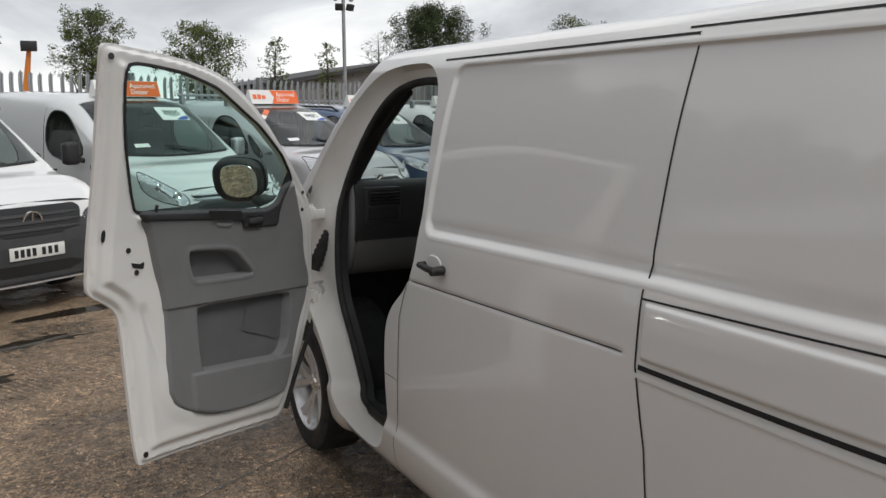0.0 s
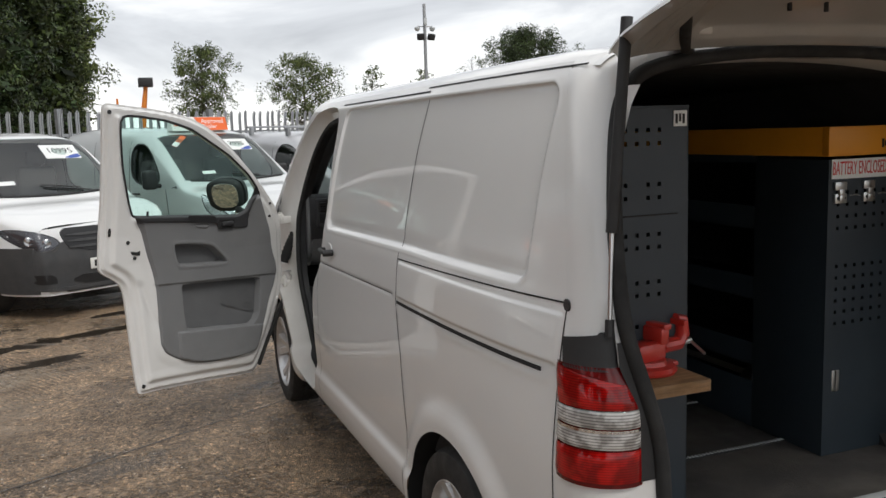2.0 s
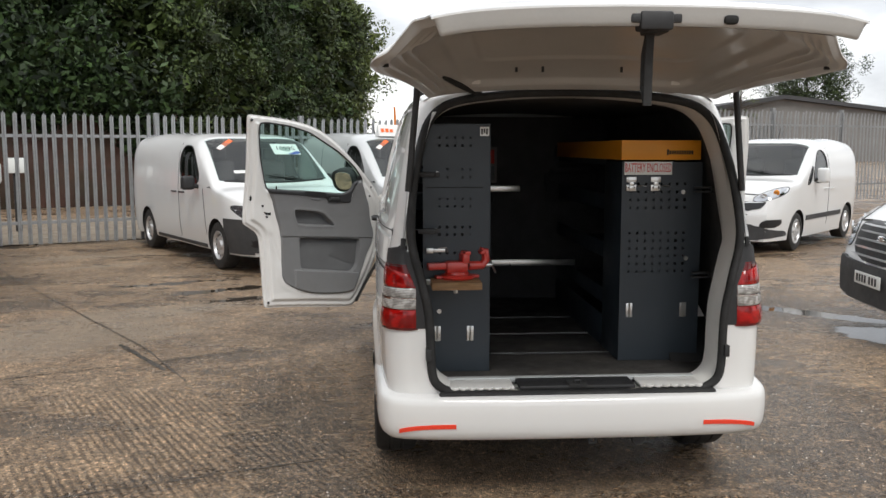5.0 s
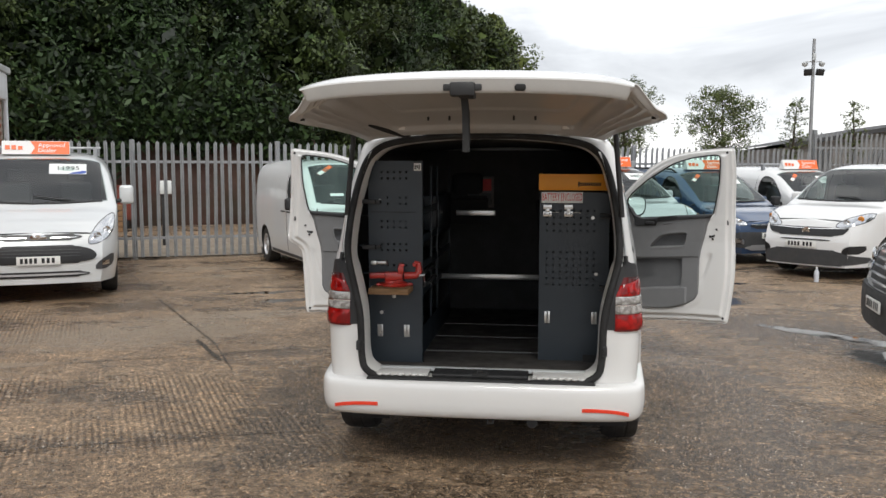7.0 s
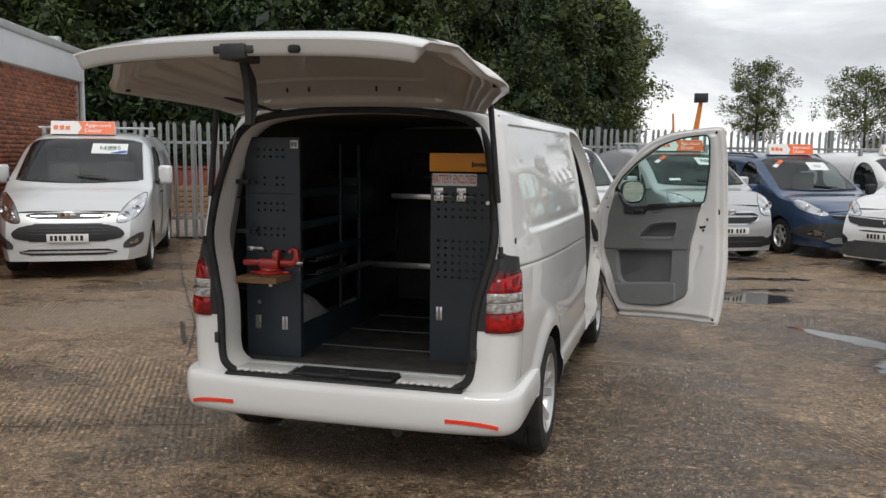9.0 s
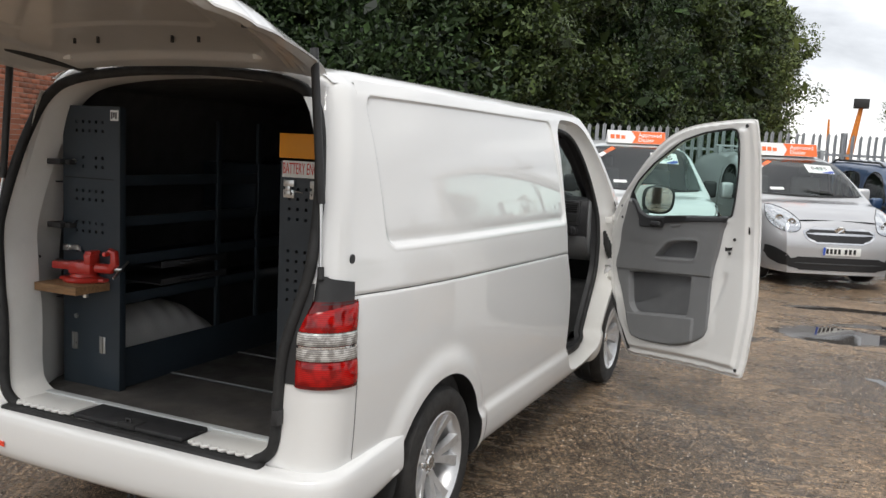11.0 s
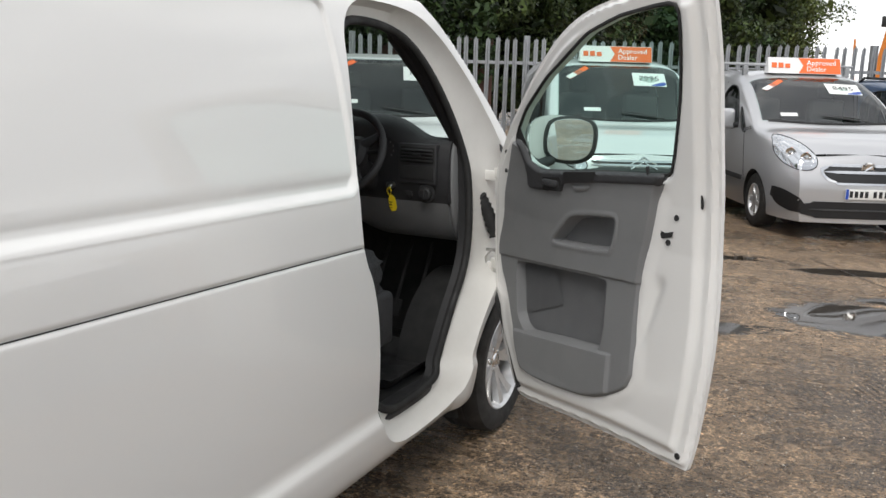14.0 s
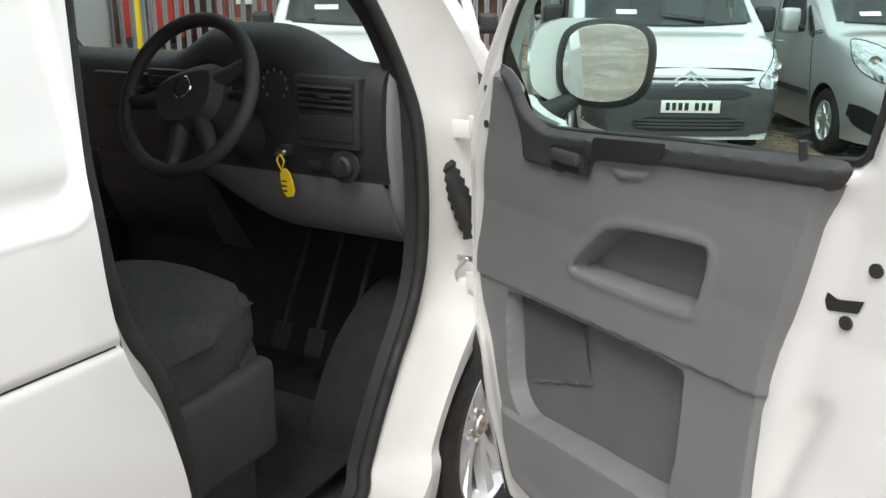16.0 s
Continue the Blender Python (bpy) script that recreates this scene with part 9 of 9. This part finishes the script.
# white van with charcoal bumper
parked_car(dict(name="parked_van", cat="van", label="white van with charcoal bumper and steel wheels", body_label="white body", x=-1.98, y=8.12, a=A0 + 5.0, L=5.14, W=1.93, H=1.90, zb=0.24, mat=WHITE_B, belt=1.10, ex=5.5, kf=0.26, yc=0.7, lean=0.16,
    top=[(0, 0.93), (0.25, 1.03), (0.55, 1.10), (0.92, 1.17), (1.35, 1.52), (1.72, 1.79), (2.1, 1.875), (2.8, 1.905), (4.6, 1.90), (5.0, 1.86), (5.14, 1.78)], screen=(0.95, 1.78), r=0.33, rim=0.205, wheel="plate", rim_label="silver steel rim with vent holes", fa=0.90, ra=4.10,
    panes=[[(1.42, 1.13), (2.38, 1.15), (2.36, 1.70), (2.02, 1.72), (1.75, 1.58)]], nose=[("front_bumper", [(-0.84, 0.26), (0.84, 0.26), (0.85, 0.50), (0.85, 0.71), (0.62, 0.68), (0.50, 0.80), (-0.50, 0.80), (-0.62, 0.68), (-0.85, 0.71), (-0.85, 0.50)], BUMPER, "charcoal moulded bumper", 0.012), ("grille", [(-0.44, 0.66), (0.44, 0.66), (0.52, 0.86), (0.46, 0.90), (-0.46, 0.90), (-0.52, 0.86)], GRILLE, "dark grille", 0.020), ("lower_grille", [(-0.42, 0.33), (0.42, 0.33), (0.46, 0.42), (-0.46, 0.42)], GRILLE, "dark lower grille", 0.018), ("bumper_lip", [(-0.80, 0.28), (0.80, 0.28), (0.80, 0.315), (-0.80, 0.315)], BUMPER, "", 0.024)] + [("grille_bar", [(-0.46, z - 0.012), (0.46, z - 0.012), (0.46, z + 0.012), (-0.46, z + 0.012)], BUMPER, "grille bar", 0.032) for z in (0.71, 0.77, 0.83)],
    nose2=[("fog_recess", [(0.60, 0.36), (0.80, 0.36), (0.80, 0.46), (0.62, 0.45)], GRILLE, "fog lamp recess", 0.016)],
    lamp=[(0.53, 0.78), (0.60, 0.68), (0.80, 0.72), (0.935, 0.84), (0.90, 0.90), (0.70, 0.86)], lamp_dark=DARKLAMP, bulbs=[(0.66, 0.77, 0.045), (0.79, 0.80, 0.045)], plate=(0.0, 0.52), badge=(0.0, 0.775, 0.095, "ring"), mirror_y=0.62, mirror_z=0.08, handles=[(2.25, 1.02), (2.62, 1.02)], lines=[[(2.43, 0.35), (2.43, 1.75)], [(1.30, 0.45), (1.36, 1.10)]], mould=[(0.07, 0.60, 0.26, 0.73), (1.35, 3.6, 0.26, 0.31)],
    stickers=[("orange_sticker", -0.52, 1.62, 0.34, 0.075, ORANGE, "", 38), ("price_card", 0.40, 1.52, 0.36, 0.20, CARD, "10995", 0), ("tax_card", -0.46, 1.14, 0.22, 0.06, CARD, "", 0)]))
# pale van with roof sign and dark bumper
parked_car(dict(name="parked_van", cat="van", label="pale silver-white van with black bumper and roof sign", body_label="pale body", x=0.22, y=9.82, a=A0, L=4.81, W=1.89, H=1.94, zb=0.24, mat=PALE, belt=1.10, ex=5.5, kf=0.22, yc=0.9, lean=0.22,
    top=[(0, 0.86), (0.2, 0.99), (0.5, 1.08), (0.90, 1.17), (1.30, 1.49), (1.72, 1.80), (2.1, 1.90), (2.7, 1.94), (4.4, 1.93), (4.7, 1.89), (4.81, 1.80)], screen=(0.92, 1.78), r=0.325, rim=0.20, wheel="cover", rim_label="silver wheel cover", fa=0.98, ra=3.98,
    panes=[[(1.36, 1.13), (2.26, 1.15), (2.24, 1.70), (1.95, 1.72), (1.68, 1.56)]], nose=[("front_bumper", [(-0.93, 0.27), (0.93, 0.27), (0.945, 0.52), (0.90, 0.66), (0.55, 0.70), (0.40, 0.72), (-0.40, 0.72), (-0.55, 0.70), (-0.90, 0.66), (-0.945, 0.52)], BUMPER, "black plastic bumper", 0.012), ("upper_grille", [(-0.52, 0.735), (0.52, 0.735), (0.60, 0.80), (-0.60, 0.80)], GRILLE, "dark slot grille", 0.010), ("lower_grille", [(-0.50, 0.32), (0.50, 0.32), (0.50, 0.44), (-0.50, 0.44)], GRILLE, "dark lower grille", 0.018), ("mid_grille", [(-0.50, 0.60), (0.50, 0.60), (0.56, 0.69), (-0.56, 0.69)], GRILLE, "dark mid grille", 0.018)] + [("chrome_bar", [(-0.56, z - 0.011), (0.56, z - 0.011), (0.58, z + 0.011), (-0.58, z + 0.011)], CHROME, "chrome grille bar", 0.020) for z in (0.745, 0.790)] + [("grille_bar", [(-0.48, z - 0.008), (0.48, z - 0.008), (0.48, z + 0.008), (-0.48, z + 0.008)], BUMPER, "", 0.028) for z in (0.35, 0.38, 0.41)],
    lamp=[(0.60, 0.75), (0.72, 0.70), (0.88, 0.78), (0.90, 0.96), (0.86, 1.02), (0.80, 0.92)], bulbs=[(0.74, 0.79, 0.05), (0.83, 0.88, 0.045)], plate=(0.0, 0.535), badge=(0.0, 0.775, 0.12, "chevron"), mirror_y=0.55, mirror_z=0.10, mirror_h=0.06, handles=[(2.12, 1.02), (2.42, 1.02)], lines=[[(2.30, 0.35), (2.30, 1.75)], [(3.35, 0.4), (3.35, 1.75)], [(1.28, 0.5), (1.32, 1.1)]],
    stickers=[("orange_sticker", -0.52, 1.62, 0.34, 0.075, ORANGE, "", 38), ("price_card", 0.36, 1.52, 0.34, 0.20, CARD, "7995", 0), ("tax_card", -0.40, 1.08, 0.20, 0.06, CARD, "", 0)], sign=1.92, aerial=3.0))
# silver small van with roof bars
parked_car(dict(name="parked_van", cat="van", label="silver small van with roof bars and roof sign", body_label="silver body", x=2.42, y=10.70, a=A0 - 1.0, L=4.39, W=1.83, H=1.85, zb=0.20, mat=SILVER, belt=1.10, ex=4.5, kf=0.22, yc=0.9, lean=0.20,
    top=[(0, 0.93), (0.2, 1.04), (0.5, 1.12), (0.95, 1.20), (1.35, 1.48), (1.80, 1.72), (2.2, 1.82), (2.8, 1.85), (4.0, 1.83), (4.3, 1.78), (4.39, 1.70)], screen=(0.98, 1.86), r=0.315, rim=0.195, wheel="cover", rim_label="silver multi-spoke wheel cover", fa=0.88, ra=3.64,
    panes=[[(1.46, 1.09), (2.36, 1.11), (2.32, 1.62), (2.05, 1.64), (1.78, 1.50)], [(1.20, 1.08), (1.40, 1.08), (1.60, 1.36), (1.56, 1.38)]], nose=[("grille_frame", [(-0.36, 0.615), (0.36, 0.615), (0.50, 0.71), (0.50, 0.835), (-0.50, 0.835), (-0.50, 0.71)], CHROME, "chrome grille surround", 0.008), ("grille", [(-0.34, 0.64), (0.34, 0.64), (0.465, 0.72), (0.465, 0.805), (-0.465, 0.805), (-0.465, 0.72)], GRILLE, "dark grille", 0.014), ("chrome_bar", [(-0.46, 0.735), (0.46, 0.735), (0.46, 0.765), (-0.46, 0.765)], CHROME, "chrome grille bar", 0.024), ("lower_intake", [(-0.66, 0.25), (0.66, 0.25), (0.72, 0.36), (0.60, 0.43), (-0.60, 0.43), (-0.72, 0.36)], GRILLE, "dark lower intake", 0.010), ("intake_bar", [(-0.60, 0.335), (0.60, 0.335), (0.60, 0.352), (-0.60, 0.352)], BUMPER, "", 0.020)],
    nose2=[("fog_recess", [(0.60, 0.30), (0.82, 0.31), (0.87, 0.48), (0.85, 0.55), (0.80, 0.53), (0.66, 0.43)], GRILLE, "black fog lamp surround", 0.012)],
    lamp=[(0.53, 0.84), (0.62, 0.78), (0.78, 0.80), (0.855, 0.92), (0.84, 1.06), (0.74, 1.07), (0.58, 0.98)], bulbs=[(0.64, 0.885, 0.060), (0.765, 0.925, 0.060)], plate=(0.02, 0.52), plate_blue=True, badge=(0.0, 0.79, 0.075, "disc"), mirror_y=0.62, mirror_z=0.10, mirror_h=0.05, mirror_mat=SILVER, handles=[(2.26, 0.98), (2.62, 0.98)], handle_mat=SILVER, lines=[[(2.44, 0.35), (2.44, 1.68)], [(1.24, 0.5), (1.30, 1.06)]], mould=[(1.3, 3.2, 0.50, 0.56)],
    stickers=[("orange_sticker", -0.50, 1.66, 0.34, 0.075, ORANGE, "", 38), ("price_card", 0.34, 1.58, 0.34, 0.20, CARD, "8495", 0), ("tax_card", -0.46, 1.12, 0.20, 0.06, CARD, "", 0)], sign=2.02, bars=(2.28, 3.3)))
# blue car with roof rails
parked_car(dict(name="parked_car", cat="car", label="dark blue car with roof rails and roof sign", body_label="dark blue body", x=4.52, y=12.05, a=A0, L=4.38, W=1.81, H=1.80, zb=0.20, mat=BLUE, belt=1.03, ex=4.5, kf=0.24, yc=0.95, lean=0.22,
    top=[(0, 0.80), (0.2, 0.93), (0.5, 1.01), (0.98, 1.10), (1.40, 1.40), (1.85, 1.68), (2.25, 1.77), (2.8, 1.80), (4.0, 1.78), (4.3, 1.72), (4.38, 1.62)], screen=(1.0, 1.90), r=0.315, rim=0.20, wheel="alloy", rim_label="silver alloy rim", fa=0.90, ra=3.63,
    panes=[[(1.45, 1.07), (2.32, 1.09), (2.28, 1.60), (2.05, 1.61), (1.80, 1.48)], [(2.45, 1.09), (3.35, 1.10), (3.32, 1.60), (2.46, 1.61)]], nose=[("mid_grille", [(-0.44, 0.66), (0.44, 0.66), (0.50, 0.74), (-0.50, 0.74)], GRILLE, "dark grille", 0.010), ("lower_bumper", [(-0.85, 0.27), (0.85, 0.27), (0.88, 0.56), (0.60, 0.60), (-0.60, 0.60), (-0.88, 0.56)], BUMPER, "charcoal lower bumper", 0.010), ("skid_trim", [(-0.62, 0.26), (0.62, 0.26), (0.58, 0.36), (-0.58, 0.36)], SILVER, "silver skid trim", 0.020), ("chrome_bar", [(-0.46, 0.72), (0.46, 0.72), (0.48, 0.745), (-0.48, 0.745)], CHROME, "chrome grille bar", 0.018)],
    nose2=[("fog_ring", [(0.62, 0.38), (0.78, 0.38), (0.80, 0.47), (0.64, 0.49)], CHROME, "chrome fog lamp ring", 0.020)],
    lamp=[(0.52, 0.76), (0.66, 0.74), (0.83, 0.80), (0.86, 0.94), (0.82, 1.00), (0.66, 0.86)], bulbs=[(0.66, 0.79, 0.05), (0.78, 0.85, 0.045)], plate=(0.0, 0.53), badge=(0.0, 0.75, 0.11, "chevron"), mirror_y=0.55, mirror_z=0.08, mirror_mat=BLUE, handles=[(2.20, 0.96), (3.0, 0.96)], handle_mat=BLUE, lines=[[(2.39, 0.35), (2.39, 1.62)], [(3.30, 0.6), (3.38, 1.6)]], mould=[(1.3, 3.2, 0.46, 0.56)], rails=(2.1, 3.9),
    stickers=[("orange_sticker", -0.48, 1.68, 0.32, 0.075, ORANGE, "", 38), ("price_card", 0.28, 1.60, 0.32, 0.20, CARD, "", 0)], sign=2.06))
# white van beyond
parked_car(dict(name="parked_van", cat="van", label="white small van with roof sign, beyond the blue car", body_label="white body", x=6.70, y=13.10, a=A0, L=4.38, W=1.81, H=1.81, zb=0.20, mat=WHITE_B, belt=1.03, ex=4.5, kf=0.24, yc=0.95, lean=0.22,
    top=[(0, 0.80), (0.2, 0.93), (0.5, 1.01), (0.98, 1.10), (1.40, 1.40), (1.85, 1.69), (2.25, 1.78), (2.8, 1.81), (4.0, 1.79), (4.3, 1.74), (4.38, 1.62)], screen=(1.0, 1.90), r=0.315, rim=0.20, wheel="cover", rim_label="silver wheel cover", fa=0.90, ra=3.63,
    panes=[[(1.45, 1.07), (2.30, 1.09), (2.28, 1.60), (2.05, 1.61), (1.80, 1.48)]], nose=[("grille", [(-0.44, 0.66), (0.44, 0.66), (0.50, 0.76), (-0.50, 0.76)], GRILLE, "dark grille", 0.010), ("lower_bumper", [(-0.85, 0.25), (0.85, 0.25), (0.88, 0.52), (0.60, 0.56), (-0.60, 0.56), (-0.88, 0.52)], BUMPER, "dark lower bumper", 0.010)],
    lamp=[(0.52, 0.76), (0.66, 0.74), (0.83, 0.80), (0.86, 0.94), (0.82, 1.00), (0.66, 0.86)], bulbs=[(0.66, 0.79, 0.05), (0.78, 0.85, 0.045)], plate=(0.0, 0.50), badge=(0.0, 0.76, 0.11, "chevron"), mirror_y=0.55, mirror_z=0.08, handles=[(2.20, 0.96)], lines=[[(2.39, 0.35), (2.39, 1.62)]],
    stickers=[("orange_sticker", -0.48, 1.68, 0.32, 0.075, ORANGE, "", 38), ("price_card", 0.28, 1.60, 0.32, 0.20, CARD, "", 0)], sign=2.06, bars=(2.45,)))
# white van facing across, hazard lamps amber
parked_car(dict(name="parked_van", cat="van", label="white small van with amber indicators, facing across the yard", body_label="white body", x=4.55, y=10.0, a=-44.0, L=4.40, W=1.83, H=1.85, zb=0.20, mat=WHITE_B, belt=1.10, ex=4.5, kf=0.22, yc=0.9, lean=0.20,
    top=[(0, 0.95), (0.2, 1.06), (0.5, 1.13), (0.98, 1.21), (1.40, 1.49), (1.85, 1.75), (2.25, 1.83), (2.8, 1.85), (4.0, 1.83), (4.3, 1.78), (4.40, 1.70)], screen=(1.0, 1.88), r=0.315, rim=0.20, wheel="cover", rim_label="silver multi-spoke wheel cover", fa=0.90, ra=3.65,
    panes=[[(1.48, 1.08), (2.36, 1.10), (2.32, 1.63), (2.05, 1.65), (1.80, 1.50)], [(1.22, 1.07), (1.42, 1.07), (1.62, 1.36), (1.58, 1.38)]], nose=[("grille", [(-0.56, 0.685), (0.56, 0.685), (0.68, 0.80), (0.66, 0.835), (0.0, 0.81), (-0.66, 0.835), (-0.68, 0.80)], GRILLE, "dark slim grille", 0.010), ("chrome_bar", [(-0.64, 0.815), (0.0, 0.795), (0.64, 0.815), (0.64, 0.828), (0.0, 0.808), (-0.64, 0.828)], CHROME, "thin chrome strip", 0.018), ("intake_slot", [(-0.42, 0.615), (0.42, 0.615), (0.42, 0.635), (-0.42, 0.635)], GRILLE, "", 0.010), ("lower_bumper", [(-0.84, 0.22), (0.84, 0.22), (0.87, 0.36), (0.80, 0.37), (0.55, 0.47), (-0.55, 0.47), (-0.80, 0.37), (-0.87, 0.36)], BUMPER, "black lower bumper", 0.010)],
    nose2=[("fog_recess", [(0.58, 0.43), (0.80, 0.41), (0.85, 0.50), (0.82, 0.55), (0.66, 0.54)], GRILLE, "dark fog lamp recess", 0.014)],
    lamp=[(0.46, 0.87), (0.60, 0.84), (0.83, 0.92), (0.87, 1.03), (0.80, 1.04), (0.60, 0.97)], bulbs=[(0.62, 0.905, 0.055)], amber=(0.77, 0.97), plate=(-0.05, 0.55), badge=(0.0, 0.765, 0.065, "disc"), mirror_y=0.62, mirror_z=0.10, mirror_h=0.05, mirror_mat=WHITE_B, handles=[(2.26, 0.98), (2.62, 0.98)], handle_mat=WHITE_B, lines=[[(2.44, 0.35), (2.44, 1.68)]], mould=[(1.3, 3.2, 0.48, 0.56)], aerial=2.4))
# silver-white van by the brick wall
parked_car(dict(name="parked_van", cat="van", label="silver-white van with roof bars and sign by brick wall", body_label="silver-white body", x=-6.22, y=5.85, a=A0 + 2, L=4.97, W=1.99, H=2.00, zb=0.24, mat=PALE, belt=1.16, ex=5.0, kf=0.22, yc=0.85, lean=0.22,
    top=[(0, 0.90), (0.2, 1.02), (0.5, 1.13), (0.85, 1.24), (1.25, 1.55), (1.70, 1.86), (2.1, 1.97), (2.8, 2.00), (4.6, 1.98), (4.9, 1.93), (4.97, 1.85)], screen=(0.88, 1.76), r=0.335, rim=0.205, wheel="alloy", rim_label="silver alloy rim", fa=0.93, ra=3.86,
    panes=[[(1.36, 1.19), (2.30, 1.21), (2.28, 1.76), (1.95, 1.78), (1.68, 1.62)]], nose=[("upper_grille", [(-0.50, 0.80), (0.50, 0.80), (0.56, 0.88), (-0.56, 0.88)], GRILLE, "dark slot grille", 0.008), ("grille", [(-0.62, 0.50), (0.62, 0.50), (0.74, 0.62), (0.52, 0.74), (-0.52, 0.74), (-0.74, 0.62)], GRILLE, "large dark lower grille", 0.010), ("lower_grille", [(-0.60, 0.32), (0.60, 0.32), (0.62, 0.40), (-0.62, 0.40)], GRILLE, "dark slot", 0.010)] + [("chrome_bar", [(-0.48, 0.834), (-0.14, 0.834), (-0.14, 0.846), (-0.50, 0.846)], CHROME, "chrome grille bar", 0.018), ("chrome_bar", [(0.14, 0.834), (0.48, 0.834), (0.50, 0.846), (0.14, 0.846)], CHROME, "chrome grille bar", 0.018), ("silver_bar", [(-0.58, 0.35), (0.58, 0.35), (0.58, 0.375), (-0.58, 0.375)], SILVER, "", 0.018)] + [("grille_bar", [(-0.52, z - 0.005), (0.52, z - 0.005), (0.52, z + 0.005), (-0.52, z + 0.005)], BUMPER, "", 0.018) for z in (0.60, 0.64, 0.68, 0.72)],
    nose2=[("fog_recess", [(0.68, 0.40), (0.90, 0.42), (0.93, 0.58), (0.88, 0.60), (0.70, 0.50)], BUMPER, "charcoal fog lamp surround", 0.010), ("fog_lamp", [(0.77, 0.46), (0.86, 0.46), (0.86, 0.52), (0.77, 0.52)], CHROME, "fog lamp", 0.018)],
    lamp=[(0.60, 0.78), (0.74, 0.78), (0.90, 0.88), (0.94, 1.06), (0.90, 1.10), (0.72, 0.98)], bulbs=[(0.72, 0.85, 0.05), (0.84, 0.92, 0.05)], plate=(0.0, 0.55), plate_out=0.03, badge=(0.0, 0.84, 0.10, "oval"), mirror_y=0.52, mirror_z=0.16, mirror_h=0.08, mirror_mat=PALE, handles=[(2.16, 1.08)], lines=[[(2.36, 0.4), (2.36, 1.8)]],
    stickers=[("price_card", 0.34, 1.50, 0.42, 0.20, CARD, "11995", 0)], sign=1.96, sign_x=-0.10, bars=(2.25, 3.6)))
# large white van with black bumper
parked_car(dict(name="parked_van", cat="van", label="large white van with dark grille and black bumper", body_label="white body", x=3.42, y=3.56, a=-97.0, L=5.3, W=2.06, H=2.45, zb=0.28, mat=WHITE_B, belt=1.25, ex=5.5, kf=0.24, yc=0.8, lean=0.16,
    top=[(0, 1.02), (0.25, 1.14), (0.55, 1.22), (0.95, 1.34), (1.40, 1.78), (1.85, 2.20), (2.3, 2.40), (2.9, 2.45), (4.9, 2.44), (5.2, 2.40), (5.3, 2.3)], screen=(0.98, 1.90), r=0.345, rim=0.21, wheel="plate", rim_label="silver steel rim", fa=0.98, ra=4.28,
    panes=[[(1.45, 1.30), (2.45, 1.32), (2.42, 1.95), (2.10, 1.97), (1.80, 1.78)]], nose=[("front_bumper", [(-1.0, 0.30), (1.0, 0.30), (1.02, 0.60), (0.95, 0.68), (0.55, 0.64), (-0.55, 0.64), (-0.95, 0.68), (-1.02, 0.60)], BUMPER, "black bumper", 0.030), ("grille", [(-0.50, 0.66), (0.50, 0.66), (0.60, 0.95), (0.50, 1.02), (-0.50, 1.02), (-0.60, 0.95)], GRILLE, "dark barred grille", 0.016)] + [("grille_bar", [(-0.52, z - 0.008), (0.52, z - 0.008), (0.53, z + 0.008), (-0.53, z + 0.008)], SILVER, "grey grille bar", 0.030) for z in (0.71, 0.78, 0.85, 0.92, 0.98)],
    lamp=[(0.64, 0.82), (0.78, 0.78), (0.96, 0.90), (0.98, 1.06), (0.90, 1.12), (0.72, 1.02)], bulbs=[(0.78, 0.92, 0.07), (0.88, 1.0, 0.05)], plate=(0.0, 0.52), plate_out=0.045, badge=(0.0, 0.86, 0.11, "oval"), mirror_y=0.6, mirror_z=0.2, mirror_h=0.15))
bottle = thing("bottle", "small clear plastic bottle standing on the ground", "bottle", pose(4.55, 9.35, 0))
vf("bottle_body", move(lathe([(0.0, 0.0), (0.034, 0.0), (0.036, 0.02), (0.036, 0.16), (0.014, 0.20), (0.014, 0.215)], 16), pose(0, 0, 0, 0, -90, 0)), surface("cloudy_plastic", (0.55, 0.58, 0.62), 0.2), bottle, "cloudy plastic body")
vf("bottle_cap", move(lathe([(0.016, 0.21), (0.016, 0.235), (0.0, 0.236)], 12), pose(0, 0, 0, 0, -90, 0)), CARD, bottle, "white cap")

# ---- bricks of the side wall, laid last ----
bv, bf = block(-0.1075, 0.1075, -0.006, 0.02, -0.0325, 0.0325, 0.003, 1)
brick_me = mesh_of("brick", bv, bf)
brick_me.materials.append(BRICK)
rest_v, rest_f, count = [], [], 0
rnd = random.Random(3)
for c in range(41):
    for j in range(-40, 31):
        bx = j * 0.2255 + (0.1128 if c % 2 else 0)
        if bx > 6.85 or bx < -4.9:
            continue
        bz = 0.038 + 0.075 * c
        o = rnd.uniform(-0.002, 0.002)
        if -0.6 < bx < 1.7 and 0.2 < bz and count < 300:
            put("brick", brick_me, None, bld, "", pose(bx, o, bz))
            count += 1
        else:
            k0 = len(rest_v)
            rest_v += [(x_ + bx, y_ + o, z_ + bz) for x_, y_, z_ in ((-0.1075, -0.006, -0.0325), (0.1075, -0.006, -0.0325), (0.1075, -0.006, 0.0325), (-0.1075, -0.006, 0.0325), (-0.1075, 0.005, -0.0325), (0.1075, 0.005, -0.0325), (0.1075, 0.005, 0.0325), (-0.1075, 0.005, 0.0325))]
            rest_f += [tuple(k0 + i for i in q) for q in ((0, 1, 2, 3), (1, 0, 4, 5), (2, 1, 5, 6), (3, 2, 6, 7), (0, 3, 7, 4))]
BRICK2 = surface("red_brick_rest", (0.31, 0.105, 0.055), 0.85, vary=0.2, scale=3, grain=60, bump=0.6, island=True)
tagged(vf("brickwork", (rest_v, rest_f), BRICK2, bld, "red brick courses", 0), kind="stuff")
